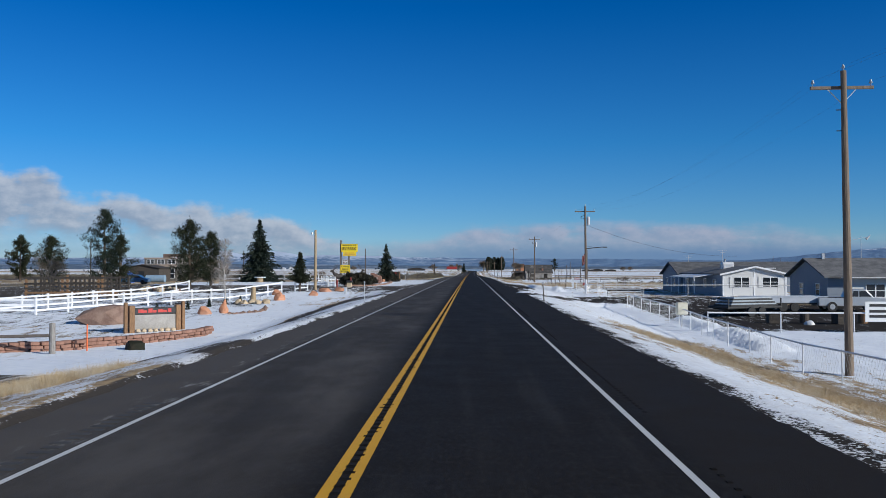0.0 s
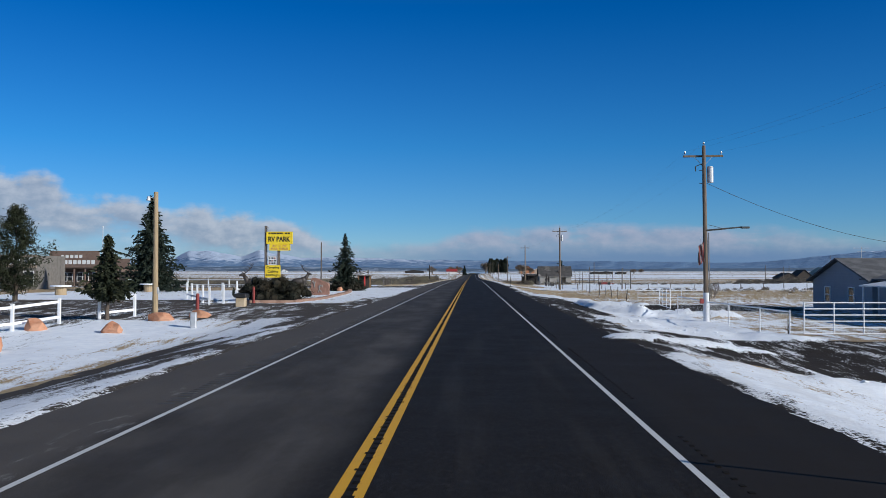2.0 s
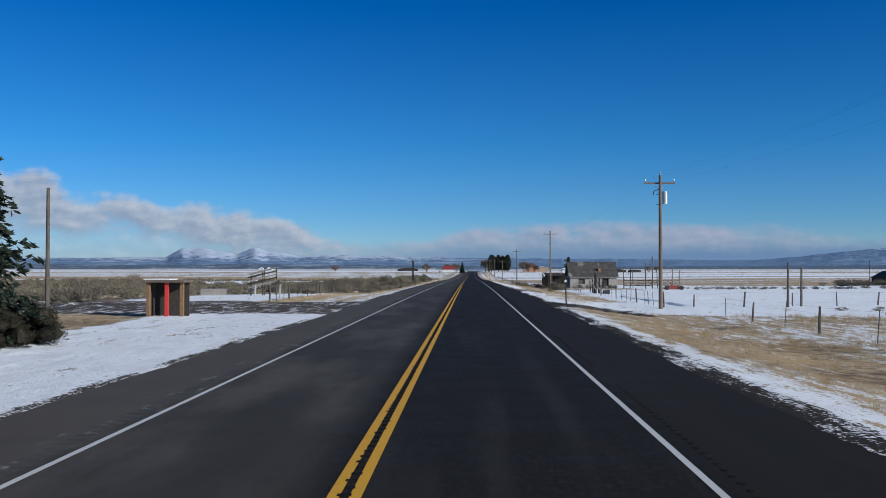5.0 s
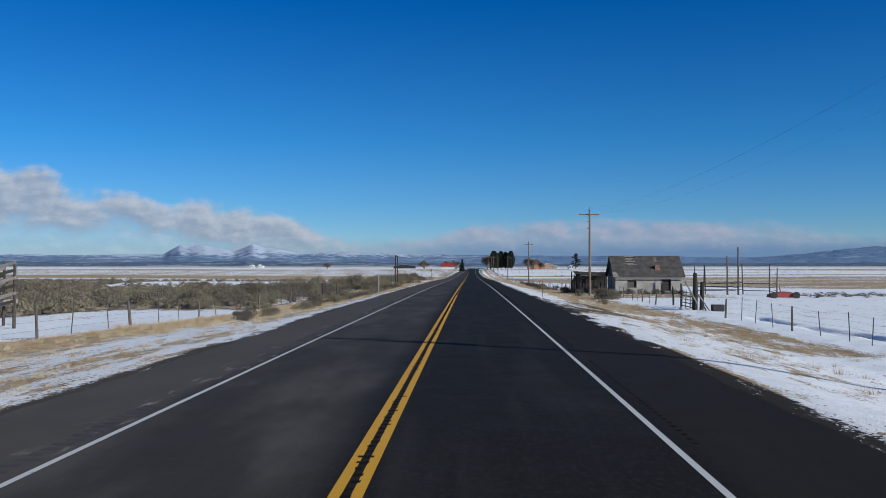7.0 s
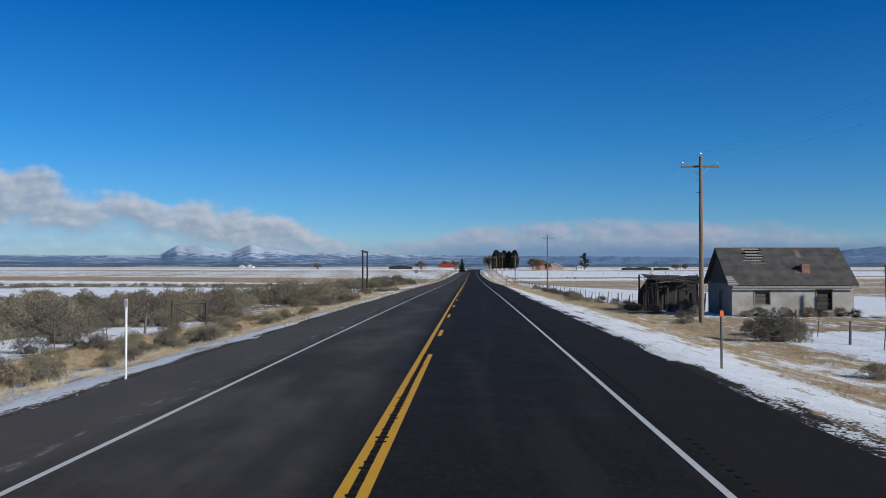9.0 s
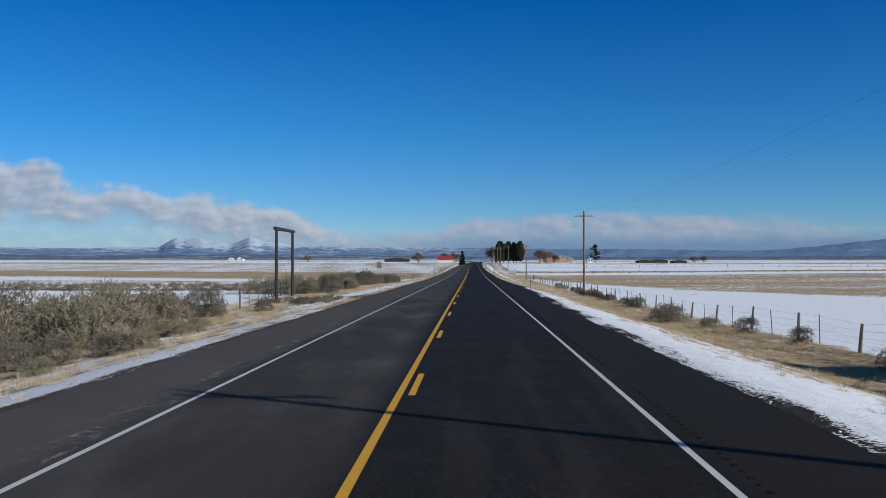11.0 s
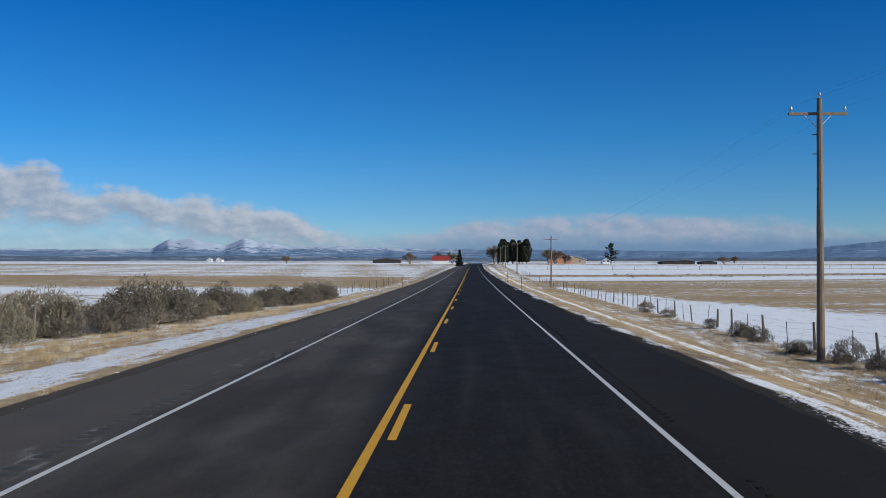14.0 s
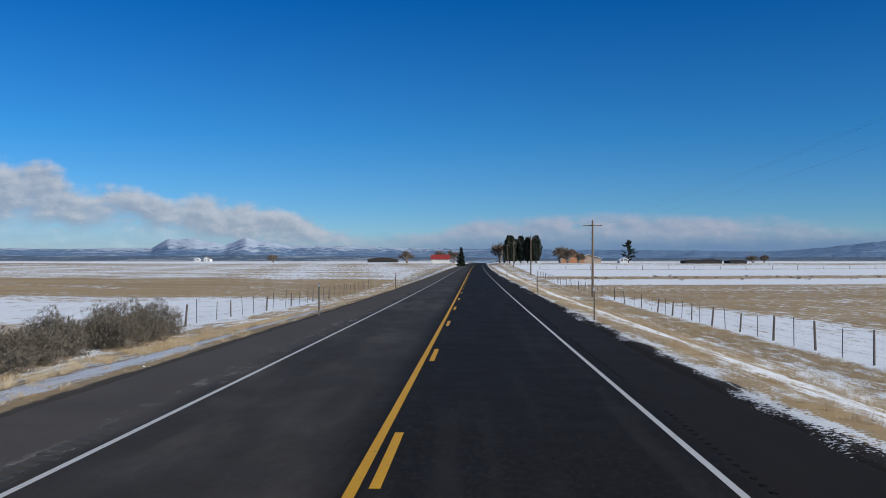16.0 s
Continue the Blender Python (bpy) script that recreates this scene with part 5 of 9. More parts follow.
def flatbed(x, y, rz):
    z = gz(x, y)
    ob = empty("flatbed_trailer", pose(x, y, z, 0, 0, rz), "black flatbed trailer loaded with pale stacked boards", "trailer")
    bm = bmesh.new()
    box(bm, (-2.6, -1.1, 0.62), (2.6, 1.1, 0.78), 0.02)
    box(bm, (-2.6, -0.5, 0.48), (2.6, -0.4, 0.62))
    box(bm, (-2.6, 0.4, 0.48), (2.6, 0.5, 0.62))
    part("deck", bm, "black", ob)
    for i, (wx) in enumerate((-0.5, 0.5)):
        for wy in (-1.18, 1.18):
            bm = bmesh.new()
            beam(bm, (wx, wy - 0.1, 0.36), (wx, wy + 0.1, 0.36), 0.36, 0.36, 16)
            part("wheel", bm, "rubber", ob)
    for i in range(6):
        bm = bmesh.new()
        box(bm, (-2.2 + 0.1 * i, -0.95 + 0.05 * i, 0.78 + i * 0.11), (2.3 - 0.08 * i, 0.95 - 0.1 * (i % 3), 0.88 + i * 0.11), 0.01)
        part("board_stack", bm, "boards_light" if i % 2 else "black", ob, "pale stacked boards" if i % 2 else "")
    for sx in (-2.5, 2.5):
        for wy in (-1.05, 1.05):
            bm = bmesh.new()
            box(bm, (sx - 0.04, wy - 0.04, 0.6), (sx + 0.04, wy + 0.04, 1.35))
            part("stake", bm, "black", ob)
    bm = bmesh.new()
    beam(bm, (-2.6, -0.6, 0.55), (-4.0, 0, 0.5), 0.05)
    beam(bm, (-2.6, 0.6, 0.55), (-4.0, 0, 0.5), 0.05)
    part("tongue", bm, "black", ob)
    return ob


flatbed(20.9, 67.5, 25)


def utility_trailer(x, y, rz):
    z = gz(x, y)
    ob = empty("utility_trailer", pose(x, y, z, 0, 0, rz), "long dark blue open trailer parked beside the house", "trailer")
    bm = bmesh.new()
    box(bm, (-3.2, -1.1, 0.55), (3.2, 1.1, 0.7), 0.02)
    part("deck", bm, "black", ob)
    for s in (-1, 1):
        bm = bmesh.new()
        box(bm, (-3.2, s * 1.1 - 0.03, 0.7), (3.2, s * 1.1 + 0.03, 1.15), 0.01)
        box(bm, (-3.25, s * 1.1 - 0.05, 1.15), (3.25, s * 1.1 + 0.05, 1.22), 0.01)
        part("side_panel", bm, "siding_blue", ob, "blue-grey side panel")
    for wx in (-0.5, 0.45):
        for wy in (-1.18, 1.18):
            bm = bmesh.new()
            beam(bm, (wx, wy - 0.1, 0.36), (wx, wy + 0.1, 0.36), 0.36, 0.36, 16)
            part("wheel", bm, "rubber", ob)
    return ob


utility_trailer(25.8, 73.5, 5)


# yard clutter on the bare soil
def barrel(x, y, mat, label, h=0.9, r=0.3):
    bm = bmesh.new()
    for i in range(3):
        beam(bm, (0, 0, h * i / 3), (0, 0, h * (i + 1) / 3), r, r, 14)
        beam(bm, (0, 0, h * (i + 1) / 3 - 0.03), (0, 0, h * (i + 1) / 3), r * 1.05, r * 1.05, 14)
    ob = part("barrel", bm, mat)
    ob.matrix_basis = pose(x, y, gz(x, y))
    return tagged(ob, label, "barrel")


def crate(x, y, sx, sy, sz, mat, label, name="crate", rz=0):
    ob = empty(name, pose(x, y, gz(x, y) - 0.02, 0, 0, rz), label, "crate")
    bm = bmesh.new()
    box(bm, (-sx / 2 + 0.02, -sy / 2 + 0.02, 0), (sx / 2 - 0.02, sy / 2 - 0.02, sz - 0.02))
    part("body", bm, mat, ob)
    for i in range(4):
        bm = bmesh.new()
        z = sz * (i + 0.1) / 4
        box(bm, (-sx / 2, -sy / 2, z), (sx / 2, -sy / 2 + 0.025, z + sz / 5), 0.005)
        part("slat", bm, mat, ob)
    return ob


barrel(26.6, 60.5, "brown_wood", "rusty brown steel barrel on bare soil")
barrel(31.0, 60.0, "steel", "dull grey steel barrel on bare soil")
crate(20.7, 60.6, 0.9, 0.9, 0.8, "dark_wood", "dark weathered wooden crate on bare soil")
crate(24.8, 59.5, 1.1, 0.8, 0.75, "dark_wood", "dark weathered wooden crate on bare soil", rz=12)
barrel(22.6, 60.2, "dark_wood", "dark rusted barrel on bare soil", 0.8)
for i, (x, y, s, m) in enumerate(((22.5, 59.0, 0.35, "white_metal"), (28.6, 59.3, 0.4, "snow"), (29.6, 60.4, 0.3, "tan_rock"), (33.6, 59.0, 0.45, "snow"))):
    bm = bmesh.new()
    rock(bm, s, s * 0.8, s * 0.7, i + 3, 0.3, 2)
    ob = part("rubble_lump", bm, m)
    ob.matrix_basis = pose(x, y, gz(x, y) - 0.05)
    tagged(ob, "pale lump of rubble half covered with snow", "rubble")


# ---- fences ----
def pipe_fence(points, h, label, rail=0.035, post=0.03, mesh=True, thick_rail=False, mat="white_metal"):
    """White pipe posts with a top rail and wire mesh lines."""
    ob = empty("pipe_fence", Matrix.Identity(4), label, "fence")
    tops = []
    for x, y in points:
        z = gz(x, y)
        bm = bmesh.new()
        beam(bm, (x, y, z - 0.1), (x, y, z + h), post, post, 8)
        beam(bm, (x, y, z + h), (x, y, z + h + 0.05), post * 1.25, post * 0.6, 8)
        part("post", bm, mat, ob)
        tops.append(Vector((x, y, z + h - 0.02)))
    for a, b in zip(tops, tops[1:]):
        bm = bmesh.new()
        beam(bm, a, b, rail, rail, 8)
        part("top_rail", bm, mat, ob)
        if mesh:
            bm = bmesh.new()
            d = b - a
            n = max(3, int(d.length / 0.22))
            for i in range(n):
                p = a + d * (i + 0.5) / n
                q = a + d * min(1, (i + 0.5) / n + (h - 0.15) / d.length * 0.5)
                r = a + d * max(0, (i + 0.5) / n - (h - 0.15) / d.length * 0.5)
                beam(bm, p, (q.x, q.y, q.z - h + 0.15), 0.0025, 0.0025, 3)
                beam(bm, p, (r.x, r.y, r.z - h + 0.15), 0.0025, 0.0025, 3)
            tagged(part("wire_mesh", bm, "steel", ob, "thin steel chain-link mesh"), kind="stuff")
    return ob


front = [(13.1, 41.5), (13.15, 45.1), (13.35, 48.5), (13.5, 51.5), (13.7, 55.0), (13.8, 58.3), (13.9, 61.6), (13.95, 65.0), (13.95, 68.3), (13.9, 71.6), (13.85, 74.7), (13.8, 77.4)]
pipe_fence([(12.9, 20 + 3.6 * i) for i in range(6)] + front, 1.15, "white pipe fence with chain-link mesh along the verge")
pipe_fence([(14.3 + 4.3 * i, 53.2) for i in range(11)], 1.2, "white pipe fence across the yard", 0.045, 0.035, False)
pipe_fence([(18.0 + 4.6 * i, 92.0) for i in range(6)], 1.25, "white pipe fence beside the drive", 0.045, 0.035, False)
pipe_fence([(13.9, 93.0), (14.1, 97.6), (13.9, 102.1), (14.2, 107.2), (13.6, 112.6)], 1.2,
           "white pipe fence with wire mesh along the snowy lawn")


def bar_gate(x, y, length, h, rz, mat, label, bars=6, uprights=3):
    z = gz(x, y) + 0.12
    ob = empty("bar_gate", pose(x, y, z, 0, 0, rz), label, "gate")
    for i in range(bars):
        bm = bmesh.new()
        zz = h * i / (bars - 1)
        beam(bm, (0, 0, zz), (length, 0, zz), 0.03, 0.03, 8)
        part("bar", bm, mat, ob)
    for i in range(uprights + 1):
        bm = bmesh.new()
        xx = length * i / uprights
        beam(bm, (xx, 0, -0.02), (xx, 0, h + 0.02), 0.032, 0.032, 8)
        part("upright", bm, mat, ob)
    return ob


bar_gate(14.0, 91.6, 3.7, 1.3, 0, "white_metal", "white six-bar metal gate, closed")
bar_gate(15.9, 138.8, 6.3, 1.3, 4, "white_metal", "long white metal ranch gate, closed", 5, 3)
bar_gate(13.4, 113.9, 6.0, 1.3, 85, "white_metal", "white metal gate standing open along the drive", 5, 3)


def marker_post(x, y, h, mat, label, cap=None, w=0.05, lean=0.0):
    ob = empty("marker_post", pose(x, y, gz(x, y) - 0.05, 0, lean, 0), label, "marker post")
    bm = bmesh.new()
    box(bm, (-w / 2, -0.025, -0.15), (w / 2, 0.025, h), 0.008)
    part("post", bm, mat, ob)
    bm = bmesh.new()
    box(bm, (-w / 2 - 0.02, -0.04, h - 0.16), (w / 2 + 0.02, -0.026, h - 0.02), 0.003)
    part("reflector", bm, cap or "steel", ob, "small reflector plate")
    return ob


marker_post(5.4, 63.2, 1.45, "post_wood", "dark steel delineator post leaning at the verge", "steel", 0.07, -4)
marker_post(-7.25, 61.6, 1.5, "grey_metal", "grey steel delineator post at the snowy verge", "steel", 0.06)
marker_post(5.95, 187.6, 1.75, "black", "black delineator post with a white top", "white_metal", 0.08, -1.5)
marker_post(5.95, 257.6, 1.45, "post_wood", "brown marker post with an orange flag", "orange_paint", 0.05)
marker_post(5.25, 368.4, 1.45, "post_wood", "brown steel delineator post", "steel", 0.06)
marker_post(5.0, 454.0, 1.45, "post_wood", "brown steel delineator post", "steel", 0.06)
marker_post(5.0, 488.0, 1.5, "post_wood", "brown steel delineator post", "steel", 0.07)
marker_post(5.2, 560.0, 1.5, "post_wood", "brown steel delineator post", "steel", 0.07)
marker_post(-7.25, 254.6, 1.75, "white_metal", "tall white delineator post in dry grass", "steel", 0.04)
marker_post(-7.25, 456.8, 1.55, "post_wood", "dark delineator post in dry grass", "steel", 0.07)
marker_post(-7.2, 496.0, 1.5, "post_wood", "dark delineator post in dry grass", "steel", 0.07)


def field_fence(points, label, seed, wires=4, wood_every=3, h=1.25, group=""):
    """Barbed wire on leaning timber and steel posts."""
    g = np.random.RandomState(seed)
    ob = empty("field_fence", Matrix.Identity(4), label, "fence", group)
    tops = []
    for i, (x, y) in enumerate(points):
        z = gz(x, y)
        lx, ly = g.normal(0, 0.07, 2)
        hh = h * g.uniform(0.88, 1.12)
        bm = bmesh.new()
        if i % wood_every == 0:
            r = g.uniform(0.045, 0.075)
            beam(bm, (x, y, z - 0.15), (x + lx * 0.6, y + ly, z + hh * 0.6), r * 1.1, r, 7)
            beam(bm, (x + lx * 0.6, y + ly, z + hh * 0.6), (x + lx, y + ly * 1.6, z + hh), r, r * 0.8, 7)
            part("post", bm, "post_wood", ob)
        else:
            beam(bm, (x, y, z - 0.15), (x + lx, y + ly, z + hh), 0.022, 0.022, 5)
            part("steel_post", bm, "t_post", ob, "thin steel post")
        tops.append((Vector((x, y, z)), Vector((x + lx, y + ly, z + hh))))
    for w in range(wires):
        bm = bmesh.new()
        f = 0.25 + 0.7 * w / max(1, wires - 1)
        tube(bm, [a0.lerp(a1, f) for a0, a1 in tops], 0.004, 3)
        part("wire", bm, "wire", ob)
    return ob


def along(x0, y0, x1, y1, gap, seed=0, jit=0.15):
    g = np.random.RandomState(seed)
    n = max(2, int(math.hypot(x1 - x0, y1 - y0) / gap))
    return [(x0 + (x1 - x0) * i / n + g.normal(0, jit * 0.4), y0 + (y1 - y0) * i / n + g.normal(0, jit * 2)) for i in range(n + 1)]


field_fence(along(15.3, 142.5, 16.4, 190, 5.0, 1), "barbed wire fence on dark leaning posts through dry grass", 1, 4, 2)
field_fence(along(15.5, 204.0, 15.8, 240, 3.0, 2), "barbed wire fence on thin leaning posts beside a snowy ditch", 2, 4, 4)
field_fence(along(16.0, 262.0, 17.0, 286, 3.4, 3), "sagging wire fence in front of the ruined house", 3, 3, 2, 1.1)
field_fence(along(15.6, 318.0, 15.9, 420, 3.3, 4), "barbed wire fence on mixed timber and steel posts along a snowfield", 4, 4, 2)
field_fence(along(15.9, 423.0, 15.7, 496, 2.9, 5), "barbed wire fence on mixed timber and steel posts along a snowfield", 5, 4, 2)
field_fence(along(15.7, 500.0, 15.5, 640, 4.2, 6), "barbed wire fence receding along the snowfield", 6, 3, 2)
field_fence(along(-14.2, 195.0, -15.9, 232, 3.3, 7), "barbed wire fence on leaning posts beside snow", 7, 4, 3, 1.2)
field_fence(along(-16.0, 236.0, -17.2, 292, 5.0, 8), "wire fence half lost in sagebrush", 8, 4, 3, 1.25)
field_fence(along(-13.8, 340.0, -15.2, 355, 3.6, 9), "wire fence on thin posts beside the ranch gate", 9, 3, 4, 1.3)
field_fence(along(-14.8, 363.0, -15.2, 400, 5.0, 10), "wire fence behind sagebrush", 10, 3, 3, 1.2)
field_fence(along(-16.6, 466.0, -15.2, 545, 3.0, 11), "barbed wire fence on thin posts along straw fields", 11, 4, 3, 1.25)
field_fence(along(18, 205, 60, 214, 4.0, 12), "old wire fence running off across the snow", 12, 2, 1, 1.1)
field_fence(along(20, 690, 260, 700, 8.0, 14), "far wire fence crossing the snowfield", 14, 3, 1, 1.4)


# ---- the ruined house and corral ----
def ruined_house():
    ob = empty("ruined_house", Matrix.Identity(4), "abandoned pale stucco house with a broken grey shingle roof", "house")
    X0, X1, Y0, Y1, ZB, ZE, ZR = 19.1, 27.9, 301.7, 308.2, -1.2, 1.45, 4.0
    ym = (Y0 + Y1) / 2
    half = (Y1 - Y0) / 2
    # south wall with two real openings
    bm = bmesh.new()
    cuts = [(20.75, 21.85, -0.15, 0.8), (25.2, 26.35, -0.55, 0.9)]
    x = X0
    for a, b, lo, hi in cuts:
        box(bm, (x, Y0, ZB), (a, Y0 + 0.3, ZE))
        box(bm, (a, Y0, ZB), (b, Y0 + 0.3, lo))
        box(bm, (a, Y0, hi), (b, Y0 + 0.3, ZE))
        x = b
    box(bm, (x, Y0, ZB), (X1, Y0 + 0.3, ZE))
    part("south_wall", bm, "stucco", ob)
    bm = bmesh.new()
    box(bm, (X0, Y1 - 0.3, ZB), (X1, Y1, ZE))
    part("north_wall", bm, "stucco", ob)
    for xa in (X0, X1 - 0.3):
        bm = bmesh.new()
        h2 = half - 0.304
        prism(bm, [(-h2, ZB), (h2, ZB), (h2, ZE + 0.2), (0, ZR - 0.05), (-h2, ZE + 0.2)], 0, 0.3)
        for v in bm.verts:
            v.co = Vector((xa + v.co.y, ym + v.co.x, v.co.z))
        bmesh.ops.recalc_face_normals(bm, faces=bm.faces[:])
        part("gable_wall", bm, "dark_wood" if xa == X0 else "stucco", ob, "dark gable towards the road" if xa == X0 else "")
    # sheet over the lower gable that paints the stucco's shade in grey
    bm = bmesh.new()
    box(bm, (X0 - 0.02, Y0 + 0.1, ZB), (X0 + 0.02, Y1 - 0.1, ZE - 0.1))
    part("gable_base", bm, "siding_grey", ob, "lower gable wall, its shade painted on in grey")
    for (a, b, lo, hi), mat in zip(cuts, ("post_wood", "dark_wood")):
        n = 5
        win = empty("window", Matrix.Identity(4), "", "")
        win.parent = ob
        for i in range(n):
            bm = bmesh.new()
            z0 = lo + (hi - lo) * i / n
            box(bm, (a + 0.02, Y0 + 0.12, z0 + 0.015), (b - 0.02 - (0.25 if i == 3 else 0), Y0 + 0.16, z0 + (hi - lo) / n - 0.01))
            part("board", bm, mat, win, "weathered board nailed over the opening")
        bm = bmesh.new()
        for p, q in (((a - 0.06, lo - 0.06), (a + 0.02, hi + 0.06)), ((b - 0.02, lo - 0.06), (b + 0.06, hi + 0.06)), ((a, hi), (b, hi + 0.07)), ((a, lo - 0.07), (b, lo))):
            box(bm, (p[0], Y0 - 0.03, p[1]), (q[0], Y0 + 0.1, q[1]))
        part("frame", bm, "grey_wood", win, "grey timber window frame")
    # roof: rafters, battens and shingle sheets with a hole near the ridge
    sl = (ZR - ZE) / half

    def slope(x0, x1, f0, f1, lift, thick, side):
        """A sheet on the pitch; f = 0 at the eave, 1 at the ridge."""
        out = []
        for f in (f0, f1):
            y = Y0 - 0.3 + f * (half + 0.3) if side < 0 else Y1 + 0.3 - f * (half + 0.3)
            z = ZE - 0.3 * sl + f * (half + 0.3) * sl
            out.append((y, z))
        b = bmesh.new()
        vs = [b.verts.new((xx, y, z + lift + t)) for t in (0, thick) for xx in (x0, x1) for y, z in out]
        for f in ((0, 1, 3, 2), (4, 6, 7, 5), (0, 4, 5, 1), (2, 3, 7, 6), (0, 2, 6, 4), (1, 5, 7, 3)):
            b.faces.new([vs[i] for i in f])
        bmesh.ops.recalc_face_normals(b, faces=b.faces[:])
        return b

    XA, XB = X0 - 0.35, X1 + 0.3
    for i in range(12):
        xr = XA + 0.1 + (XB - XA - 0.25) * i / 11
        part("rafter", slope(xr, xr + 0.06, 0.02, 0.99, -0.12, 0.1, -1), "dark_wood", ob)
    for i in range(13):
        f = 0.03 + 0.95 * i / 12
        part("batten", slope(XA + 0.05, XB - 0.05, f - 0.018, f + 0.018, -0.02, 0.035, -1), "grey_wood", ob)
    hole = (20.75, 22.1, 0.56, 0.97)
    courses = 16
    for i in range(courses):
        f0, f1 = i / courses, (i + 1.18) / courses
        mid = (i + 0.5) / courses
        spans = [(XA, XB)]
        if hole[2] < mid < hole[3]:
            w = 0.25 * math.sin(i * 2.3)
            spans = [(XA, hole[0] + w), (hole[1] + w * 0.8, XB)]
        elif mid < 0.22:
            spans = [(XA + 0.75 - 0.1 * i, XB)]
        for a, b in spans:
            part("shingle_course", slope(a, b, f0, min(f1, 1.0), 0.02 + 0.012 * (i % 2), 0.02, -1), "old_roof", ob)
    part("back_roof", slope(XA, XB, 0, 1.0, 0.02, 0.05, 1), "old_roof", ob)
    for i in range(4):
        part("patch_board", slope(XA + 0.02, XA + 0.75 - i * 0.08, 0.02 + i * 0.055, 0.055 + i * 0.055, 0.03, 0.03, -1), "grey_wood", ob)
    # rust-brown felt above the chimney; the patch beside it paints the chimney's shadow
    for a, b, f0, f1 in ((24.6, 25.0, 0.72, 0.93), (24.0, 24.45, 0.30, 0.42)):
        part("flashing", slope(a, b, f0, f1, 0.055, 0.006, -1), "shingle_brown", ob, "brown patch: felt above the chimney, painted shadow beside it")
    bm = bmesh.new()
    box(bm, (24.5, 302.5, 1.9), (25.05, 303.05, 2.75))
    ch = part("chimney", bm, "mortar", ob, "short brick chimney")
    for row in range(11):
        z = 1.92 + row * 0.078
        for j in range(3):
            off = 0.09 if row % 2 else 0
            bm = bmesh.new()
            xa = 24.49 + j * 0.19 + off
            box(bm, (xa, 302.485, z), (min(xa + 0.175, 25.06), 302.56, z + 0.066))
            part("brick", bm, "brick", ch)
            bm = bmesh.new()
            ya = 302.5 + j * 0.19 + off
            box(bm, (24.485, ya, z), (24.56, min(ya + 0.175, 303.06), z + 0.066))
            part("brick", bm, "brick", ch)
    bm = bmesh.new()
    box(bm, (XA + 0.3, Y0 - 0.36, ZE - 0.42), (XB, Y0 - 0.31, ZE - 0.27))
    part("fascia", bm, "grey_wood", ob)
    # no opening here: a black sheet paints the doorway's dark inside
    bm = bmesh.new()
    box(bm, (X0 - 0.05, 304.2, -1.1), (X0 - 0.03, 305.0, 0.8))
    part("doorway", bm, "black", ob, "black sheet painted as the dark inside an empty doorway")
    return ob


ruined_house()


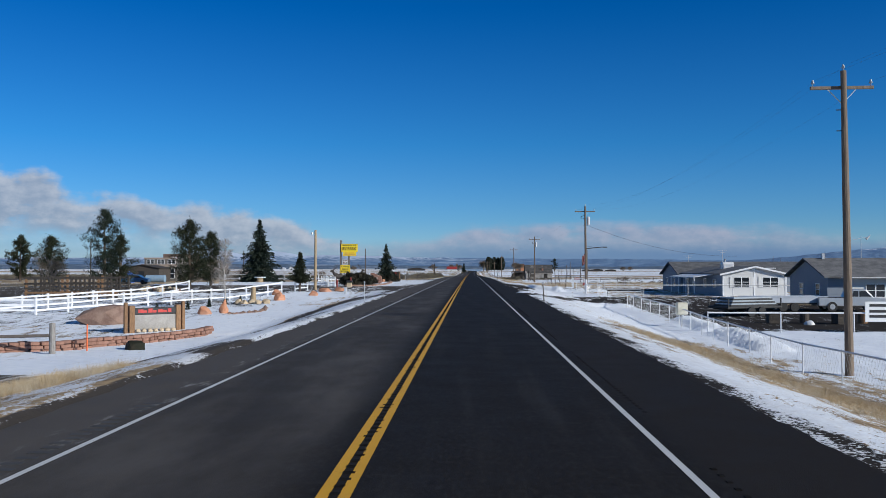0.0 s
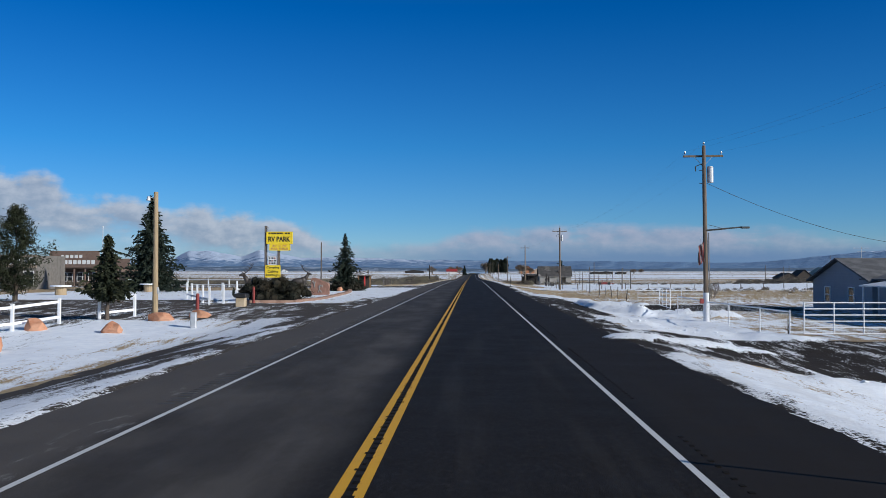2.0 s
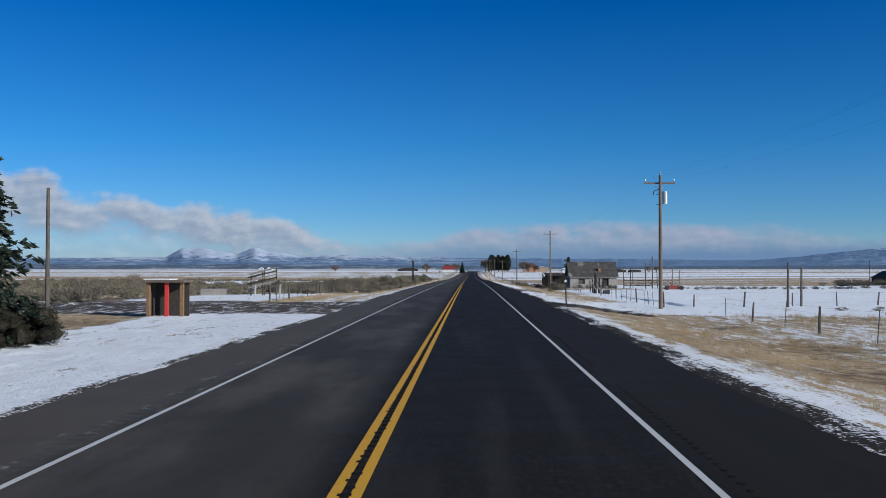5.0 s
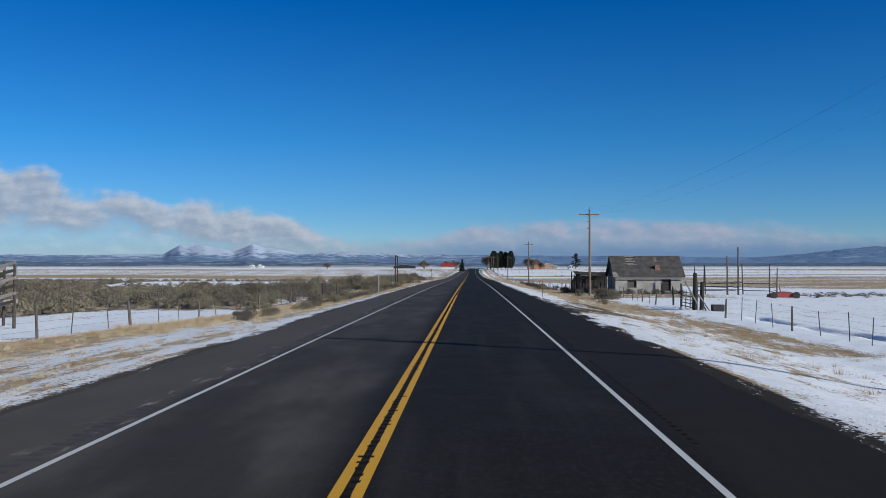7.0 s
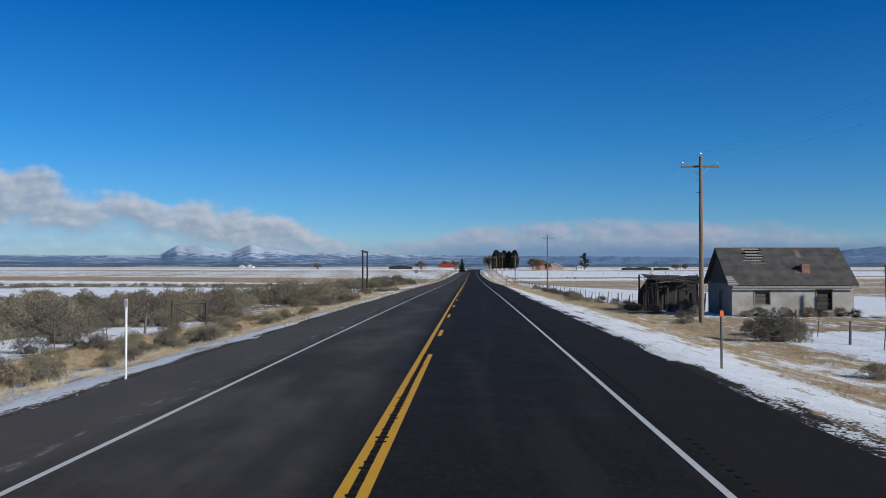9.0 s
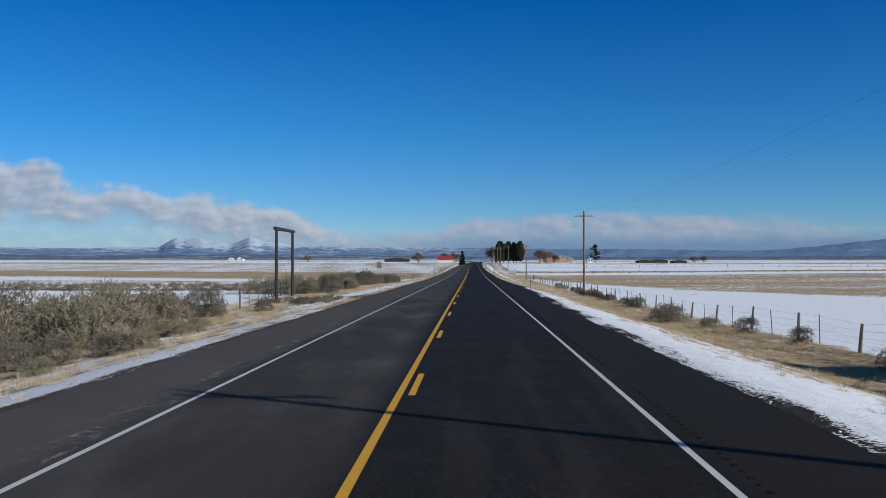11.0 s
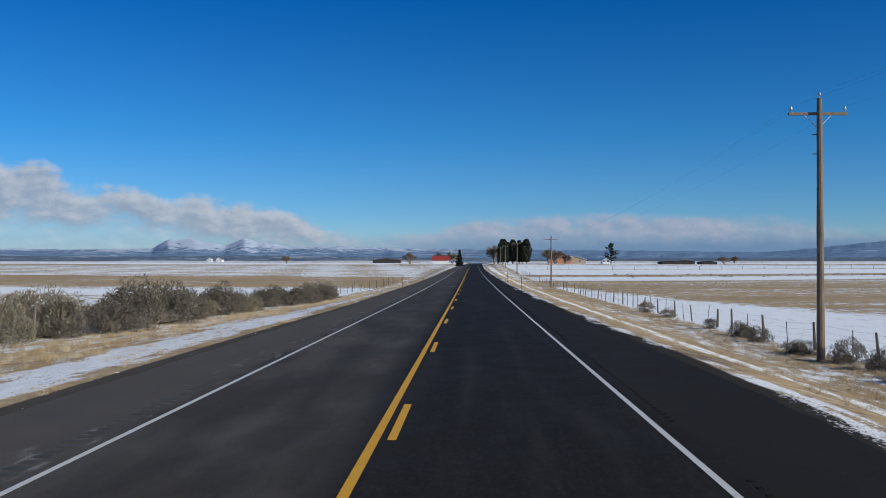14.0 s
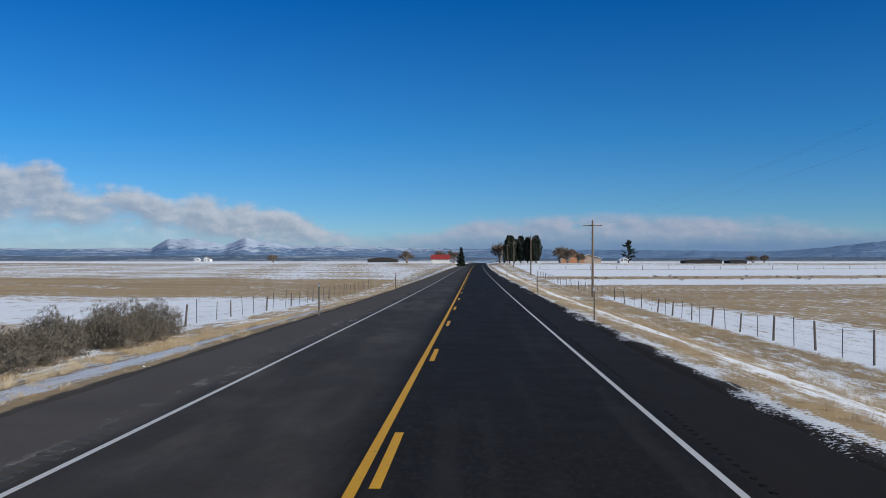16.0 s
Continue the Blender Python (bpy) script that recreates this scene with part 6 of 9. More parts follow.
def fallen_shed(x0, x1, y, top):
    ob = empty("collapsed_shed", Matrix.Identity(4), "collapsed dark plank shed with a fallen roof", "shed")
    z = gz((x0 + x1) / 2, y)
    g = np.random.RandomState(8)
    n = 26
    for i in range(n):
        x = x0 + (x1 - x0) * i / n
        h = (top - z) * (0.9 - 0.35 * abs(math.sin(i * 0.7))) * g.uniform(0.5, 1.0)
        if 9 < i < 18 and i % 2:
            continue
        bm = bmesh.new()
        beam(bm, (x, y + g.normal(0, 0.05), z - 0.1), (x + g.normal(0, 0.12), y + g.normal(0, 0.15), z + h), 0.05, flat=(0.17, 0.03))
        part("plank", bm, "tarred_wood", ob)
    for i in range(22):
        bm = bmesh.new()
        xa = x0 + (x1 - x0) * g.rand()
        a = Vector((xa, y + g.uniform(-0.4, 1.0), z + (top - z) * g.uniform(0.55, 0.9)))
        b = a + Vector((g.normal(0, 1.2), g.uniform(0.5, 2.5), g.uniform(-0.2, 0.55)))
        beam(bm, a, b, 0.04, flat=(g.uniform(0.1, 0.22), 0.03))
        part("fallen_board", bm, "tarred_wood" if i % 2 else "tarred_wood", ob)
    for xx in (x0, x1, (x0 + x1) / 2):
        bm = bmesh.new()
        beam(bm, (xx, y + 3, z - 0.1), (xx, y + 3, top), 0.09, 0.08)
        part("corner_post", bm, "tarred_wood", ob)
    bm = bmesh.new()
    prism(bm, [(x0 - 0.2, z), (x0 - 0.1, z + 1.6), (x0 + 1.0, top), (x0 + 2.2, top - 0.25), (x0 + 3.6, top - 0.1), (x1, top - 0.5), (x1 + 0.1, z)], y + 2.9, y + 3.0)
    part("back_wall", bm, "tarred_wood", ob)
    for i in range(9):
        bm = bmesh.new()
        xa = x0 - 0.15 + 0.14 * i
        beam(bm, (xa, y - 0.06, z - 0.1), (xa + 0.05 * g.normal(), y, z + 1.45 + 0.16 * i * (1 if i < 6 else 0.9)), 0.05, flat=(0.15, 0.03))
        part("gable_plank", bm, "tarred_wood", ob)
    for i in range(26):
        bm = bmesh.new()
        xa = x0 + 0.4 + (x1 - x0 - 0.4) * g.rand()
        a = Vector((xa, y + g.uniform(-0.3, 2.4), top - g.uniform(0.15, 0.7)))
        beam(bm, a, a + Vector((g.normal(0, 0.9), g.normal(0, 0.7), g.normal(0, 0.22))), 0.04, flat=(g.uniform(0.08, 0.2), 0.03))
        part("fallen_board", bm, ("tarred_wood", "dark_wood", "grey_wood")[i % 7 % 3], ob)
    for i in range(3):
        bm = bmesh.new()
        a = x0 + 0.2 + i * 1.6
        vs = [bm.verts.new(p) for p in ((a, y - 0.2, top - 0.35 - 0.2 * i), (a + 1.7, y, top - 0.5 - 0.1 * i), (a + 1.6, y + 2.6, top - 0.05), (a - 0.1, y + 2.5, top + 0.05 - 0.1 * i))]
        f = bm.faces.new(vs)
        r = bmesh.ops.extrude_face_region(bm, geom=[f])
        for v in r["geom"]:
            if isinstance(v, bmesh.types.BMVert):
                v.co.z -= 0.06
        bmesh.ops.recalc_face_normals(bm, faces=bm.faces[:])
        part("roof_sheet", bm, "tarred_wood", ob, "sagging sheet of roof boards")
    return ob


fallen_shed(14.9, 20.0, 312.2, 1.95)


def tall_posts():
    ob = empty("corral", Matrix.Identity(4), "old corral of tall weathered poles and dark rails", "corral")
    spots = [(33.5, 296.3, 5.0, 0.12), (32.5, 297.5, 3.9, 0.13), (28.6, 298.0, 2.7, 0.1), (29.9, 299.0, 2.8, 0.09), (31.2, 303, 2.6, 0.08), (35.2, 300, 2.9, 0.09), (36.6, 294.0, 2.9, 0.1), (38.5, 297.0, 2.4, 0.1)]
    for x, y, t, r in spots:
        bm = bmesh.new()
        beam(bm, (x, y, gz(x, y) - 0.2), (x + 0.12 * math.sin(x * 3), y, t), r, r * 0.75, 8)
        part("post", bm, "post_wood", ob)
    for a, b in zip(spots, spots[1:]):
        for zz in (-0.5, -0.05, 0.4):
            bm = bmesh.new()
            beam(bm, (a[0], a[1], zz), (b[0], b[1], zz + 0.1), 0.05, 0.045, 6)
            part("rail", bm, "dark_wood", ob)
    return ob


tall_posts()


def broken_brace():
    ob = empty("fence_brace", Matrix.Identity(4), "thick broken timber posts and a ladder-like panel bracing a wire fence", "fence post")
    for p, q, r in (((16.6, 250.7, -1.1), (16.68, 250.8, 1.92), 0.2), ((17.15, 250.9, -1.1), (17.2, 250.9, 1.27), 0.15), ((17.2, 257.4, -1.2), (17.2, 257.4, 1.0), 0.09), ((17.3, 260.6, -1.2), (17.25, 260.6, 0.7), 0.08)):
        bm = bmesh.new()
        m = Vector(p).lerp(Vector(q), 0.55) + Vector((0.04, 0.03, 0))
        tube_r = [(p, r * 1.05), (m, r), (q, r * 0.72)]
        for (u, ru), (v, rv) in zip(tube_r, tube_r[1:]):
            beam(bm, u, v, ru, rv, 9)
        part("post", bm, "tarred_wood", ob)
    for p, q, w in (((15.8, 250.2, 1.3), (16.7, 250.3, -0.35), 0.2), ((16.75, 250.4, 0.4), (17.6, 249.8, -1.0), 0.16), ((16.9, 250.3, 0.1), (17.3, 250.0, -0.95), 0.12)):
        bm = bmesh.new()
        beam(bm, p, q, 0.05, flat=(w, 0.06))
        part("plank", bm, "grey_wood", ob)
    for i in range(5):
        bm = bmesh.new()
        beam(bm, (17.2, 257.3, -0.75 + 0.27 * i), (16.75, 251.2, -0.7 + 0.27 * i), 0.04, flat=(0.12, 0.05))
        part("rail", bm, "dark_wood" if i != 2 else "grey_wood", ob)
    for f in (0.3, 0.65):
        bm = bmesh.new()
        x, y = 17.2 - 0.45 * f, 257.3 - 6.1 * f
        beam(bm, (x, y, -1.0), (x - 0.03, y - 0.5, 0.5), 0.04, flat=(0.09, 0.04))
        part("upright", bm, "grey_wood", ob)
    return ob


broken_brace()


def machine(x, y):
    """A rusty red implement lying in the field."""
    z = gz(x, y)
    ob = empty("farm_implement", pose(x, y, z), "rusty red farm implement lying in the snow", "farm machine")
    bm = bmesh.new()
    prism(bm, [(-1.6, 0.1), (1.7, 0.1), (1.5, 0.5), (0.4, 0.75), (-0.3, 0.7), (-1.5, 0.45)], -0.6, 0.6)
    bmesh.ops.bevel(bm, geom=bm.edges[:], offset=0.05, segments=1, affect="EDGES")
    part("body", bm, "dark_red", ob)
    for s in (-1, 1):
        bm = bmesh.new()
        beam(bm, (s * 1.2, -0.8, 0.35), (s * 1.2, -0.62, 0.35), 0.38, 0.38, 14)
        part("wheel", bm, "rubber", ob)
    bm = bmesh.new()
    beam(bm, (-0.2, 0, 0.6), (-0.4, 0, 1.25), 0.06)
    beam(bm, (1.2, 0, 0.4), (2.6, 0, 0.3), 0.06)
    part("lever", bm, "dark_red", ob)
    return ob


machine(34.0, 282.0)


def trough(x, y):
    ob = empty("water_trough", pose(x, y, gz(x, y)), "dark metal box on the snow beside the fence", "trough")
    bm = bmesh.new()
    box(bm, (-0.42, -0.3, 0.02), (0.42, 0.3, 0.5), 0.03)
    part("tank", bm, "black", ob)
    for sx in (-0.45, 0.45):
        bm = bmesh.new()
        box(bm, (sx * 0.7 - 0.04, -0.05, -0.1), (sx * 0.7 + 0.04, 0.05, 0.03))
        part("leg", bm, "post_wood", ob)


trough(17.8, 248.9)


def shed(x, y, w, d, eave, ridge, label, mat="dark_wood", roof="dark_wood", rz=0):
    z = gz(x, y)
    ob = empty("shed", pose(x, y, z, 0, 0, rz), label, "shed")
    gable_body(ob, "y", w / 2, 0, d, -0.2, eave, ridge, mat)
    roof_slab(ob, "y", w / 2, 0, d, eave, ridge, roof, 0.25, 0.08)
    # black panel on the closed wall, painted as a dark doorway
    bm = bmesh.new()
    box(bm, (-0.5, -0.04, 0), (0.5, 0.0, min(1.9, eave - 0.2)), 0.01)
    part("door", bm, "black", ob, "black panel painted as a dark doorway")
    return ob


shed(110.5, 365, 6, 8, 1.8, 3.4, "dark old plank shed with a gable roof")
shed(117.0, 368, 5.2, 8, 2.2, 4.4, "dark old plank shed with a gable roof")
shed(127, 372, 9, 10, 2.6, 5.2, "weathered tan plank barn with a sagging roof", "grey_wood", "straw_pale")
for x, y, h in ((25.6, 205, 3.6), (27.4, 207, 3.2), (99, 355, 6.0), (105, 355, 5.4), (107.6, 357, 5.6), (119.4, 352, 9.0), (122.4, 352, 8.0), (142, 358, 11.0)):
    bm = bmesh.new()
    beam(bm, (0, 0, -0.2), (0.05, 0, h), 0.11, 0.08, 7)
    ob = part("tall_post", bm, "post_wood")
    ob.matrix_basis = pose(x, y, gz(x, y))
    tagged(ob, "tall weathered timber post standing in brush", "post", "tall corral posts")
for x, y, w, h, seed in ((119, 900, 9, 2.0, 1), (130, 905, 11, 2.3, 2), (143, 900, 9, 1.9, 3)):
    shed(x, y, w, 12, h * 0.7, h, "long low dark farm shed far across the field", "tarred_wood", "tarred_wood")
shed(-62, 1010, 20, 12, 2.2, 3.4, "long dark hay shed far across the field", "tarred_wood", "shingle")


# ---- the ranch gate and road sign on the west ----
def ranch_arch():
    ob = empty("ranch_gate_arch", Matrix.Identity(4), "tall dark log gateway over a ranch drive", "gateway")
    legs = [(-14.15, 351.2), (-14.3, 357.6)]
    for x, y in legs:
        bm = bmesh.new()
        z = gz(x, y)
        beam(bm, (x, y, z - 0.2), (x, y, z + 2.6), 0.125, 0.115, 12)
        beam(bm, (x, y, z + 2.6), (x, y, 4.85), 0.115, 0.105, 12)
        part("leg", bm, "tarred_wood", ob)
    bm = bmesh.new()
    a, b = Vector((*legs[0], 4.95)), Vector((*legs[1], 4.95))
    d = (b - a).normalized() * 0.55
    beam(bm, a - d, b + d, 0.14, 0.12, 12)
    part("lintel", bm, "tarred_wood", ob)
    return ob


ranch_arch()
bar_gate(-15.0, 351.4, 3.0, 1.05, 90, "t_post", "dark tube gate beneath the ranch gateway, closed", 4, 3)
bar_gate(-15.0, 354.5, 3.0, 1.05, 90, "t_post", "dark tube gate beneath the ranch gateway, closed", 4, 3)


def sign_back(x, y, h):
    ob = empty("road_sign", pose(x, y, gz(x, y) - 0.05), "back of a grey metal road sign on a steel post", "road sign")
    bm = bmesh.new()
    box(bm, (-0.025, -0.02, -0.2), (0.025, 0.02, h), 0.005)
    part("post", bm, "siding_grey", ob)
    bm = bmesh.new()
    box(bm, (-0.2, -0.045, h - 0.46), (0.2, -0.033, h), 0.004)
    part("panel", bm, "siding_grey", ob, "bare grey metal panel")
    return ob


sign_back(-7.75, 360.8, 2.62)


def cattle_chute():
    """A loading ramp for cattle: sloping rails on tall posts, open between."""
    ob = empty("loading_chute", Matrix.Identity(4), "grey timber cattle loading chute with sloping rails", "loading chute")
    for x, y, h in ((-21.0, 222.1, 2.45), (-19.6, 222.1, 2.75), (-22.8, 224.6, 2.1), (-21.4, 224.6, 2.9), (-22.2, 222.2, 1.9)):
        bm = bmesh.new()
        z = gz(x, y)
        beam(bm, (x, y, z - 0.2), (x + 0.02, y, z + h), 0.075, 0.065, 8)
        part("post", bm, "dark_wood", ob)
    for y, x0, x1 in ((222.02, -22.4, -19.5), (224.52, -23.2, -21.3)):
        for i in range(6):
            bm = bmesh.new()
            z = -0.15 + 0.33 * i
            beam(bm, (x0 + 0.1 * (i % 2), y, z + 0.25), (x1, y, z + 0.25 + 0.26 * (x1 - x0)), 0.04, flat=(0.035, 0.13))
            part("rail", bm, "grey_wood" if i % 2 else "dark_wood", ob)
    for i in range(8):
        bm = bmesh.new()
        x = -22.7 + 0.34 * i
        beam(bm, (x, 222.1, 0.05 + 0.1 * i), (x - 0.4, 224.5, 0.05 + 0.1 * i), 0.04, flat=(0.05, 0.2))
        part("ramp_plank", bm, "grey_wood", ob)
    return ob


cattle_chute()
crate(-26.5, 224, 2.6, 1.4, 0.7, "grey_wood", "pale derelict cart body among the sagebrush", "derelict_cart", 10)
for x, y, h in ((-18.4, 208.3, 1.15), (-14.6, 200.6, 1.25)):
    bm = bmesh.new()
    box(bm, (-0.06, -0.05, -0.1), (0.06, 0.05, h), 0.01)
    ob = part("white_post", bm, "grey_metal")
    ob.matrix_basis = pose(x, y, gz(x, y), 0, 3, 0)
    tagged(ob, "pale weathered post beside the fence", "post")

# brace panel in the west fence
ob = empty("braced_fence", Matrix.Identity(4), "dark braced timber panel in the wire fence", "fence")
for a, b, r in (((-17.0, 286.0, -1.1), (-17.0, 286.0, 0.55), 0.07), ((-15.8, 288.5, -1.1), (-15.8, 288.5, 0.5), 0.07), ((-17.0, 286.0, 0.35), (-15.8, 288.5, 0.4), 0.05), ((-17.0, 286.0, 0.3), (-15.8, 288.5, -0.8), 0.04)):
    bm = bmesh.new()
    beam(bm, a, b, r, r * 0.9, 8)
    part("timber", bm, "dark_wood", ob)


# ---- far farm ----
def farmhouse(x, y, w, d, eave, ridge, wall, roof, label, rz=0):
    z = gz(x, y)
    ob = empty("farmhouse", pose(x, y, z, 0, 0, rz), label, "house")
    gable_body(ob, "y", w / 2, 0, d, -0.3, eave, ridge, wall)
    roof_slab(ob, "y", w / 2, 0, d, eave, ridge, roof, 0.6, 0.15)
    for s in (-1, 1):
        window(ob, s * w / 4 - 0.6, s * w / 4 + 0.6, 1.0, 2.2, -0.02, "-y", 2)
    return ob


M["brick_far"] = plain("brick_far", (0.34, 0.15, 0.08), (0.46, 0.22, 0.12), 1.0, 0.9, 0.2)
farmhouse(54, 905, 13, 12, 2.8, 7.6, "brick_far", "shingle_brown", "red brick farmhouse with a steep brown gable roof")
farmhouse(64, 915, 14, 9, 2.6, 4.6, "siding_tan", "snow", "low tan farm building with snow on its roof")
farmhouse(82, 905, 4, 9, 2.2, 3.2, "lap_white", "snow", "white trailer standing in the snow")
farmhouse(-14.0, 905, 9, 9.5, 2.4, 4.6, "lap_white", "red_roof", "white farm building with a bright red roof", 90)
farmhouse(-255, 1250, 6, 8, 3, 5, "lap_white", "shingle", "distant white farmhouse on the plain")
farmhouse(-268, 1260, 5, 5, 2.4, 3.6, "lap_white", "snow", "distant white farm building on the plain")

# ---- trees ----
SPR, PIN = "dark green spruce with drooping boughs", "dark green bushy pine tree"
conifer("spruce_tree", -37.4, 156.4, 11.0, 4.5, 11, "spruce_leaf", "tall dark blue-green spruce standing in snow", 0.05, 1.35, size=0.6)
conifer("spruce_tree", -15.1, 159.6, 6.75, 2.4, 12, "spruce_leaf", "slender dark spruce ringed by low junipers", 0.03, 1.5, size=0.62)
conifer("pine_tree", -19.3, 100.4, 4.5, 1.75, 13, "pine_leaf", "young dark pine with a bare lower trunk", 0.24, 1.6, "spruce", 0.75, -0.1)
conifer("pine_tree", -37.2, 116.5, 8.6, 2.9, 14, "pine_leaf", "large dark pine with a ragged crown", 0.07, 2.0, "pine", 0.8)
conifer("pine_tree", -36.4, 123.5, 7.4, 2.6, 15, "pine_leaf", "dark rounded pine with a pale trunk", 0.1, 1.8, "pine", 0.8)
conifer("pine_tree", -46.4, 111.0, 9.8, 2.8, 16, "spruce_leaf", "tall dark pine behind the wooden pen", 0.08, 1.5, "pine", 0.8)
conifer("pine_tree", -45.0, 112.5, 6.6, 2.2, 17, "pine_leaf", "dark bushy pine behind the wooden pen", 0.1, 1.4, "pine", 0.75)
conifer("pine_tree", -61.0, 127.0, 6.9, 2.8, 18, "pine_leaf", "dark broad pine among bare shrubs", 0.1, 1.4, "pine", 0.8)
conifer("pine_tree", -79.5, 154.0, 8.0, 2.5, 19, "pine_leaf", "dark narrow pine at the edge of the park", 0.1, 1.0, "pine", 1.2)
conifer("spruce_tree", -5.8, 806, 8.2, 2.7, 20, "spruce_leaf", "far dark spruce beside the red-roofed farm", 0.03, 0.55, size=2.2)
conifer("spruce_tree", 87.3, 920, 12.6, 4.0, 21, "spruce_leaf", "lone dark spruce in the snowfield", 0.14, 0.9, "pine", 1.6)
for i, (x, y, h, r) in enumerate(((17.8, 862, 13.9, 3.0), (23.6, 866, 13.8, 2.3), (27.1, 866, 13.2, 2.0), (31.0, 862, 13.9, 2.7), (21.0, 880, 12.6, 2.4), (29.6, 880, 12.4, 2.4))):
    ob = empty("poplar_tree", pose(x, y, gz(x, y)), "dark dense columnar tree in the farm windbreak", "tree", "windbreak trees")
    bm = bmesh.new()
    beam(bm, (0, 0, -0.2), (0, 0, h * 0.8), 0.35, 0.1, 8)
    part("trunk", bm, "bark", ob)
    g = np.random.RandomState(40 + i)
    n = 2600
    f = g.uniform(0.10, 1.0, n)
    a = g.uniform(0, 6.28, n)
    lump = 1 + 0.16 * np.sin(3 * a + 9 * f + i) + 0.10 * np.sin(5 * a - 17 * f + 2 * i)
    rr = r * np.sqrt(np.clip(1 - ((f - 0.52) / 0.50) ** 2, 0.004, 1)) * lump * g.uniform(0.55, 1.04, n)
    c = np.stack([np.cos(a) * rr, np.sin(a) * rr, f * h], 1)
    u = unit(np.stack([np.cos(a), np.sin(a), np.full(n, 1.6)], 1) + g.normal(0, 0.5, (n, 3))) * g.uniform(0.5, 1.2, (n, 1))
    v = unit(np.cross(u, g.normal(0, 1, (n, 3)))) * 0.6
    p, q = quads(c, u, v)
    o = new("crown", mesh_of("crown", p, q, "poplar_leaf"))
    o.parent = ob
for i, (x, y, h, r) in enumerate(((13.5, 878, 12.5, 5), (16, 890, 11.5, 5), (45, 880, 11, 5), (50, 890, 10, 5), (47.5, 868, 9, 4), (55, 884, 7, 4), (-20, 915, 9, 6), (-12, 930, 9, 5), (-38, 915, 9, 6), (-129, 980, 8, 7), (160, 930, 6.5, 5), (168, 935, 6.5, 5))):
    bare_tree(x, y, h, r, 60 + i, "bare brown tree with a haze of twigs beside the farm", thick=2.4, fork=4)


def birch(x, y, h, label):
    """A slim straight trunk with fine ascending twigs all the way up."""
    g = np.random.RandomState(80)
    ob = empty("bare_tree", pose(x, y, gz(x, y) - 0.05), label, "tree")
    axis = [Vector((0.05 * math.sin(i * 1.1), 0.04 * math.cos(i * 0.9), h * i / 8)) for i in range(9)]
    bm = bmesh.new()
    for i in range(8):
        beam(bm, axis[i], axis[i + 1], 0.075 * (1 - i / 9), 0.075 * (1 - (i + 1) / 9), 8)
    P, F = [], []

    def twig(a, b, r):
        side = (b - a).cross(Vector(g.normal(0, 1, 3))).normalized() * r
        k = len(P)
        P.extend([tuple(a - side), tuple(a + side), tuple(b + side * 0.3), tuple(b - side * 0.3)])
        F.append((k, k + 1, k + 2, k + 3))

    for i in range(120):
        f = 0.22 + 0.76 * (i + g.rand()) / 120
        k = min(7, int(f * 8))
        a = axis[k].lerp(axis[k + 1], f * 8 - k)
        w = g.uniform(0, 6.28)
        length = h * (0.10 + 0.22 * (1 - f)) * g.uniform(0.6, 1.15)
        d = Vector((math.cos(w), math.sin(w), g.uniform(0.5, 1.3))).normalized()
        b = a + d * length
        beam(bm, a, b, 0.012, 0.004, 4)
        for j in range(9):
            p = a.lerp(b, g.uniform(0.25, 1.0))
            e = p + (d + Vector(g.normal(0, 0.6, 3))).normalized() * length * g.uniform(0.25, 0.6)
            twig(p, e, 0.006)
            for q in range(3):
                t = p.lerp(e, g.uniform(0.3, 1.0))
                twig(t, t + Vector(g.normal(0, 0.16, 3)) + Vector((0, 0, 0.08)), 0.004)
    part("trunk", bm, "bark_pale", ob)
    o = new("twig_crown", mesh_of("twig_crown", P, F, "twig_pale"))
    o.parent = ob
    return ob


birch(-20.3, 73.0, 5.5, "young bare birch with a pale trunk and fine grey twigs")
bare_tree(-86, 180, 9, 5, 81, "bare grey tree behind the park buildings", "twig", 1.0)
bare_tree(-68, 118, 5.5, 3.5, 82, "bare brown shrubby tree among pines", "twig", 1.0)
bare_tree(-56, 116, 5.5, 3.5, 83, "bare brown shrubby tree among pines", "twig", 1.0)
bare_tree(-52, 200, 4, 3, 84, "bare brown thicket behind the white fence", "twig", 1.0)
bare_tree(-60, 230, 4, 4, 85, "bare brown thicket at the field edge", "twig", 1.0)
bare_tree(-40, 235, 4, 4, 86, "bare brown thicket at the field edge", "twig", 1.0)
bare_tree(26.5, 152, 2.6, 2.2, 87, "small bare shrub in dry grass", "twig", 0.8)


# ---- west side: the park ----
def lettering(text, x, z, y, height, width, mat, parent, bold=0.0):
    """Raised letters on a board that looks towards -y."""
    cu = bpy.data.curves.new("lettering", "FONT")
    cu.body, cu.align_x, cu.align_y, cu.extrude, cu.offset, cu.resolution_u = text, "CENTER", "CENTER", 0.01, bold, 3
    tmp = bpy.data.objects.new("lettering", cu)
    scene.collection.objects.link(tmp)
    me = bpy.data.meshes.new_from_object(tmp.evaluated_get(bpy.context.evaluated_depsgraph_get()))
    bpy.data.objects.remove(tmp)
    co = np.array([v.co[:] for v in me.vertices])
    lo, hi = co.min(0), co.max(0)
    c = (lo + hi) / 2
    for v in me.vertices:
        v.co = Vector(((v.co.x - c[0]) * width / (hi[0] - lo[0]), (v.co.y - c[1]) * height / (hi[1] - lo[1]), v.co.z))
    me.materials.clear()
    me.materials.append(M[mat])
    ob = new("lettering", me)
    ob.parent = parent
    ob.matrix_basis = pose(x, y, z, 90, 0, 0)
    ob["label"] = "painted letters"
    return ob


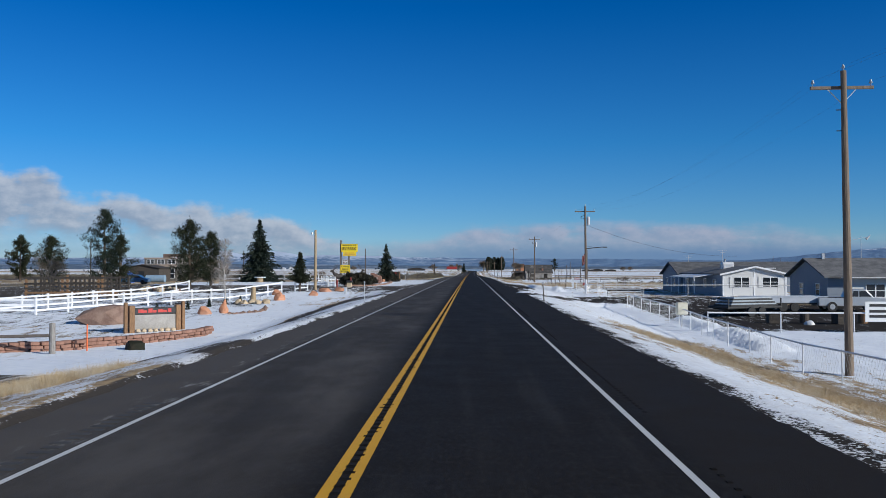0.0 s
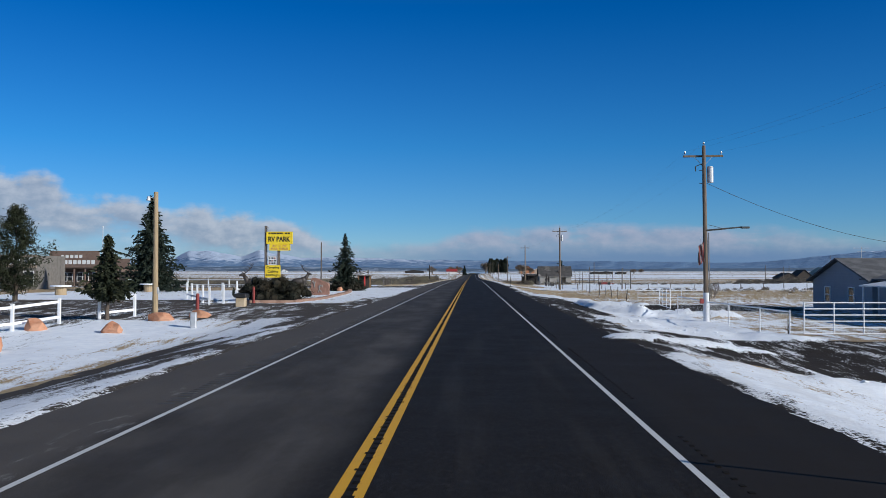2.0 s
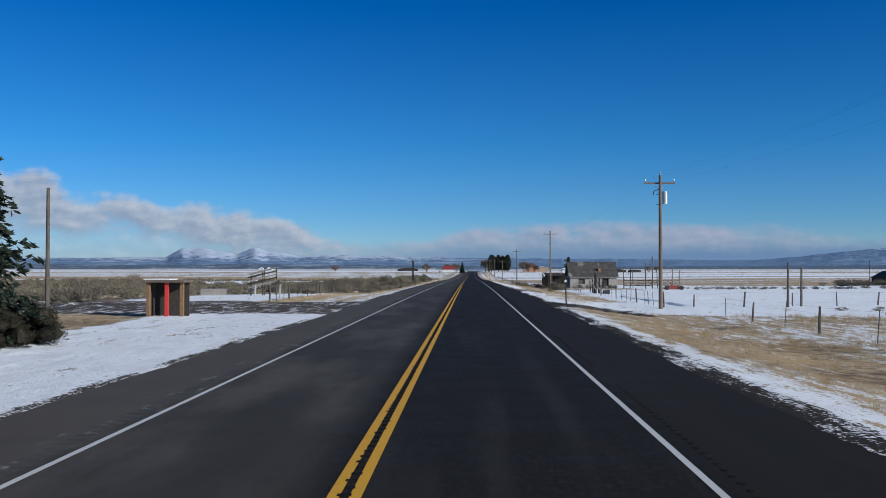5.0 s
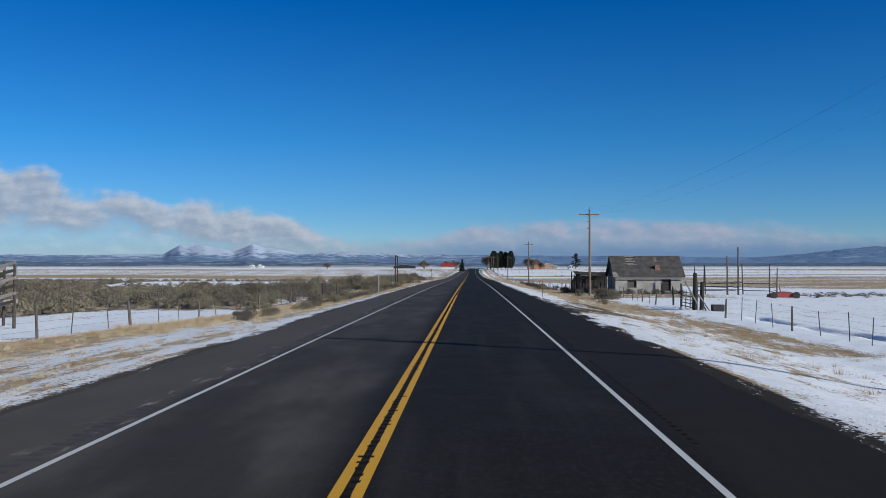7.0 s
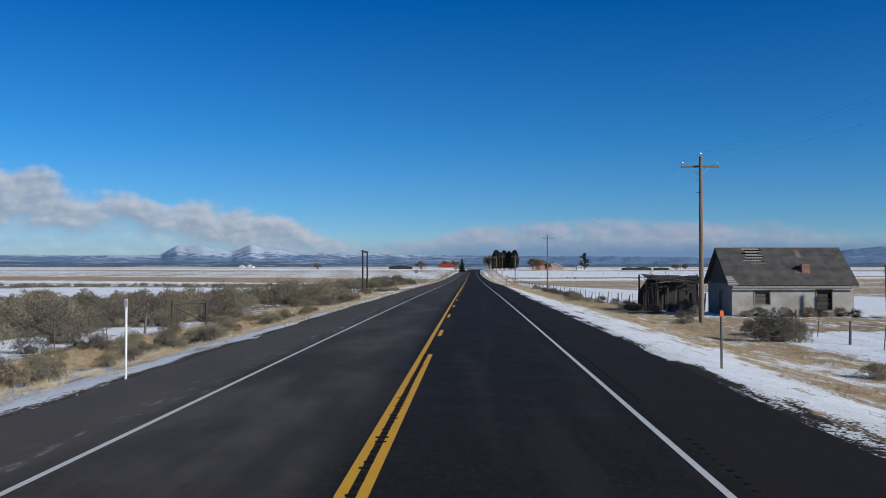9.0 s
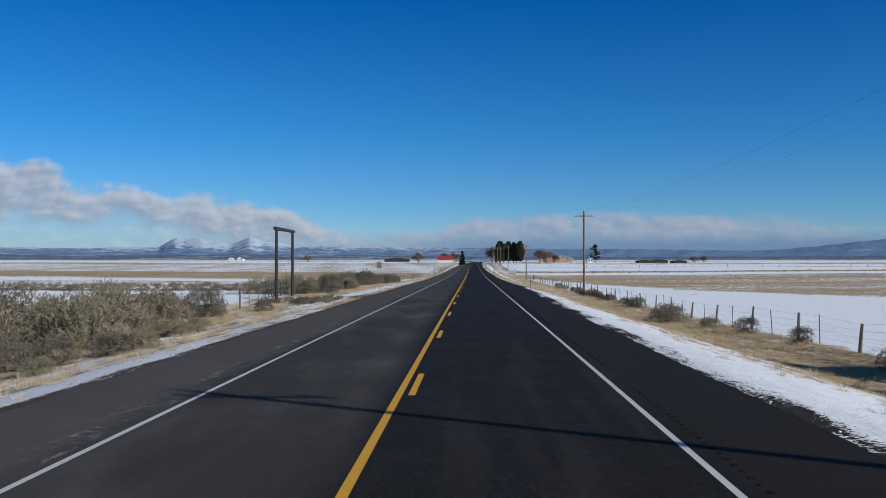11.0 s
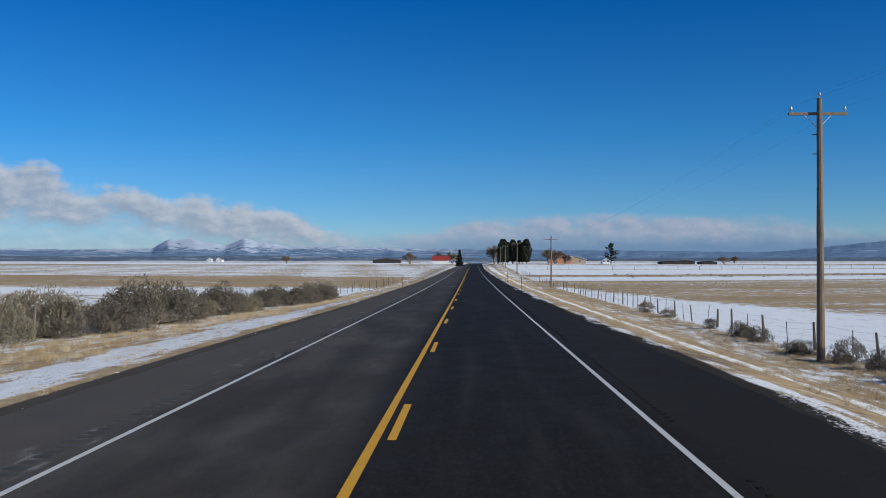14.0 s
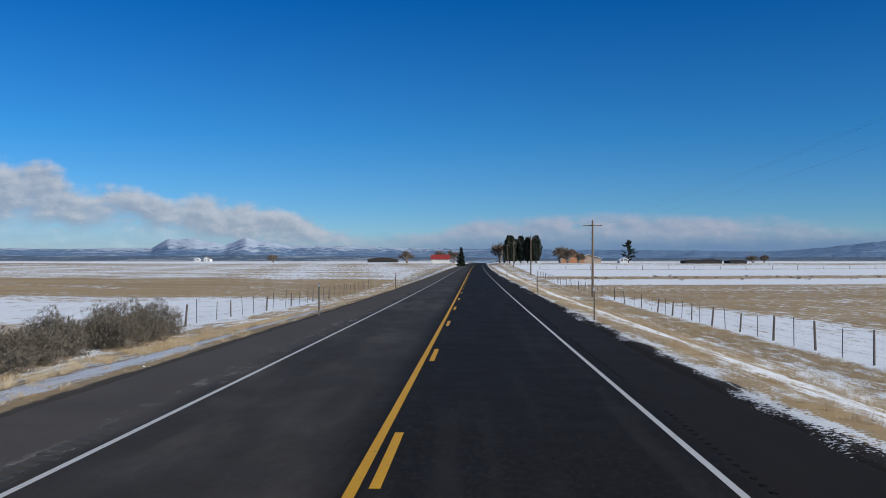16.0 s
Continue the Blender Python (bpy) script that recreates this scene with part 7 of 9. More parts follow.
def park_sign():
    y = 144.0
    ob = empty("park_sign", Matrix.Identity(4), "tall yellow park sign on two dark wooden posts", "sign")
    zg = gz(-20.3, y)
    for x, t in ((-21.05, 6.95), (-19.72, 4.6)):
        bm = bmesh.new()
        box(bm, (x - 0.13, y - 0.1, zg - 0.2), (x + 0.13, y + 0.1, t), 0.015)
        part("post", bm, "post_wood", ob)

    def panel(x0, x1, z0, z1, mat, depth=0.12, front=0.3, label=""):
        bm = bmesh.new()
        box(bm, (x0, y - front, z0), (x1, y - front + depth, z1), 0.012)
        p = part("panel", bm, mat, ob, label)
        bm = bmesh.new()
        for lo, hi in (((x0, z0), (x1, z0 + 0.035)), ((x0, z1 - 0.035), (x1, z1)), ((x0, z0), (x0 + 0.035, z1)), ((x1 - 0.035, z0), (x1, z1))):
            box(bm, (lo[0] - 0.01, y - front - 0.012, lo[1] - 0.01), (hi[0] + 0.01, y - front + 0.002, hi[1] + 0.01))
        part("rim", bm, "yellow_sign" if mat == "yellow_sign" else "grey_metal", p)
        return p

    a = panel(-20.93, -18.28, 5.08, 6.34, "yellow_sign", 0.35, label="yellow sign board")
    yf = y - 0.312
    # the park's name stays as plain bars
    for i, w in enumerate((0.2, 0.24, 0.22, 0.24, 0.22, 0.08, 0.2, 0.2)):
        bm = bmesh.new()
        x0 = -20.72 + i * 0.285
        box(bm, (x0, yf - 0.008, 6.10), (x0 + w, yf + 0.004, 6.25))
        part("bar", bm, "black_paint", a)
    lettering("RV PARK", -19.60, 5.58, yf, 0.52, 2.25, "black_paint", a, 0.02)
    b = panel(-20.62, -18.52, 4.42, 5.06, "yellow_sign", 0.3, label="yellow sign board")
    lettering("30' x 70'", -19.57, 4.90, yf, 0.2, 1.5, "orange_rock", b)
    lettering("PULL-THRUS", -19.57, 4.60, yf, 0.2, 1.75, "orange_rock", b, 0.01)
    c = panel(-20.78, -19.88, 2.93, 3.84, "siding_white", 0.06, 0.2, "white pictogram board")
    for i in range(3):
        for j in range(3):
            bm = bmesh.new()
            x0, z0 = -20.68 + i * 0.26, 3.03 + j * 0.26
            box(bm, (x0, y - 0.22, z0), (x0 + (0.2 if (i + j) % 2 else 0.14), y - 0.2, z0 + 0.16))
            part("pictogram", bm, "black_paint" if (i * 2 + j) % 3 else "dark_red", c)
    d = panel(-21.06, -19.5, 1.65, 2.9, "yellow_sign", 0.08, 0.22, "yellow sign board")
    for txt, z, w in (("Camping", 2.66, 1.3), ("Cabins", 2.28, 1.05), ("$20/Night", 1.88, 1.4)):
        lettering(txt, -20.28, z, y - 0.235, 0.28, w, "black_paint", d)
    bm = bmesh.new()
    beam(bm, (-20.9, y - 0.1, 6.42), (-20.5, y - 0.1, 6.5), 0.03)
    beam(bm, (-20.9, y - 0.1, 6.7), (-20.75, y - 0.1, 6.72), 0.06, 0.08)
    part("lamp_bracket", bm, "grey_metal", ob)
    return ob


park_sign()


def box_sign():
    ob = empty("monument_sign", pose(-18.7, 52.3, gz(-18.7, 52.3), 0, 0, 42), "low wooden sign with a red panel between timber posts", "sign")
    for s in (-1, 1):
        bm = bmesh.new()
        box(bm, (s * 1.42 - 0.16, -0.16, -0.2), (s * 1.42 + 0.16, 0.16, 1.55), 0.03)
        part("post", bm, "brown_wood", ob)
        bm = bmesh.new()
        box(bm, (s * 1.42 + s * 0.34 - 0.1, -0.1, -0.2), (s * 1.42 + s * 0.34 + 0.1, 0.1, 1.75), 0.03)
        part("side_post", bm, "brown_wood", ob)
    bm = bmesh.new()
    box(bm, (-1.26, -0.09, 0.12), (1.26, 0.09, 1.0), 0.02)
    part("lower_panel", bm, "stucco", ob, "pale stone-coloured lower panel")
    bm = bmesh.new()
    box(bm, (-1.26, -0.1, 1.0), (1.26, 0.1, 1.42), 0.02)
    p = part("upper_panel", bm, "black", ob, "dark panel with worn red writing")
    for i, (w, h) in enumerate(((0.3, 0.2), (0.22, 0.14), (0.26, 0.24), (0.2, 0.14), (0.3, 0.18), (0.24, 0.14), (0.22, 0.22))):
        bm = bmesh.new()
        x0 = -1.05 + i * 0.3
        box(bm, (x0, -0.112, 1.12), (x0 + w, -0.1, 1.12 + h))
        part("bar", bm, "red_paint", p)
    for i in range(7):
        bm = bmesh.new()
        rock(bm, 0.16, 0.14, 0.13, i, 0.2, 2)
        o = part("footing_stone", bm, "tan_rock", ob)
        o.matrix_basis = pose(-1.1 + i * 0.36, -0.22, 0)
    return ob


box_sign()


def stone_edge(points, label, height, width, seed, mat="red_stone", courses=3):
    """A low dry-laid wall of flat red stones along a line."""
    g = np.random.RandomState(seed)
    ob = empty("stone_edging", Matrix.Identity(4), label, "stone wall")
    for (x0, y0), (x1, y1) in zip(points, points[1:]):
        L = math.hypot(x1 - x0, y1 - y0)
        ang = math.degrees(math.atan2(y1 - y0, x1 - x0))
        for c in range(courses):
            s = -g.uniform(0, 0.2)
            while s < L:
                w = g.uniform(0.3, 0.6)
                bm = bmesh.new()
                h = height / courses
                box(bm, (-w / 2, -width / 2 * g.uniform(0.8, 1.1), 0), (w / 2, width / 2 * g.uniform(0.8, 1.1), h * 0.96), 0.025)
                f = (s + w / 2) / L
                x, y = x0 + (x1 - x0) * f, y0 + (y1 - y0) * f
                o = part("stone", bm, mat, ob)
                o.matrix_basis = pose(x + g.normal(0, 0.03), y + g.normal(0, 0.03), gz(x, y) + c * h - 0.05, g.normal(0, 2), g.normal(0, 2), ang + g.normal(0, 5))
                s += w + 0.02
    return ob


stone_edge([(-21.5, 38.0), (-18.3, 40.6), (-16.5, 44.5), (-15.2, 49.5), (-15.0, 51.0)], "low curved wall of flat red stones in snow", 0.5, 0.4, 1)
# long low kerb of the sign bed
ob = empty("garden_kerb", Matrix.Identity(4), "low reddish stone kerb edging the snowy sign bed", "kerb")
kp = [(-16.8, 118.6), (-13.3, 119.7), (-12.7, 124.0), (-12.6, 130.0), (-12.6, 136.3), (-13.0, 145.0), (-13.5, 152.0), (-14.2, 157.0)]
for (x0, y0), (x1, y1) in zip(kp, kp[1:]):
    n = max(1, int(math.hypot(x1 - x0, y1 - y0) / 1.2))
    for i in range(n):
        f = (i + 0.5) / n
        x, y = x0 + (x1 - x0) * f, y0 + (y1 - y0) * f
        bm = bmesh.new()
        box(bm, (-math.hypot(x1 - x0, y1 - y0) / n / 2 + 0.01, -0.22, -0.1), (math.hypot(x1 - x0, y1 - y0) / n / 2 - 0.01, 0.22, 0.2), 0.03)
        o = part("kerb_stone", bm, "curb_stone", ob)
        o.matrix_basis = pose(x, y, gz(x, y), 0, 0, math.degrees(math.atan2(y1 - y0, x1 - x0)))


def boulder(x, y, sx, sy, sz, seed, mat, label, rz=0.0, rough=0.42):
    bm = bmesh.new()
    rock(bm, sx / 2, sy / 2, sz / 1.5, seed, rough, 2)
    # a few flat broken faces
    g = random.Random(seed)
    for _ in range(4):
        n = Vector((g.uniform(-1, 1), g.uniform(-1, 1), g.uniform(-0.1, 0.9))).normalized()
        c = Vector((0, 0, sz * 0.33)) + Vector((n.x * sx / 2, n.y * sy / 2, n.z * sz / 1.5)) * 0.72
        for v in bm.verts:
            k = (v.co - c).dot(n)
            if k > 0:
                v.co -= n * k * 0.9
    ob = part("boulder", bm, mat, smooth=False)
    ob.matrix_basis = pose(x, y, gz(x, y) - 0.06, 0, 0, rz)
    return tagged(ob, label, "boulder")


OR = "large orange sandstone boulder in the snow"
boulder(-18.2, 65.3, 0.68, 0.56, 1.06, 1, "orange_rock", "upright orange sandstone boulder in the snow")
boulder(-19.3, 64.2, 1.08, 0.72, 0.64, 2, "orange_rock", "low pinkish boulder capped with snow")
boulder(-19.0, 88.2, 1.36, 0.96, 0.89, 3, "orange_rock", OR)
boulder(-21.0, 96.0, 1.28, 0.88, 0.64, 4, "orange_rock", OR)
boulder(-16.8, 95.0, 1.04, 0.72, 0.64, 5, "orange_rock", OR)
boulder(-16.3, 100.2, 1.60, 0.80, 0.55, 6, "orange_rock", "long low orange boulder at the park entrance")
boulder(-15.2, 102.8, 1.28, 0.72, 0.47, 7, "orange_rock", "long low orange boulder at the park entrance")
boulder(-15.35, 157.2, 0.64, 0.56, 0.64, 8, "orange_rock", "pale orange boulder at the foot of a spruce")
boulder(-23.2, 57.2, 4.6, 3.0, 1.3, 9, "brown_rock", "broad brown mound of rock and soil", 20, 0.2)
for i, (x, y) in enumerate(((-20.6, 80.6), (-20.0, 81.2), (-19.3, 80.5), (-18.7, 81.3), (-21.3, 81.0), (-20.2, 82.0), (-19.0, 82.2))):
    boulder(x, y, 0.9, 0.7, 0.5, 20 + i, "tan_rock", "pale tan rock heaped round a stump", i * 37)
boulder(-15.4, 40.6, 1.1, 0.9, 0.55, 31, "juniper_leaf", "low dark clump at the end of the stone wall")
bm = bmesh.new()
beam(bm, (0, 0, -0.1), (0.05, 0, 1.5), 0.28, 0.2, 12)
ob = part("tree_stump", bm, "pole_tan")
ob.matrix_basis = pose(-20.0, 81.4, gz(-20.0, 81.4))
tagged(ob, "weathered upright stump among tan rocks", "stump")


def vinyl_fence(points, rails, h, label):
    ob = empty("vinyl_fence", Matrix.Identity(4), label, "fence", "white vinyl fences")
    prev = None
    for x, y in points:
        z = gz(x, y)
        bm = bmesh.new()
        box(bm, (x - 0.07, y - 0.07, z - 0.1), (x + 0.07, y + 0.07, z + h), 0.01)
        box(bm, (x - 0.085, y - 0.085, z + h), (x + 0.085, y + 0.085, z + h + 0.05), 0.015)
        part("post", bm, "vinyl", ob)
        if prev is not None:
            for i in range(rails):
                zz = h * (0.28 + 0.62 * (i / max(1, rails - 1)))
                bm = bmesh.new()
                beam(bm, (prev[0], prev[1], prev[2] + zz), (x, y, z + zz), 0.05, flat=(0.04, 0.14))
                part("rail", bm, "vinyl", ob)
        prev = (x, y, z)
    return ob


vinyl_fence(along(-52, 61, -31.5, 63.5, 3.4, 1, 0.02), 3, 1.25, "white three-rail vinyl fence across the snow")
vinyl_fence(along(-31.5, 63.5, -23.2, 91.5, 3.2, 2, 0.02) + along(-22.8, 92.8, -21.0, 98.5, 3.0, 3, 0.02), 2, 1.25, "white two-rail vinyl fence along the park")
vinyl_fence([(-20.0, 101.0), (-19.0, 103.4)], 2, 1.25, "short piece of white vinyl fence by the lamp pole")
vinyl_fence(along(-35.0, 64, -32.6, 102, 3.8, 4, 0.02), 2, 1.2, "white two-rail vinyl fence behind the first")
vinyl_fence(along(-17.9, 117.4, -21.4, 129.5, 3.2, 5, 0.02), 2, 1.3, "white vinyl fence at the park entrance")
vinyl_fence(along(-18.7, 116.6, -24.0, 128.0, 2.6, 6, 0.02), 1, 1.3, "white vinyl posts at the park entrance")
vinyl_fence(along(-25.9, 151.0, -24.8, 176.0, 5.5, 7, 0.02), 1, 1.2, "white vinyl fence behind the sign bed")
vinyl_fence(along(-52.0, 186.5, -25.0, 178.0, 3.2, 8, 0.02), 2, 1.2, "white vinyl fence at the back of the park")


def bollard(x, y, h, mat, label, r=0.1, name="bollard"):
    bm = bmesh.new()
    beam(bm, (0, 0, -0.1), (0, 0, h), r, r, 14)
    beam(bm, (0, 0, h), (0, 0, h + 0.05), r, r * 0.5, 14)
    ob = part(name, bm, mat)
    ob.matrix_basis = pose(x, y, gz(x, y))
    return tagged(ob, label, "bollard")


bollard(-15.6, 104.0, 1.2, "dark_red", "thick red steel bollard at the park entrance")
bollard(-15.9, 118.2, 1.15, "dark_red", "red steel bollard beside the juniper")
bollard(-17.4, 40.0, 1.2, "orange_paint", "thin orange plastic stake in the snow", 0.03, "stake")
bm = bmesh.new()
box(bm, (-0.14, -0.12, -0.1), (0.14, 0.12, 0.75), 0.03)
ob = part("utility_pedestal", bm, "grey_metal")
ob.matrix_basis = pose(-13.6, 97.0, gz(-13.6, 97.0))
tagged(ob, "small grey-green utility pedestal in snow", "utility box")


def cream_box(x, y):
    z = gz(x, y)
    ob = empty("utility_cabinet", pose(x, y, z), "cream metal utility box on a short post", "utility box")
    bm = bmesh.new()
    box(bm, (-0.34, -0.26, 0.75), (0.34, 0.26, 1.55), 0.06)
    part("box", bm, "plastic_cream", ob)
    bm = bmesh.new()
    box(bm, (-0.04, -0.04, -0.1), (0.04, 0.04, 0.76))
    part("post", bm, "grey_metal", ob)
    bm = bmesh.new()
    box(bm, (-0.3, -0.285, 0.8), (0.3, -0.262, 1.5), 0.02)
    part("door", bm, "plastic_cream", ob)


cream_box(13.7, 57.2)


def litter_bin(x, y):
    ob = empty("litter_bin", pose(x, y, gz(x, y)), "square tan stone litter bin with a dark lid", "bin")
    bm = bmesh.new()
    box(bm, (-0.3, -0.3, -0.05), (0.3, 0.3, 0.6), 0.03)
    part("body", bm, "tan_rock", ob)
    bm = bmesh.new()
    box(bm, (-0.42, -0.42, 0.6), (0.42, 0.42, 0.85), 0.05)
    part("lid", bm, "black", ob)


litter_bin(-15.3, 112.4)


def lamp_pole(x, y, top):
    z = gz(x, y)
    ob = empty("lamp_pole", pose(x, y, z), "tall pale timber pole with a small yard lamp", "lamp post")
    bm = bmesh.new()
    beam(bm, (0, 0, -0.2), (0, 0, top - z), 0.17, 0.13, 12)
    part("pole", bm, "pole_tan", ob)
    bm = bmesh.new()
    h = top - z
    beam(bm, (-0.1, 0, h - 0.35), (-0.42, -0.05, h - 0.3), 0.03)
    beam(bm, (-0.42, -0.05, h - 0.5), (-0.42, -0.05, h - 0.25), 0.14, 0.06, 10)
    part("lamp", bm, "grey_metal", ob, "small grey lamp head")
    bm = bmesh.new()
    box(bm, (0.1, -0.1, 1.2), (0.2, 0.1, 1.6), 0.01)
    part("meter_box", bm, "grey_metal", ob)


lamp_pole(-18.3, 104.7, 6.9)
bm = bmesh.new()
beam(bm, (0, 0, -0.1), (0, 0, 8.0), 0.06, 0.04, 10)
beam(bm, (0, 0, 8.0), (0, 0, 8.12), 0.08, 0.03, 10)
ob = part("flagpole", bm, "vinyl")
ob.matrix_basis = pose(-47.5, 166.4, gz(-47.5, 166.4))
tagged(ob, "tall slim white flagpole before the park store", "flagpole")
for x, y, t in ((-63, 158, 8.6), (-50.5, 196, 6.5), (-20.8, 176, 6.3), (-66, 152, 7.5)):
    bm = bmesh.new()
    beam(bm, (0, 0, -0.1), (0, 0, t), 0.11, 0.08, 9)
    ob = part("timber_pole", bm, "post_wood")
    ob.matrix_basis = pose(x, y, gz(x, y))
    tagged(ob, "plain dark timber pole behind the park", "pole")


def elk(x, y, rz, label):
    """A plain bronze elk statue as one mesh."""
    bm = bmesh.new()

    def blobby(c, r, rot=0.0):
        m = bmesh.ops.create_icosphere(bm, subdivisions=2, radius=1)["verts"]
        for v in m:
            p = Vector((v.co.x * r[0], v.co.y * r[1], v.co.z * r[2]))
            p.rotate(Euler((0, rot, 0)))
            v.co = p + Vector(c)

    blobby((0, 0, 1.15), (0.85, 0.34, 0.42))
    blobby((0.5, 0, 1.25), (0.45, 0.33, 0.45))
    beam(bm, (0.65, 0, 1.3), (1.05, 0, 1.95), 0.28, 0.16, 10)
    blobby((1.2, 0, 2.02), (0.32, 0.13, 0.14), 0.25)
    for lx, ly in ((-0.6, 0.2), (-0.6, -0.2), (0.55, 0.2), (0.55, -0.2)):
        beam(bm, (lx, ly, 1.05), (lx + 0.06, ly, 0.5), 0.13, 0.07, 8)
        beam(bm, (lx + 0.06, ly, 0.5), (lx, ly, -0.05), 0.065, 0.05, 8)
    for s in (-1, 1):
        a = Vector((1.1, s * 0.08, 2.12))
        for k in range(5):
            b = a + Vector((-0.22 + 0.02 * k, s * (0.16 - 0.02 * k), 0.10 + 0.05 * k))
            beam(bm, a, b, 0.035 - 0.004 * k, 0.032 - 0.004 * k, 6)
            beam(bm, a, a + Vector((0.22, s * 0.08, 0.26)), 0.025, 0.008, 5)
            a = b
        beam(bm, (1.05, s * 0.1, 2.08), (0.95, s * 0.3, 2.14), 0.05, 0.01, 6)
    ob = part("elk_statue", bm, "statue_bronze", smooth=True)
    ob.matrix_basis = pose(x, y, gz(x, y), 0, 0, rz)
    return tagged(ob, label, "statue")


elk(-19.9, 135.0, 200, "dark bronze elk statue behind the juniper")
elk(-19.9, 155.5, 15, "dark bronze elk statue beside the carved rock")


def carved_rock(x, y):
    ob = empty("carved_rock", pose(x, y, gz(x, y) - 0.05, 0, 0, 0), "upright reddish rock slab with pale inlaid shapes", "carved rock")
    bm = bmesh.new()
    prism(bm, [(-0.95, 0), (0.9, 0), (0.92, 0.95), (0.75, 1.25), (0.2, 1.45), (-0.3, 1.7), (-0.75, 1.78), (-0.9, 1.4), (-0.82, 0.9), (-0.92, 0.4)], -0.25, 0.25)
    bmesh.ops.subdivide_edges(bm, edges=bm.edges[:], cuts=2, use_grid_fill=True)
    for v in bm.verts:
        n = noise.noise(v.co * 2.1) * 0.06 + noise.noise(v.co * 6) * 0.02
        v.co += Vector((n, n * 1.2, n * 0.7 if v.co.z > 0.1 else 0))
    part("slab", bm, "red_stone", ob)
    for pts in (((-0.6, 1.5), (-0.52, 1.2), (-0.5, 0.95), (-0.45, 0.75)), ((-0.72, 1.45), (-0.55, 1.2)), ((-0.4, 1.4), (-0.5, 1.15)), ((-0.1, 0.8), (0.05, 1.05), (0.3, 0.85)), ((0.05, 1.05), (0.0, 0.6), (-0.15, 0.3)),
                ((0.0, 0.6), (0.25, 0.3)), ((0.05, 0.95), (0.35, 1.0))):
        bm = bmesh.new()
        for a, b in zip(pts, pts[1:]):
            beam(bm, (a[0], -0.30, a[1]), (b[0], -0.30, b[1]), 0.05, flat=(0.07, 0.06))
        part("inlay", bm, "stucco", ob, "pale inlaid shape")
    return ob


carved_rock(-15.0, 141.4)


def kiosk(x, y):
    ob = empty("kiosk", pose(x, y, gz(x, y)), "small red-brown roadside kiosk with a flat snowy roof", "kiosk")
    bm = bmesh.new()
    box(bm, (-0.85, 0.0, -0.05), (0.9, 0.08, 1.65), 0.01)
    box(bm, (-0.85, -0.9, -0.05), (-0.77, 0.0, 1.65), 0.01)
    part("wall", bm, "dark_wood", ob)
    for xx in (-0.8, 0.1, 0.85):
        bm = bmesh.new()
        box(bm, (xx - 0.09, -1.0, -0.05), (xx + 0.09, -0.85, 1.68), 0.01)
        part("post", bm, "red_paint" if xx == 0.1 else "brown_wood", ob)
    bm = bmesh.new()
    box(bm, (-1.0, -1.15, 1.65), (1.05, 0.2, 1.78), 0.02)
    part("roof", bm, "shingle_brown", ob)
    bm = bmesh.new()
    box(bm, (-1.0, -1.1, 1.78), (0.3, 0.15, 1.84), 0.02)
    part("roof_snow", bm, "snow", ob, "thin layer of snow")


kiosk(-14.8, 176.5)


def store():
    ob = empty("park_store", Matrix.Identity(4), "tan and brown park store with a stepped flat front", "building")
    z = gz(-60, 198)
    y = 197.0
    bm = bmesh.new()
    box(bm, (-74, y, z - 0.2), (-57.6, y + 12, 3.4))
    part("body", bm, "store_brown", ob)
    bm = bmesh.new()
    box(bm, (-68.5, y - 1.6, 2.9), (-60.4, y - 1.2, 5.6), 0.03)
    fr = part("false_front", bm, "store_brown", ob, "tall tan false front")
    bm = bmesh.new()
    box(bm, (-60.4, y - 1.6, 2.9), (-55.4, y - 1.25, 4.35), 0.03)
    part("false_front", bm, "store_brown", ob, "lower tan false front")
    for i in range(9):
        bm = bmesh.new()
        x0 = -67.6 + i * 0.75
        box(bm, (x0, y - 1.65, 3.45), (x0 + 0.55, y - 1.6, 4.1))
        part("bar", bm, "siding_white", fr)
    for i in range(5):
        bm = bmesh.new()
        x0 = -66.6 + i * 0.75
        box(bm, (x0, y - 1.65, 4.45), (x0 + 0.5, y - 1.6, 4.95))
        part("bar", bm, "siding_white", fr)
    bm = bmesh.new()
    box(bm, (-68.5, y - 1.6, 2.78), (-55.4, y, 2.9))
    part("canopy", bm, "shingle_brown", ob)
    for i in range(8):
        bm = bmesh.new()
        x0 = -68.2 + i * 1.8
        box(bm, (x0, y - 1.5, z - 0.2), (x0 + 0.2, y - 1.3, 2.8), 0.01)
        part("post", bm, "store_brown", ob)
    for i in range(4):
        window(ob, -67.2 + i * 2.6, -65.4 + i * 2.6, z + 0.8, z + 2.2, y - 0.02, "-y", 2)
    bm = bmesh.new()
    box(bm, (-57.4, y - 1.4, z - 0.1), (-53.6, y - 1.3, 2.2), 0.01)
    part("screen_fence", bm, "dark_wood", ob, "dark slatted screen")
    bm = bmesh.new()
    box(bm, (-69.6, y - 1.75, 1.4), (-68.6, y - 1.62, 3.0), 0.02)
    part("side_board", bm, "yellow_sign", ob, "yellow notice board")
    return ob


store()


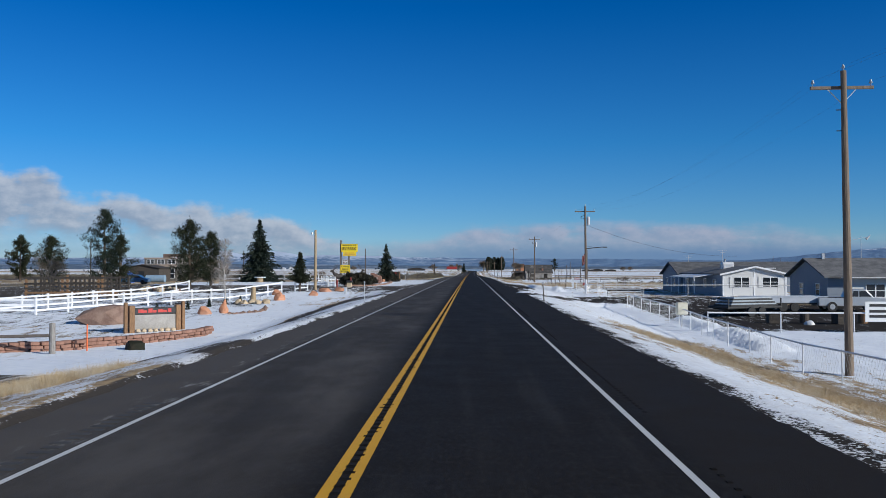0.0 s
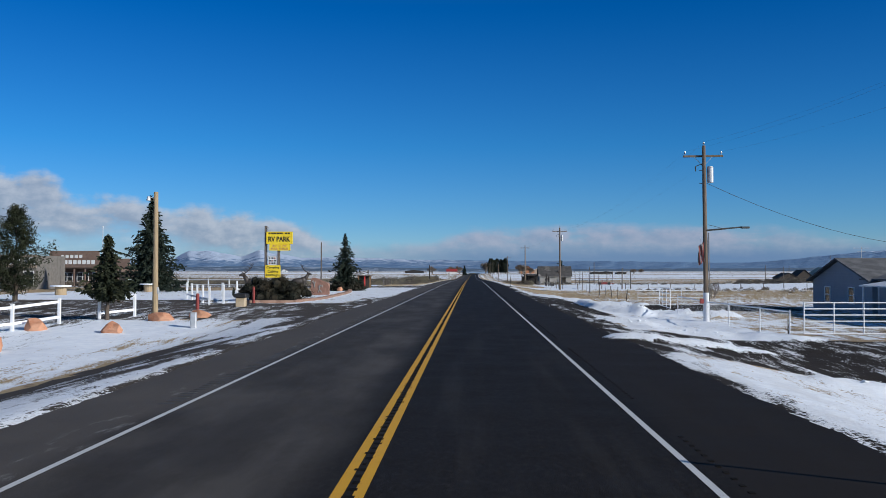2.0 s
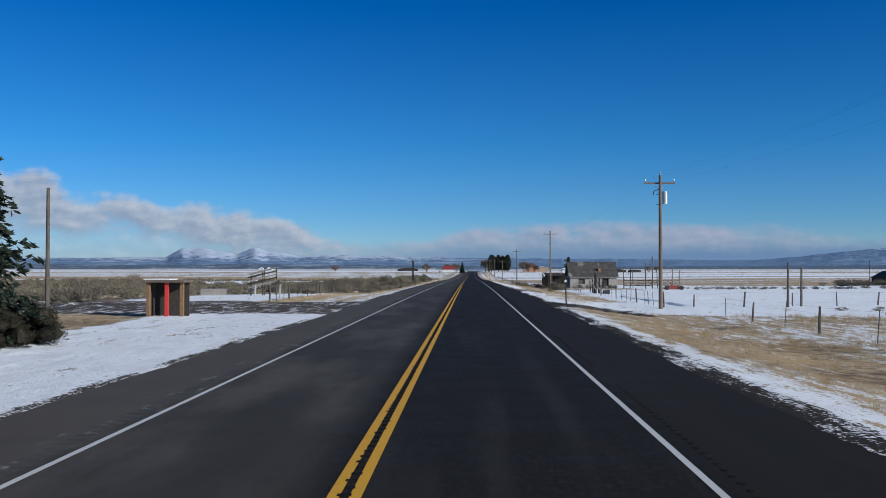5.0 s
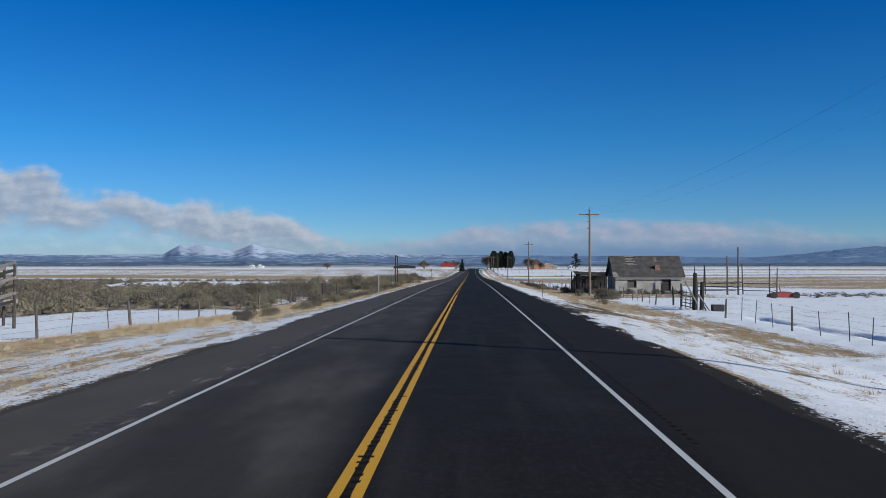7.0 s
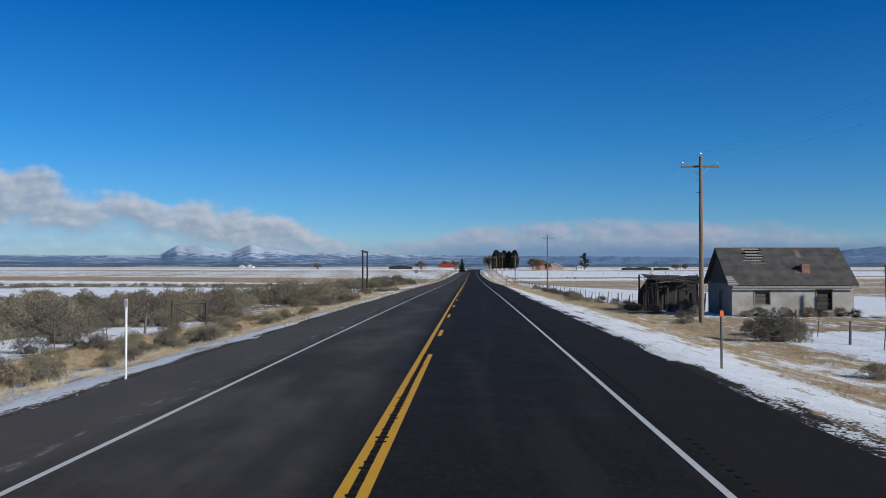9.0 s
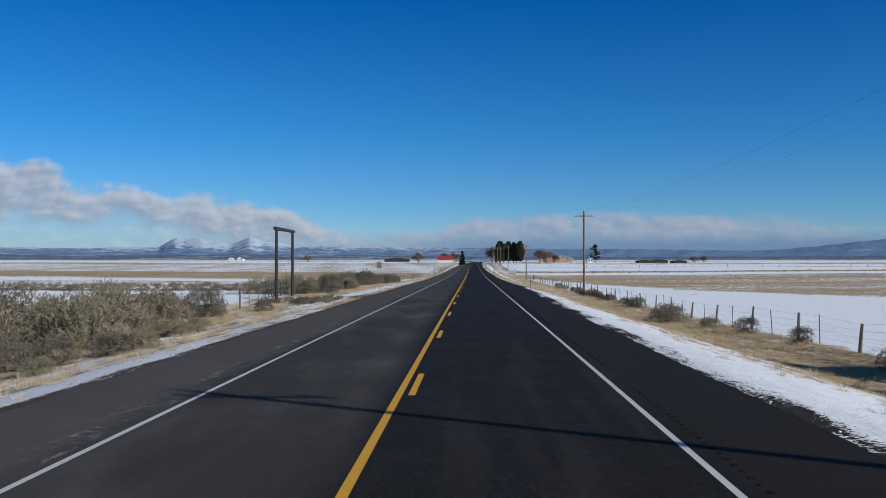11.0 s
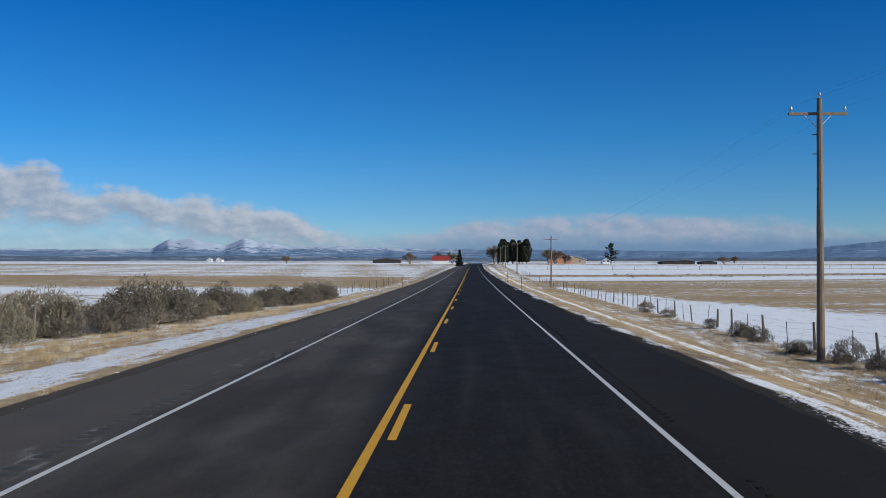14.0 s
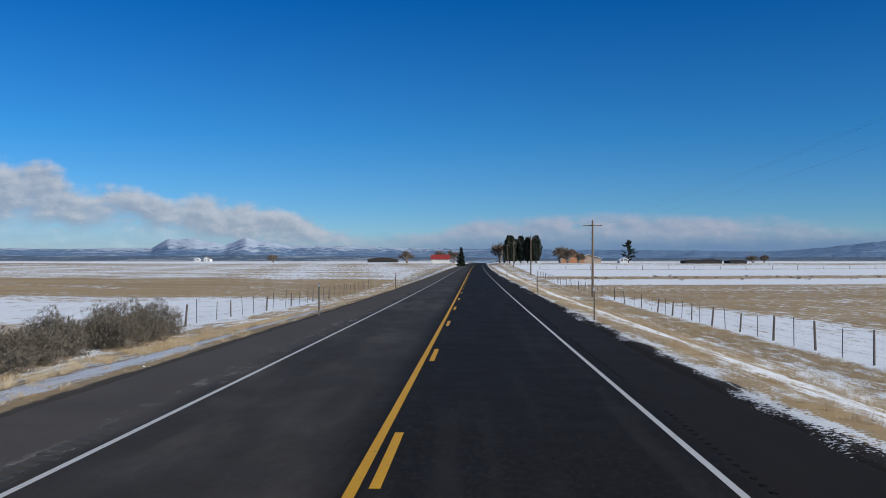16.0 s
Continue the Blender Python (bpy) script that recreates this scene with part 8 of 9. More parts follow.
def annex():
    ob = empty("park_annex", Matrix.Identity(4), "grey-tan two-storey park building with white-framed windows", "building")
    z = gz(-62, 164)
    bm = bmesh.new()
    box(bm, (-61, 164, z - 0.2), (-55, 172, 4.3))
    part("body", bm, "siding_grey", ob)
    bm = bmesh.new()
    box(bm, (-61.1, 163.9, 2.7), (-54.9, 164.0, 3.15))
    box(bm, (-61.1, 163.9, 4.1), (-54.9, 164.0, 4.4))
    part("band", bm, "siding_tan", ob, "brown band")
    for i in range(3):
        window(ob, -60.5 + i * 2.0, -59.3 + i * 2.0, z + 0.6, z + 2.3, 163.98, "-y", 1)
        window(ob, -60.5 + i * 2.0, -59.2 + i * 2.0, 3.25, 3.95, 163.98, "-y", 2)
    shed(-57.0, 152, 6.0, 6, 2.4, 3.0, "dark lean-to shed behind the park fence")
    bm = bmesh.new()
    beam(bm, (-55.4, 150, 0.6), (-52.2, 150, 0.6), 0.65, 0.65, 18)
    o = part("fuel_tank", bm, "tank_blue")
    tagged(o, "blue-grey cylindrical fuel tank lying on its side", "tank")
    boulder(-57.4, 148, 1.5, 1.4, 2.2, 51, "tarp_blue", "heap covered by a bright blue tarpaulin", 0, 0.15)


annex()


def wooden_pen():
    ob = empty("wooden_pen", Matrix.Identity(4), "dark brown timber pen with upright posts and boards", "pen")
    g = np.random.RandomState(4)
    y = 90.5
    for i in range(11):
        x = -46.0 + i * 0.95
        for yy in (y, y + 3.2):
            bm = bmesh.new()
            z = gz(x, yy)
            box(bm, (x - 0.09, yy - 0.09, z - 0.1), (x + 0.09, yy + 0.09, z + 2.2 + g.normal(0, 0.08)), 0.01)
            part("post", bm, "dark_wood" if (i + (yy > y)) % 4 else "brown_wood", ob)
    for zz in (0.15, 0.55, 1.0, 1.5, 2.1):
        for yy in (y - 0.1, y + 3.3):
            bm = bmesh.new()
            box(bm, (-46.2, yy - 0.03, gz(-41, y) + zz), (-36.3, yy + 0.03, gz(-41, y) + zz + 0.2), 0.01)
            part("board", bm, "brown_wood" if zz == 0.55 else "dark_wood", ob)
    return ob


wooden_pen()
ROW = np.random.RandomState(8)
for i in range(26):
    t = ROW.rand()
    boulder(-38.5 + 5.5 * t, 103.5 - 4.5 * t + ROW.normal(0, 0.4), ROW.uniform(0.5, 1.2), ROW.uniform(0.4, 0.8), ROW.uniform(0.3, 0.8), 60 + i, "tan_rock" if i % 3 else "brown_rock", "tan rock in a long heap beside the drive", i * 41, 0.45)
# a curved row of dark stones in the snow
ob = empty("stone_row", Matrix.Identity(4), "curved row of dark flat stones half buried in snow", "stone border")
for i in range(34):
    t = i / 33
    xs_ = float(np.interp(t, [0, 0.2, 0.4, 0.6, 0.8, 1], [-17.5, -16.8, -16.0, -16.1, -16.5, -17.1])) + ROW.normal(0, 0.06)
    ys_ = float(np.interp(t, [0, 0.2, 0.4, 0.6, 0.8, 1], [64.6, 66.0, 67.4, 69.5, 71.5, 73.7]))
    bm = bmesh.new()
    rock(bm, ROW.uniform(0.10, 0.2), ROW.uniform(0.10, 0.24), ROW.uniform(0.08, 0.16), 90 + i, 0.4, 1)
    o = part("stone", bm, "brown_rock", ob)
    o.matrix_basis = pose(xs_, ys_, gz(xs_, ys_) - 0.02, 0, 0, i * 53)


def spool_table(x, y):
    ob = empty("spool_table", pose(x, y, gz(x, y)), "round wooden cable-spool table dusted with snow", "table")
    bm = bmesh.new()
    beam(bm, (0, 0, -0.05), (0, 0, 0.85), 0.55, 0.55, 16)
    part("drum", bm, "pole_tan", ob)
    bm = bmesh.new()
    beam(bm, (0, 0, 0.85), (0, 0, 0.97), 1.0, 1.0, 20)
    part("tabletop", bm, "snow", ob, "snow-dusted round top")


spool_table(-40.5, 140)
spool_table(-36.5, 153)


def car(x, y, rz, mat, label):
    ob = empty("car", pose(x, y, gz(x, y), 0, 0, rz), label, "car")
    bm = bmesh.new()
    prism(bm, [(-2.1, 0.35), (2.1, 0.35), (2.15, 0.8), (1.3, 0.95), (0.7, 1.42), (-0.9, 1.45), (-1.6, 0.98), (-2.15, 0.9)], -0.85, 0.85)
    bmesh.ops.bevel(bm, geom=bm.edges[:], offset=0.06, segments=2, affect="EDGES")
    part("body", bm, mat, ob)
    for s in (-1, 1):
        bm = bmesh.new()
        v = [bm.verts.new(p) for p in ((-1.35, s * 0.862, 1.0), (-0.85, s * 0.862, 1.36), (0.62, s * 0.862, 1.34), (1.1, s * 0.862, 1.0))]
        bm.faces.new(v if s > 0 else v[::-1])
        part("side_window", bm, "glass", ob, "dark side window")
    for wx in (-1.35, 1.35):
        for s in (-1, 1):
            bm = bmesh.new()
            beam(bm, (wx, s * 0.78 - 0.1, 0.32), (wx, s * 0.78 + 0.1, 0.32), 0.32, 0.32, 16)
            part("wheel", bm, "rubber", ob)


car(-50.5, 132, 5, "car_blue", "dark blue car parked among pines")


# rail and post beside the first drive
ob = empty("gate_remnant", Matrix.Identity(4), "grey timber post with a single rail beside the drive", "fence post")
zz = gz(-18.2, 38.3)
for a, b, r in (((-18.2, 38.3, zz - 0.2), (-18.2, 38.3, zz + 1.35), 0.14), ((-23.0, 37.3, zz - 0.2), (-23.0, 37.3, zz + 1.1), 0.1)):
    bm = bmesh.new()
    beam(bm, a, b, r, r * 0.9, 10)
    part("post", bm, "grey_wood", ob)
bm = bmesh.new()
beam(bm, (-23.0, 37.3, zz + 0.75), (-18.2, 38.3, zz + 0.8), 0.07, 0.07, 8)
part("rail", bm, "post_wood", ob)

# yard sign on the cross fence, street-light arm, flag and meter on the second pole
bm = bmesh.new()
box(bm, (23.5, 53.08, -0.85), (25.6, 53.13, 0.35), 0.01)
ob = part("notice_board", bm, "siding_white")
tagged(ob, "white notice board wired to the yard fence", "sign")
for i, (a, b, c) in enumerate(((23.75, 25.3, 0.05), (23.75, 25.1, -0.3), (23.75, 24.9, -0.6))):
    bm = bmesh.new()
    box(bm, (a, 53.065, c), (b, 53.08, c + 0.16))
    part("bar", bm, "black_paint", ob)
ob = empty("street_light", Matrix.Identity(4), "long thin street-light arm fixed to a utility pole", "street light")
bm = bmesh.new()
beam(bm, (14.2, 107.7, 4.75), (16.3, 107.6, 4.95), 0.055, 0.045, 8)
beam(bm, (14.3, 107.7, 5.1), (15.2, 107.65, 4.86), 0.015, 0.015, 6)
part("arm", bm, "t_post", ob)
bm = bmesh.new()
box(bm, (16.25, 107.5, 4.86), (16.75, 107.72, 4.98), 0.03)
part("lamp_head", bm, "t_post", ob)
ob = empty("meter_pipe", Matrix.Identity(4), "white conduit and meter box strapped to a utility pole", "conduit")
bm = bmesh.new()
beam(bm, (14.36, 107.68, -0.7), (14.34, 107.68, 4.6), 0.03, 0.03, 8)
part("conduit", bm, "siding_grey", ob)
bm = bmesh.new()
beam(bm, (14.2, 107.8, -0.8), (14.2, 107.8, 1.0), 0.19, 0.185, 14)
part("sleeve", bm, "white_metal", ob, "white painted sleeve round the foot")
bm = bmesh.new()
box(bm, (13.75, 107.5, 0.35), (13.98, 107.62, 0.62), 0.02)
part("meter", bm, "dark_red", ob, "small red meter")
ob = empty("flag", Matrix.Identity(4), "limp faded dark red and grey striped flag", "flag")
bm = bmesh.new()
beam(bm, (14.05, 107.65, 2.9), (13.75, 107.4, 4.35), 0.018, 0.015, 6)
part("staff", bm, "grey_metal", ob)
for i in range(6):
    bm = bmesh.new()
    x0 = 13.98 - 0.055 * i
    vs = []
    for j in range(7):
        z = 4.05 - 0.2 * j - 0.05 * i
        vs.append([bm.verts.new((x0 + 0.02 * math.sin(j * 1.3), 107.5 + 0.05 * math.sin(j + i * 1.7), z)), bm.verts.new((x0 - 0.055 + 0.02 * math.sin(j * 1.3), 107.5 + 0.05 * math.sin(j + i * 1.7 + 1.7), z))])
    for p, q in zip(vs, vs[1:]):
        bm.faces.new((p[0], p[1], q[1], q[0]))
    part("stripe", bm, "dark_red" if i % 2 == 0 else "siding_grey", ob, "cloth stripe")
ob = empty("hydrant", pose(15.0, 96.3, gz(15.0, 96.3)), "small dark yard hydrant with a pump handle", "hydrant")
bm = bmesh.new()
beam(bm, (0, 0, -0.1), (0, 0, 0.7), 0.04, 0.04, 8)
beam(bm, (0, 0, 0.62), (0.25, 0, 0.5), 0.03, 0.02, 6)
part("pipe", bm, "black", ob)
line = empty("service_line", Matrix.Identity(4), "dark service cable running from the pole towards the house", "power line")
bm = bmesh.new()
a, b = Vector((14.3, 107.8, 7.6)), Vector((36, 120, 4.0))
prev = a
for s in range(1, 13):
    f = s / 12
    p = a.lerp(b, f)
    p.z -= 1.0 * 4 * f * (1 - f)
    beam(bm, prev, p, 0.014, 0.014, 4)
    prev = p
part("wire", bm, "cable", line)


# ---- shrubs and grass ----
def shrub(name, mesh, x, y, s, rz, label, sz=1.0, category="shrub", group=""):
    ob = new(name, mesh)
    ob.matrix_basis = Matrix.Translation((x, y, gz(x, y) - 0.04)) @ Euler((0, 0, rz)).to_matrix().to_4x4() @ Matrix.Diagonal((s, s, s * sz, 1))
    return tagged(ob, label, category, group)


jun = [mesh_of("juniper", *bush_mesh(200 + i, 2.9, 1.75, 7500, 0.05, 0.3, 30, 2.6, 0.7), "juniper_leaf") for i in range(3)]
for i, (x, y, s) in enumerate(((-16.7, 123.0, 1.15), (-15.0, 123.4, 1.2), (-14.2, 124.8, 1.0), (-16.2, 125.4, 1.1))):
    shrub("juniper", jun[i % 3], x, y, s, i * 1.3, "wide dark spreading juniper at the park entrance", 1.0, "shrub", "junipers at the entrance")
for i, (x, y, s) in enumerate(((-15.8, 158.2, 0.75), (-14.1, 158.6, 0.8), (-13.6, 160.3, 0.75))):
    shrub("juniper", jun[i % 3], x, y, s, i * 2.1, "low dark juniper at the foot of a spruce", 1.0, "shrub", "junipers round the spruce")
sap = mesh_of("seedling", *spruce_mesh(0.8, 0.3, 300, 0.02, 2.2, 0.2, 0.55), "spruce_leaf")
for i, (x, y) in enumerate(((-23.5, 66), (-22.6, 70.5), (-22.2, 75), (-21.9, 79), (-21.6, 83), (-21.4, 86.5), (-20.0, 150), (-21.0, 151), (-17.5, 153), (-18.0, 148), (-22.5, 140), (-23.0, 139))):
    shrub("spruce_seedling", sap, x, y, 0.9, i, "tiny dark spruce seedling in the snow", 1.0, "tree", "spruce seedlings")

sage_light = [mesh_of("sagebrush", *bush_mesh(400 + i, 1.7, 1.05, 5600, 0.035, 0.55, 34, 1.9, 0.0, 0.9), "sage_leaf") for i in range(4)]
sage_dark = [mesh_of("sagebrush", *bush_mesh(420 + i, 1.7, 1.15, 5600, 0.035, 0.55, 34, 1.9, 0.0, 0.9), "sage_dark") for i in range(4)]
g = np.random.RandomState(77)
SAGE_L = "rounded grey-green sagebrush in dry grass"
SAGE_D = "tall grey-brown sagebrush along the verge"
near = []
# the belt along the west fence, south part to north part
for i in range(70):
    near.append((g.uniform(-17.0, -13.8) - 0.5 * (i % 2), 385 + 74 * (i / 70) + g.normal(0, 1.0), g.uniform(0.95, 1.65) * (1.22 if i < 30 else 1.0), int(i % 3 > 0 or i > 40)))
for x, y, s, d in ((-15.4, 459.0, 1.0, 1), (-15.0, 456.0, 1.3, 1), (-14.8, 452.0, 1.45, 1), (-14.9, 448.0, 1.3, 1)):
    near.append((x, y, s, d))
for i in range(34):
    near.append((g.uniform(-19.5, -12.4), g.uniform(361, 386), g.uniform(0.9, 1.6), int(g.rand() > 0.5)))
for i in range(44):
    near.append((g.uniform(-27, -19.0), g.uniform(258, 338), g.uniform(1.0, 2.0), int(g.rand() > 0.7)))
for i in range(16):
    near.append((g.uniform(-15, -10.5), g.uniform(300, 340), g.uniform(0.6, 1.1), int(g.rand() > 0.6)))
for i in range(26):
    near.append((g.uniform(-24, -19.6), g.uniform(262, 300), g.uniform(1.2, 1.9), 1))
for x, y, s, d in ((13.8, 276.5, 1.55, 1), (15.0, 278.5, 1.2, 0), (11.6, 262, 0.7, 0), (13.0, 291, 0.8, 1), (14.6, 367.2, 1.15, 1), (14.4, 369.0, 0.95, 1), (13.6, 351.0, 1.3, 0), (12.9, 346.0, 1.6, 0),
                   (14.6, 383.0, 0.9, 1), (14.2, 385.5, 0.8, 1), (15.2, 398, 0.9, 1), (14.4, 405, 0.8, 1), (14.8, 411, 0.85, 1), (15.0, 376, 0.8, 1), (14.9, 441.0, 1.0, 0), (15.2, 434.0, 0.8, 0),
                   (15.0, 329.0, 0.9, 1), (14.5, 335.5, 1.0, 1), (13.8, 340.0, 0.9, 0), (15.0, 421, 0.75, 1), (16.0, 300, 0.8, 0), (16.6, 304, 0.9, 1), (21, 300.2, 0.7, 0), (24, 300.0, 0.8, 0), (17, 308, 1.0, 1), (14.2, 318, 0.9, 1)):
    near.append((x, y, s, d))
for i in range(44):
    near.append((g.uniform(-25.5, -12.5), g.uniform(253, 300), g.uniform(0.7, 1.4), int(g.rand() > 0.55)))
for i in range(34):
    near.append((g.uniform(-13.4, -9.8), g.uniform(226, 300), g.uniform(0.35, 0.75), int(g.rand() > 0.6)))
near += [(-15.6, 362.3, 1.7, 0), (-13.9, 362.8, 1.6, 0), (-12.4, 363.4, 1.2, 1), (-17.2, 363.0, 1.5, 0)]
for i in range(40):
    near.append((g.uniform(-13.8, -9.2), g.uniform(343.5, 350.0), g.uniform(0.25, 0.5), int(g.rand() > 0.5)))
for i in range(30):
    near.append((g.uniform(-21, -13.9), g.uniform(315, 337.5), g.uniform(1.3, 2.2), int(g.rand() > 0.6)))
for i in range(24):
    near.append((g.uniform(-15.2, -11.0), g.uniform(258, 300), g.uniform(0.4, 0.85), 0))
for x in (19.6, 20.6, 22.4, 23.1, 24.2, 25.0, 26.6, 27.4):
    near.append((x, 300.6 + 0.4 * math.sin(x * 5), g.uniform(0.45, 0.8), 1))
for i in range(9):
    near.append((g.uniform(13.5, 18.5), g.uniform(306, 316), g.uniform(0.5, 0.9), 1))
near += [(14.3, 280.8, 1.1, 1), (15.2, 280.0, 1.3, 0)]
for i in range(14):
    near.append((g.uniform(14.2, 15.4), g.uniform(386, 418), g.uniform(0.5, 0.95), int(g.rand() > 0.4)))
behind = [q for q in near if q[0] < -16.6 or (q[0] < -15.2 and q[1] < 330)]
near = [q for q in near if q not in behind]
for x, y, s, d in near:
    me = (sage_dark if d else sage_light)[g.randint(4)]
    shrub("sagebrush", me, x, y, s, g.uniform(0, 6.28), SAGE_D if d else SAGE_L, g.uniform(0.85, 1.15), "shrub", "sagebrush near the road")


def scatter(name, spots, protos, mat, label, category, kind="stuff"):
    """Many copies of small prototypes joined into one mesh. spots: x, y, scale, height factor."""
    P, F, n = [], [], 0
    gg = np.random.RandomState(len(spots))
    spots = np.array(spots)
    z = ground_z(spots[:, 0], spots[:, 1])
    for (x, y, s, h), zz in zip(spots, z):
        p, f = protos[gg.randint(len(protos))]
        a = gg.uniform(0, 6.28)
        c, sn = math.cos(a), math.sin(a)
        q = np.stack([p[:, 0] * c - p[:, 1] * sn, p[:, 0] * sn + p[:, 1] * c, p[:, 2] * h], 1) * s + np.array([x, y, zz + grade(y) - 0.03])
        P.append(q)
        F.append(f + n)
        n += len(p)
    P, F = np.concatenate(P), np.concatenate(F)
    me = bpy.data.meshes.new(name)
    me.vertices.add(len(P))
    me.vertices.foreach_set("co", P.astype(np.float32).ravel())
    me.loops.add(F.size)
    me.loops.foreach_set("vertex_index", F.astype(np.int32).ravel())
    me.polygons.add(len(F))
    me.polygons.foreach_set("loop_start", (np.arange(len(F)) * F.shape[1]).astype(np.int32))
    me.update(calc_edges=True)
    me.materials.append(M[mat])
    return tagged(new(name, me), label, category, kind=kind)


far_l = [bush_mesh(500 + i, 1.8, 1.0, 340, 0.062, 0.7, 14, 2.6, 0.3) for i in range(4)]
spots = []
for i in range(2300):
    y = g.uniform(212, 352)
    d = g.rand() ** 1.5
    spots.append((-22 - 130 * d, y, g.uniform(0.7, 1.35), g.uniform(0.8, 1.2)))
for i in range(420):
    spots.append((g.uniform(-120, -20), g.uniform(374, 400), g.uniform(0.35, 0.7), 1))
spots = [s for s in spots if not (-27 < s[0] < -14 and 196 < s[1] < 251) and not (-62 < s[0] < -14 and 330 < s[1] < 372) and not (-30 < s[0] < -18 and 300 < s[1] < 306)]
mid_l = [bush_mesh(520 + i, 1.7, 1.1, 2200, 0.042, 0.6, 30, 1.9, 0.0, 0.9) for i in range(4)]
for kind_d, mat_d in ((0, "sage_leaf"), (1, "sage_dark")):
    scatter("sagebrush_field", [(x, y, q, 1.0) for x, y, q, d in behind if d == kind_d], mid_l, mat_d, "belt of rounded sagebrush behind the fence", "shrubs")
scatter("sagebrush_field", spots[::2], far_l, "sage_leaf", "wide field of grey-green sagebrush", "shrubs")
scatter("sagebrush_field", spots[1::2], far_l, "sage_dark", "wide field of grey-brown sagebrush", "shrubs")
spots = []
for i in range(160):
    spots.append((g.uniform(85, 160), g.uniform(335, 352), g.uniform(1.2, 2.4), g.uniform(0.7, 1.1)))
for i in range(150):
    spots.append((g.uniform(24, 120), g.uniform(176, 202), g.uniform(0.4, 0.85), g.uniform(0.6, 1.0)))
for i in range(70):
    spots.append((g.uniform(20, 160), g.uniform(598, 625), g.uniform(0.3, 0.7), 0.8))
for i in range(260):
    spots.append((g.uniform(-120, -28), g.uniform(190, 212), g.uniform(0.6, 1.2), 1.0))
for i in range(90):
    spots.append((g.uniform(38, 80), g.uniform(284, 296), g.uniform(0.35, 0.8), 0.8))
scatter("dry_brush", spots, far_l, "sage_dark", "scattered dry brown brush on the fields", "shrubs")


def tuft_mesh(seed, n, h, r, w=0.018):
    """A tuft of thin grass blades as triangles."""
    t = np.random.RandomState(seed)
    P, F = [], []
    for i in range(n):
        a, d = t.uniform(0, 6.28), abs(t.normal(0, r * 0.5))
        b = np.array([math.cos(a) * d, math.sin(a) * d, 0])
        lean = np.array([math.cos(a), math.sin(a), 0]) * t.uniform(0.1, 0.7) * h + t.normal(0, 0.08, 3) * h
        tip = b + lean * np.array([1, 1, 0]) + np.array([0, 0, h * t.uniform(0.5, 1.1)])
        side = np.array([-math.sin(a + t.normal(0, 0.8)), math.cos(a + t.normal(0, 0.8)), 0]) * w
        k = len(P)
        P += [b - side, b + side, tip]
        F.append((k, k + 1, k + 2))
    return np.array(P), np.array(F)


blades = [tuft_mesh(600 + i, 84, 0.22, 0.36, 0.0034) for i in range(6)]


def grass(n, x0, x1, y0, y1, hmin, hmax, thick=0.0):
    out = []
    xs, ys = g.uniform(x0, x1, n), g.uniform(y0, y1, n)
    s, st, dk = covers(xs, ys)
    keep = (s + 0.2 * g.normal(size=n) + 0.25 * wobble(xs * 0.7, ys * 0.35, 91) < 0.60 + thick) & (dk < 0.45)
    for x, y in zip(xs[keep], ys[keep]):
        h = g.uniform(hmin, hmax)
        out.append((x, y, h, 1.0))
    return out


west = grass(5200, -15.5, -7.9, 193, 350, 0.35, 0.95) + grass(3400, -14.5, -7.6, 356, 560, 0.35, 0.85, -0.06) + grass(500, -13, -8.6, 15, 23, 0.7, 1.5, 0.35) + grass(1500, -60, -15, 205, 330, 0.7, 1.6) + grass(2400, -16.0, -9.0, 222, 350, 0.6, 1.3, -0.05) + grass(900, -13.5, -10.6, 358, 470, 0.7, 1.4, -0.1)
scatter("dry_grass", west[::2], blades, "straw", "golden dry grass along the west verge", "grass")
scatter("dry_grass", west[1::2], blades, "straw_pale", "pale dry grass along the west verge", "grass")
east = (grass(4200, 6.8, 16.5, 240, 420, 0.4, 1.0) + grass(2600, 6.0, 15.5, 420, 560, 0.4, 0.85, -0.08) + grass(1500, 6.5, 17, 138, 240, 0.5, 1.2) + grass(1500, 6.8, 12.4, 12, 50, 0.4, 0.9, 0.0) + grass(2600, 9.0, 15.4, 395, 500, 0.5, 1.15, -0.08) + grass(900, 5.0, 6.6, 395, 500, 0.4, 0.8, -0.1) + grass(900, 11, 15.5, 325, 395, 0.8, 1.6)
        + grass(2600, 15.5, 60, 136, 200, 0.8, 2.0))
scatter("dry_grass", east[::2], blades, "straw", "golden dry grass along the east verge", "grass")
scatter("dry_grass", east[1::2], blades, "straw_pale", "pale dry grass along the east verge", "grass")


# ---- ploughed snow clods ----
def clod(seed):
    b = bmesh.new()
    rock(b, 1, 0.7, 0.6, seed, 0.9, 2)
    b.verts.ensure_lookup_table()
    p = np.array([v.co[:] for v in b.verts])
    f = np.array([[v.index for v in q.verts] for q in b.faces])
    b.free()
    return p, f


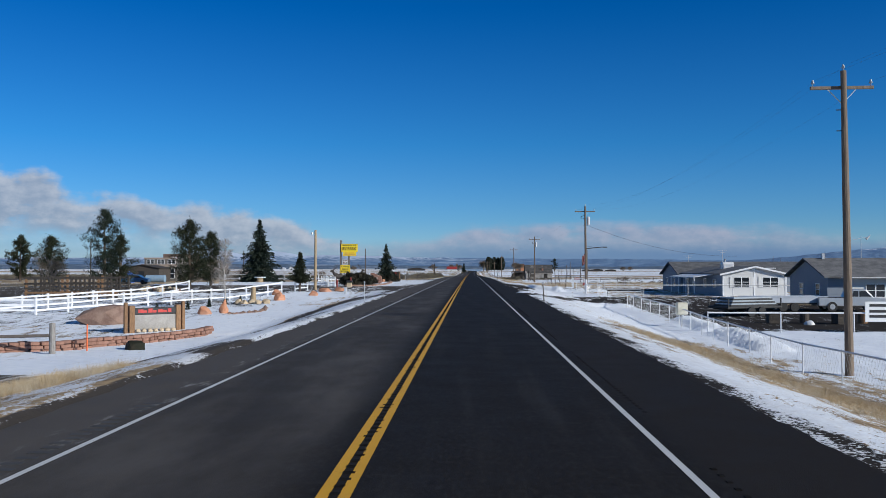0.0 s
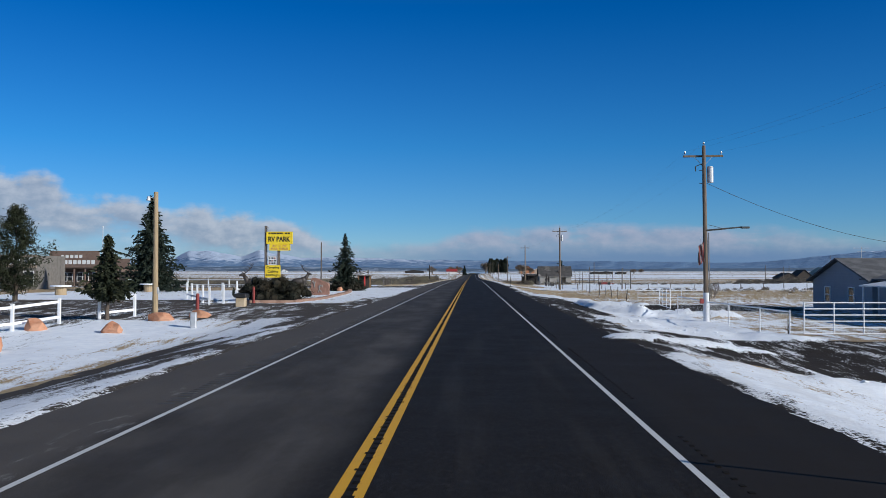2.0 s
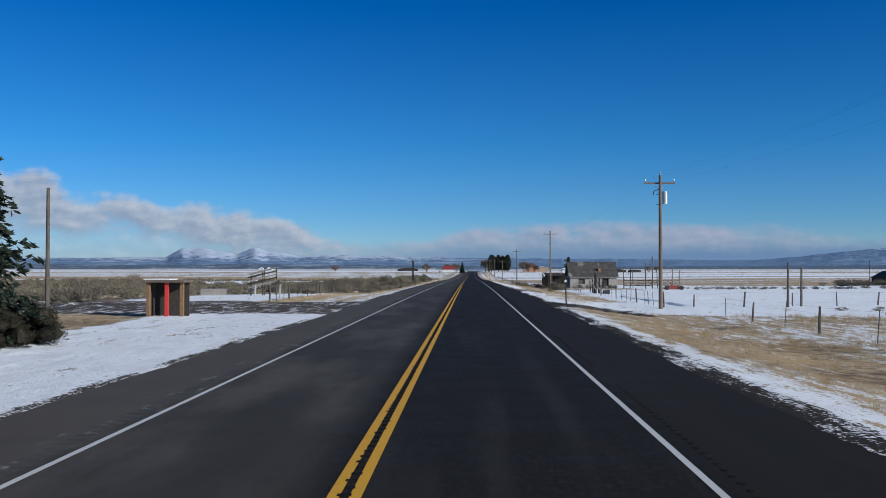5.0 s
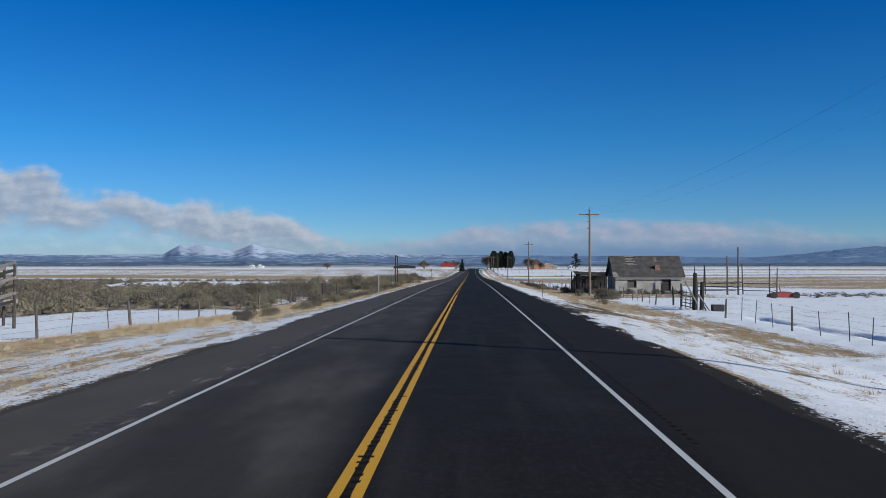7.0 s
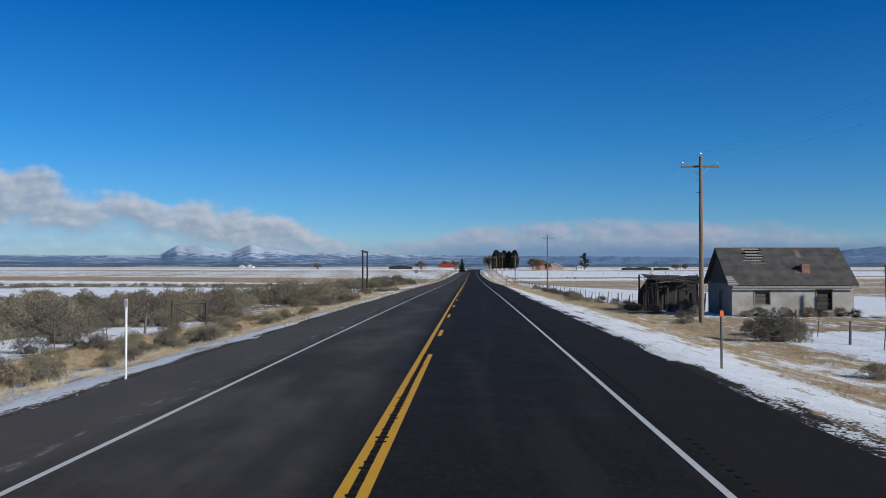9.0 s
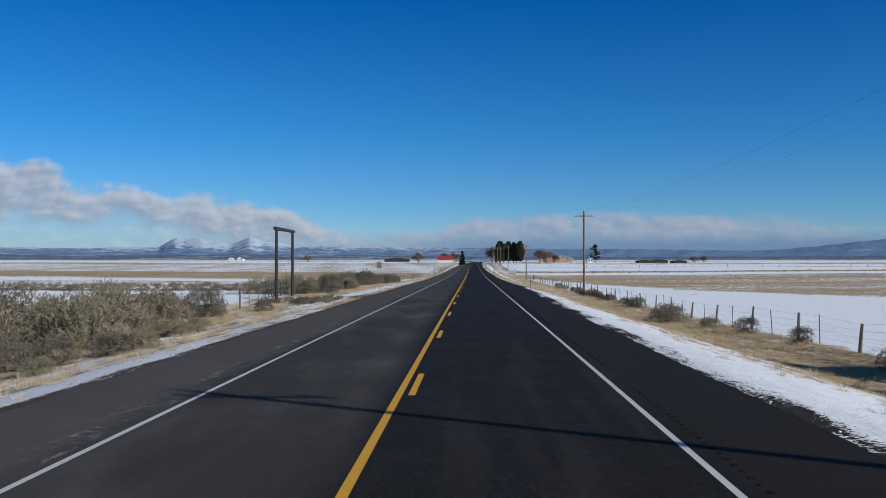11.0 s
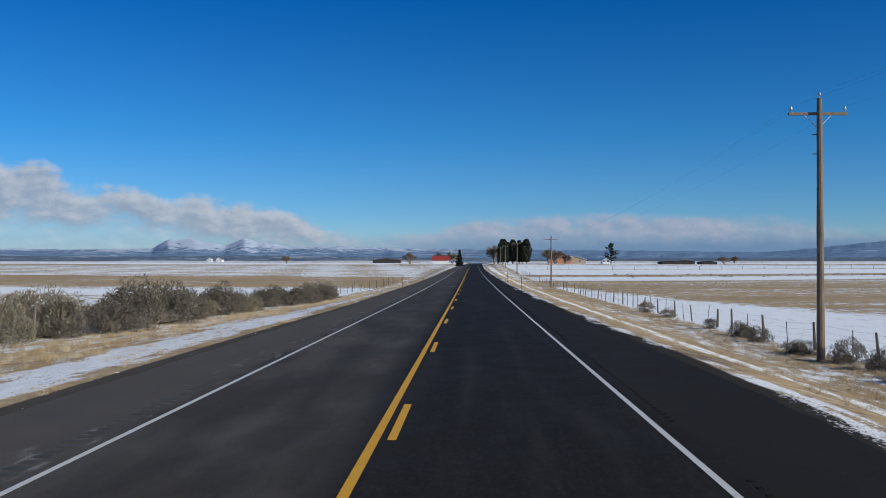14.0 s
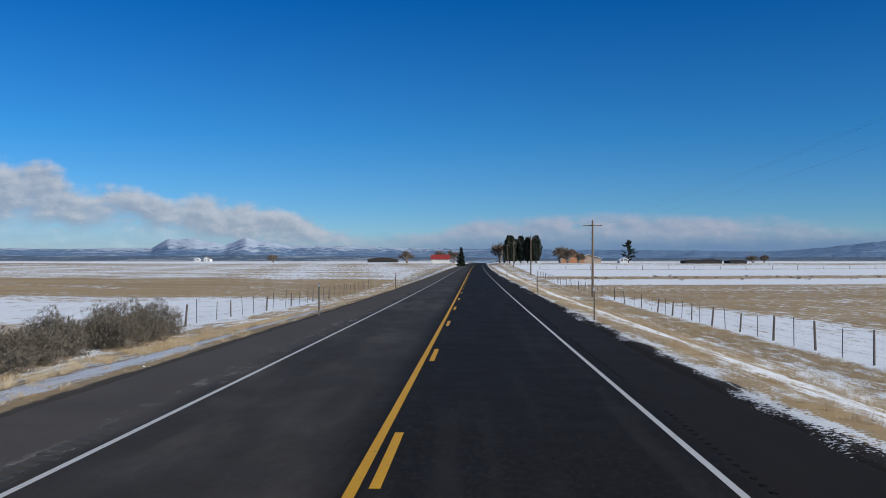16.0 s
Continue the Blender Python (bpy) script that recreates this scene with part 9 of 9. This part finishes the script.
clods = [clod(i) for i in range(5)]
spots = []
for cx, cy, rx, ry, n in ((9.6, 119.5, 1.3, 3.5, 260), (10.8, 115.5, 1.6, 1.8, 260), (14, 113.4, 2.8, 1.2, 220), (11.5, 93.2, 3.2, 0.8, 200), (7.8, 95.6, 1.8, 0.7, 140), (8.0, 136.2, 1.8, 1.2, 160), (12, 132.2, 2.4, 1.2, 180), (11.8, 78, 1.9, 0.9, 130),
                          (7.6, 85, 2.6, 0.6, 200), (14.8, 47.5, 1.0, 5.0, 260), (15.1, 58.5, 0.9, 5.0, 220)):
    for i in range(n):
        a, r = g.uniform(0, 6.28), math.sqrt(g.rand())
        spots.append((cx + rx * r * math.cos(a), cy + ry * r * math.sin(a), 0.02 + 0.075 * g.rand() ** 4, 0.6))
for i in range(700):
    y = g.uniform(10, 560)
    e = g.rand() > 0.5
    spots.append(((ROAD_E + 0.2 + abs(g.normal(0, 0.8))) if e else (ROAD_W - 0.2 - abs(g.normal(0, 0.6))), y, 0.02 + 0.06 * g.rand() ** 3, 0.6))
scatter("snow_clods", spots, clods, "snow", "broken clods of ploughed snow along the road", "snow")


# ---- everything stands on the land's long profile ----
def settle():
    """Lift each thing to the level of the land where it stands; long ones tilt with the slope."""
    bpy.context.view_layer.update()
    laid = {"ground", "road", "backdrop_hills", "backdrop_foothills", "sagebrush_field", "dry_brush", "dry_grass", "snow_clods", "sun"}
    for ob in list(scene.objects):
        if ob.parent is not None or ob.type not in ("MESH", "EMPTY") or ob.name.split(".")[0] in laid:
            continue
        ys = [(o.matrix_world @ Vector(c)).y for o in [ob] + list(ob.children_recursive) if o.type == "MESH" for c in o.bound_box]
        if not ys:
            continue
        lo, hi = min(ys), max(ys)
        y = (lo + hi) / 2
        tilt = float(grade(hi) - grade(lo)) / (hi - lo) if hi - lo > 15 else 0.0
        lift = float(grade(lo) + grade(hi)) / 2 if tilt else float(grade(y))
        ob.matrix_basis = Matrix.Translation((0, y, lift)) @ Matrix.Rotation(math.atan(tilt), 4, "X") @ Matrix.Translation((0, -y, 0)) @ ob.matrix_basis


settle()
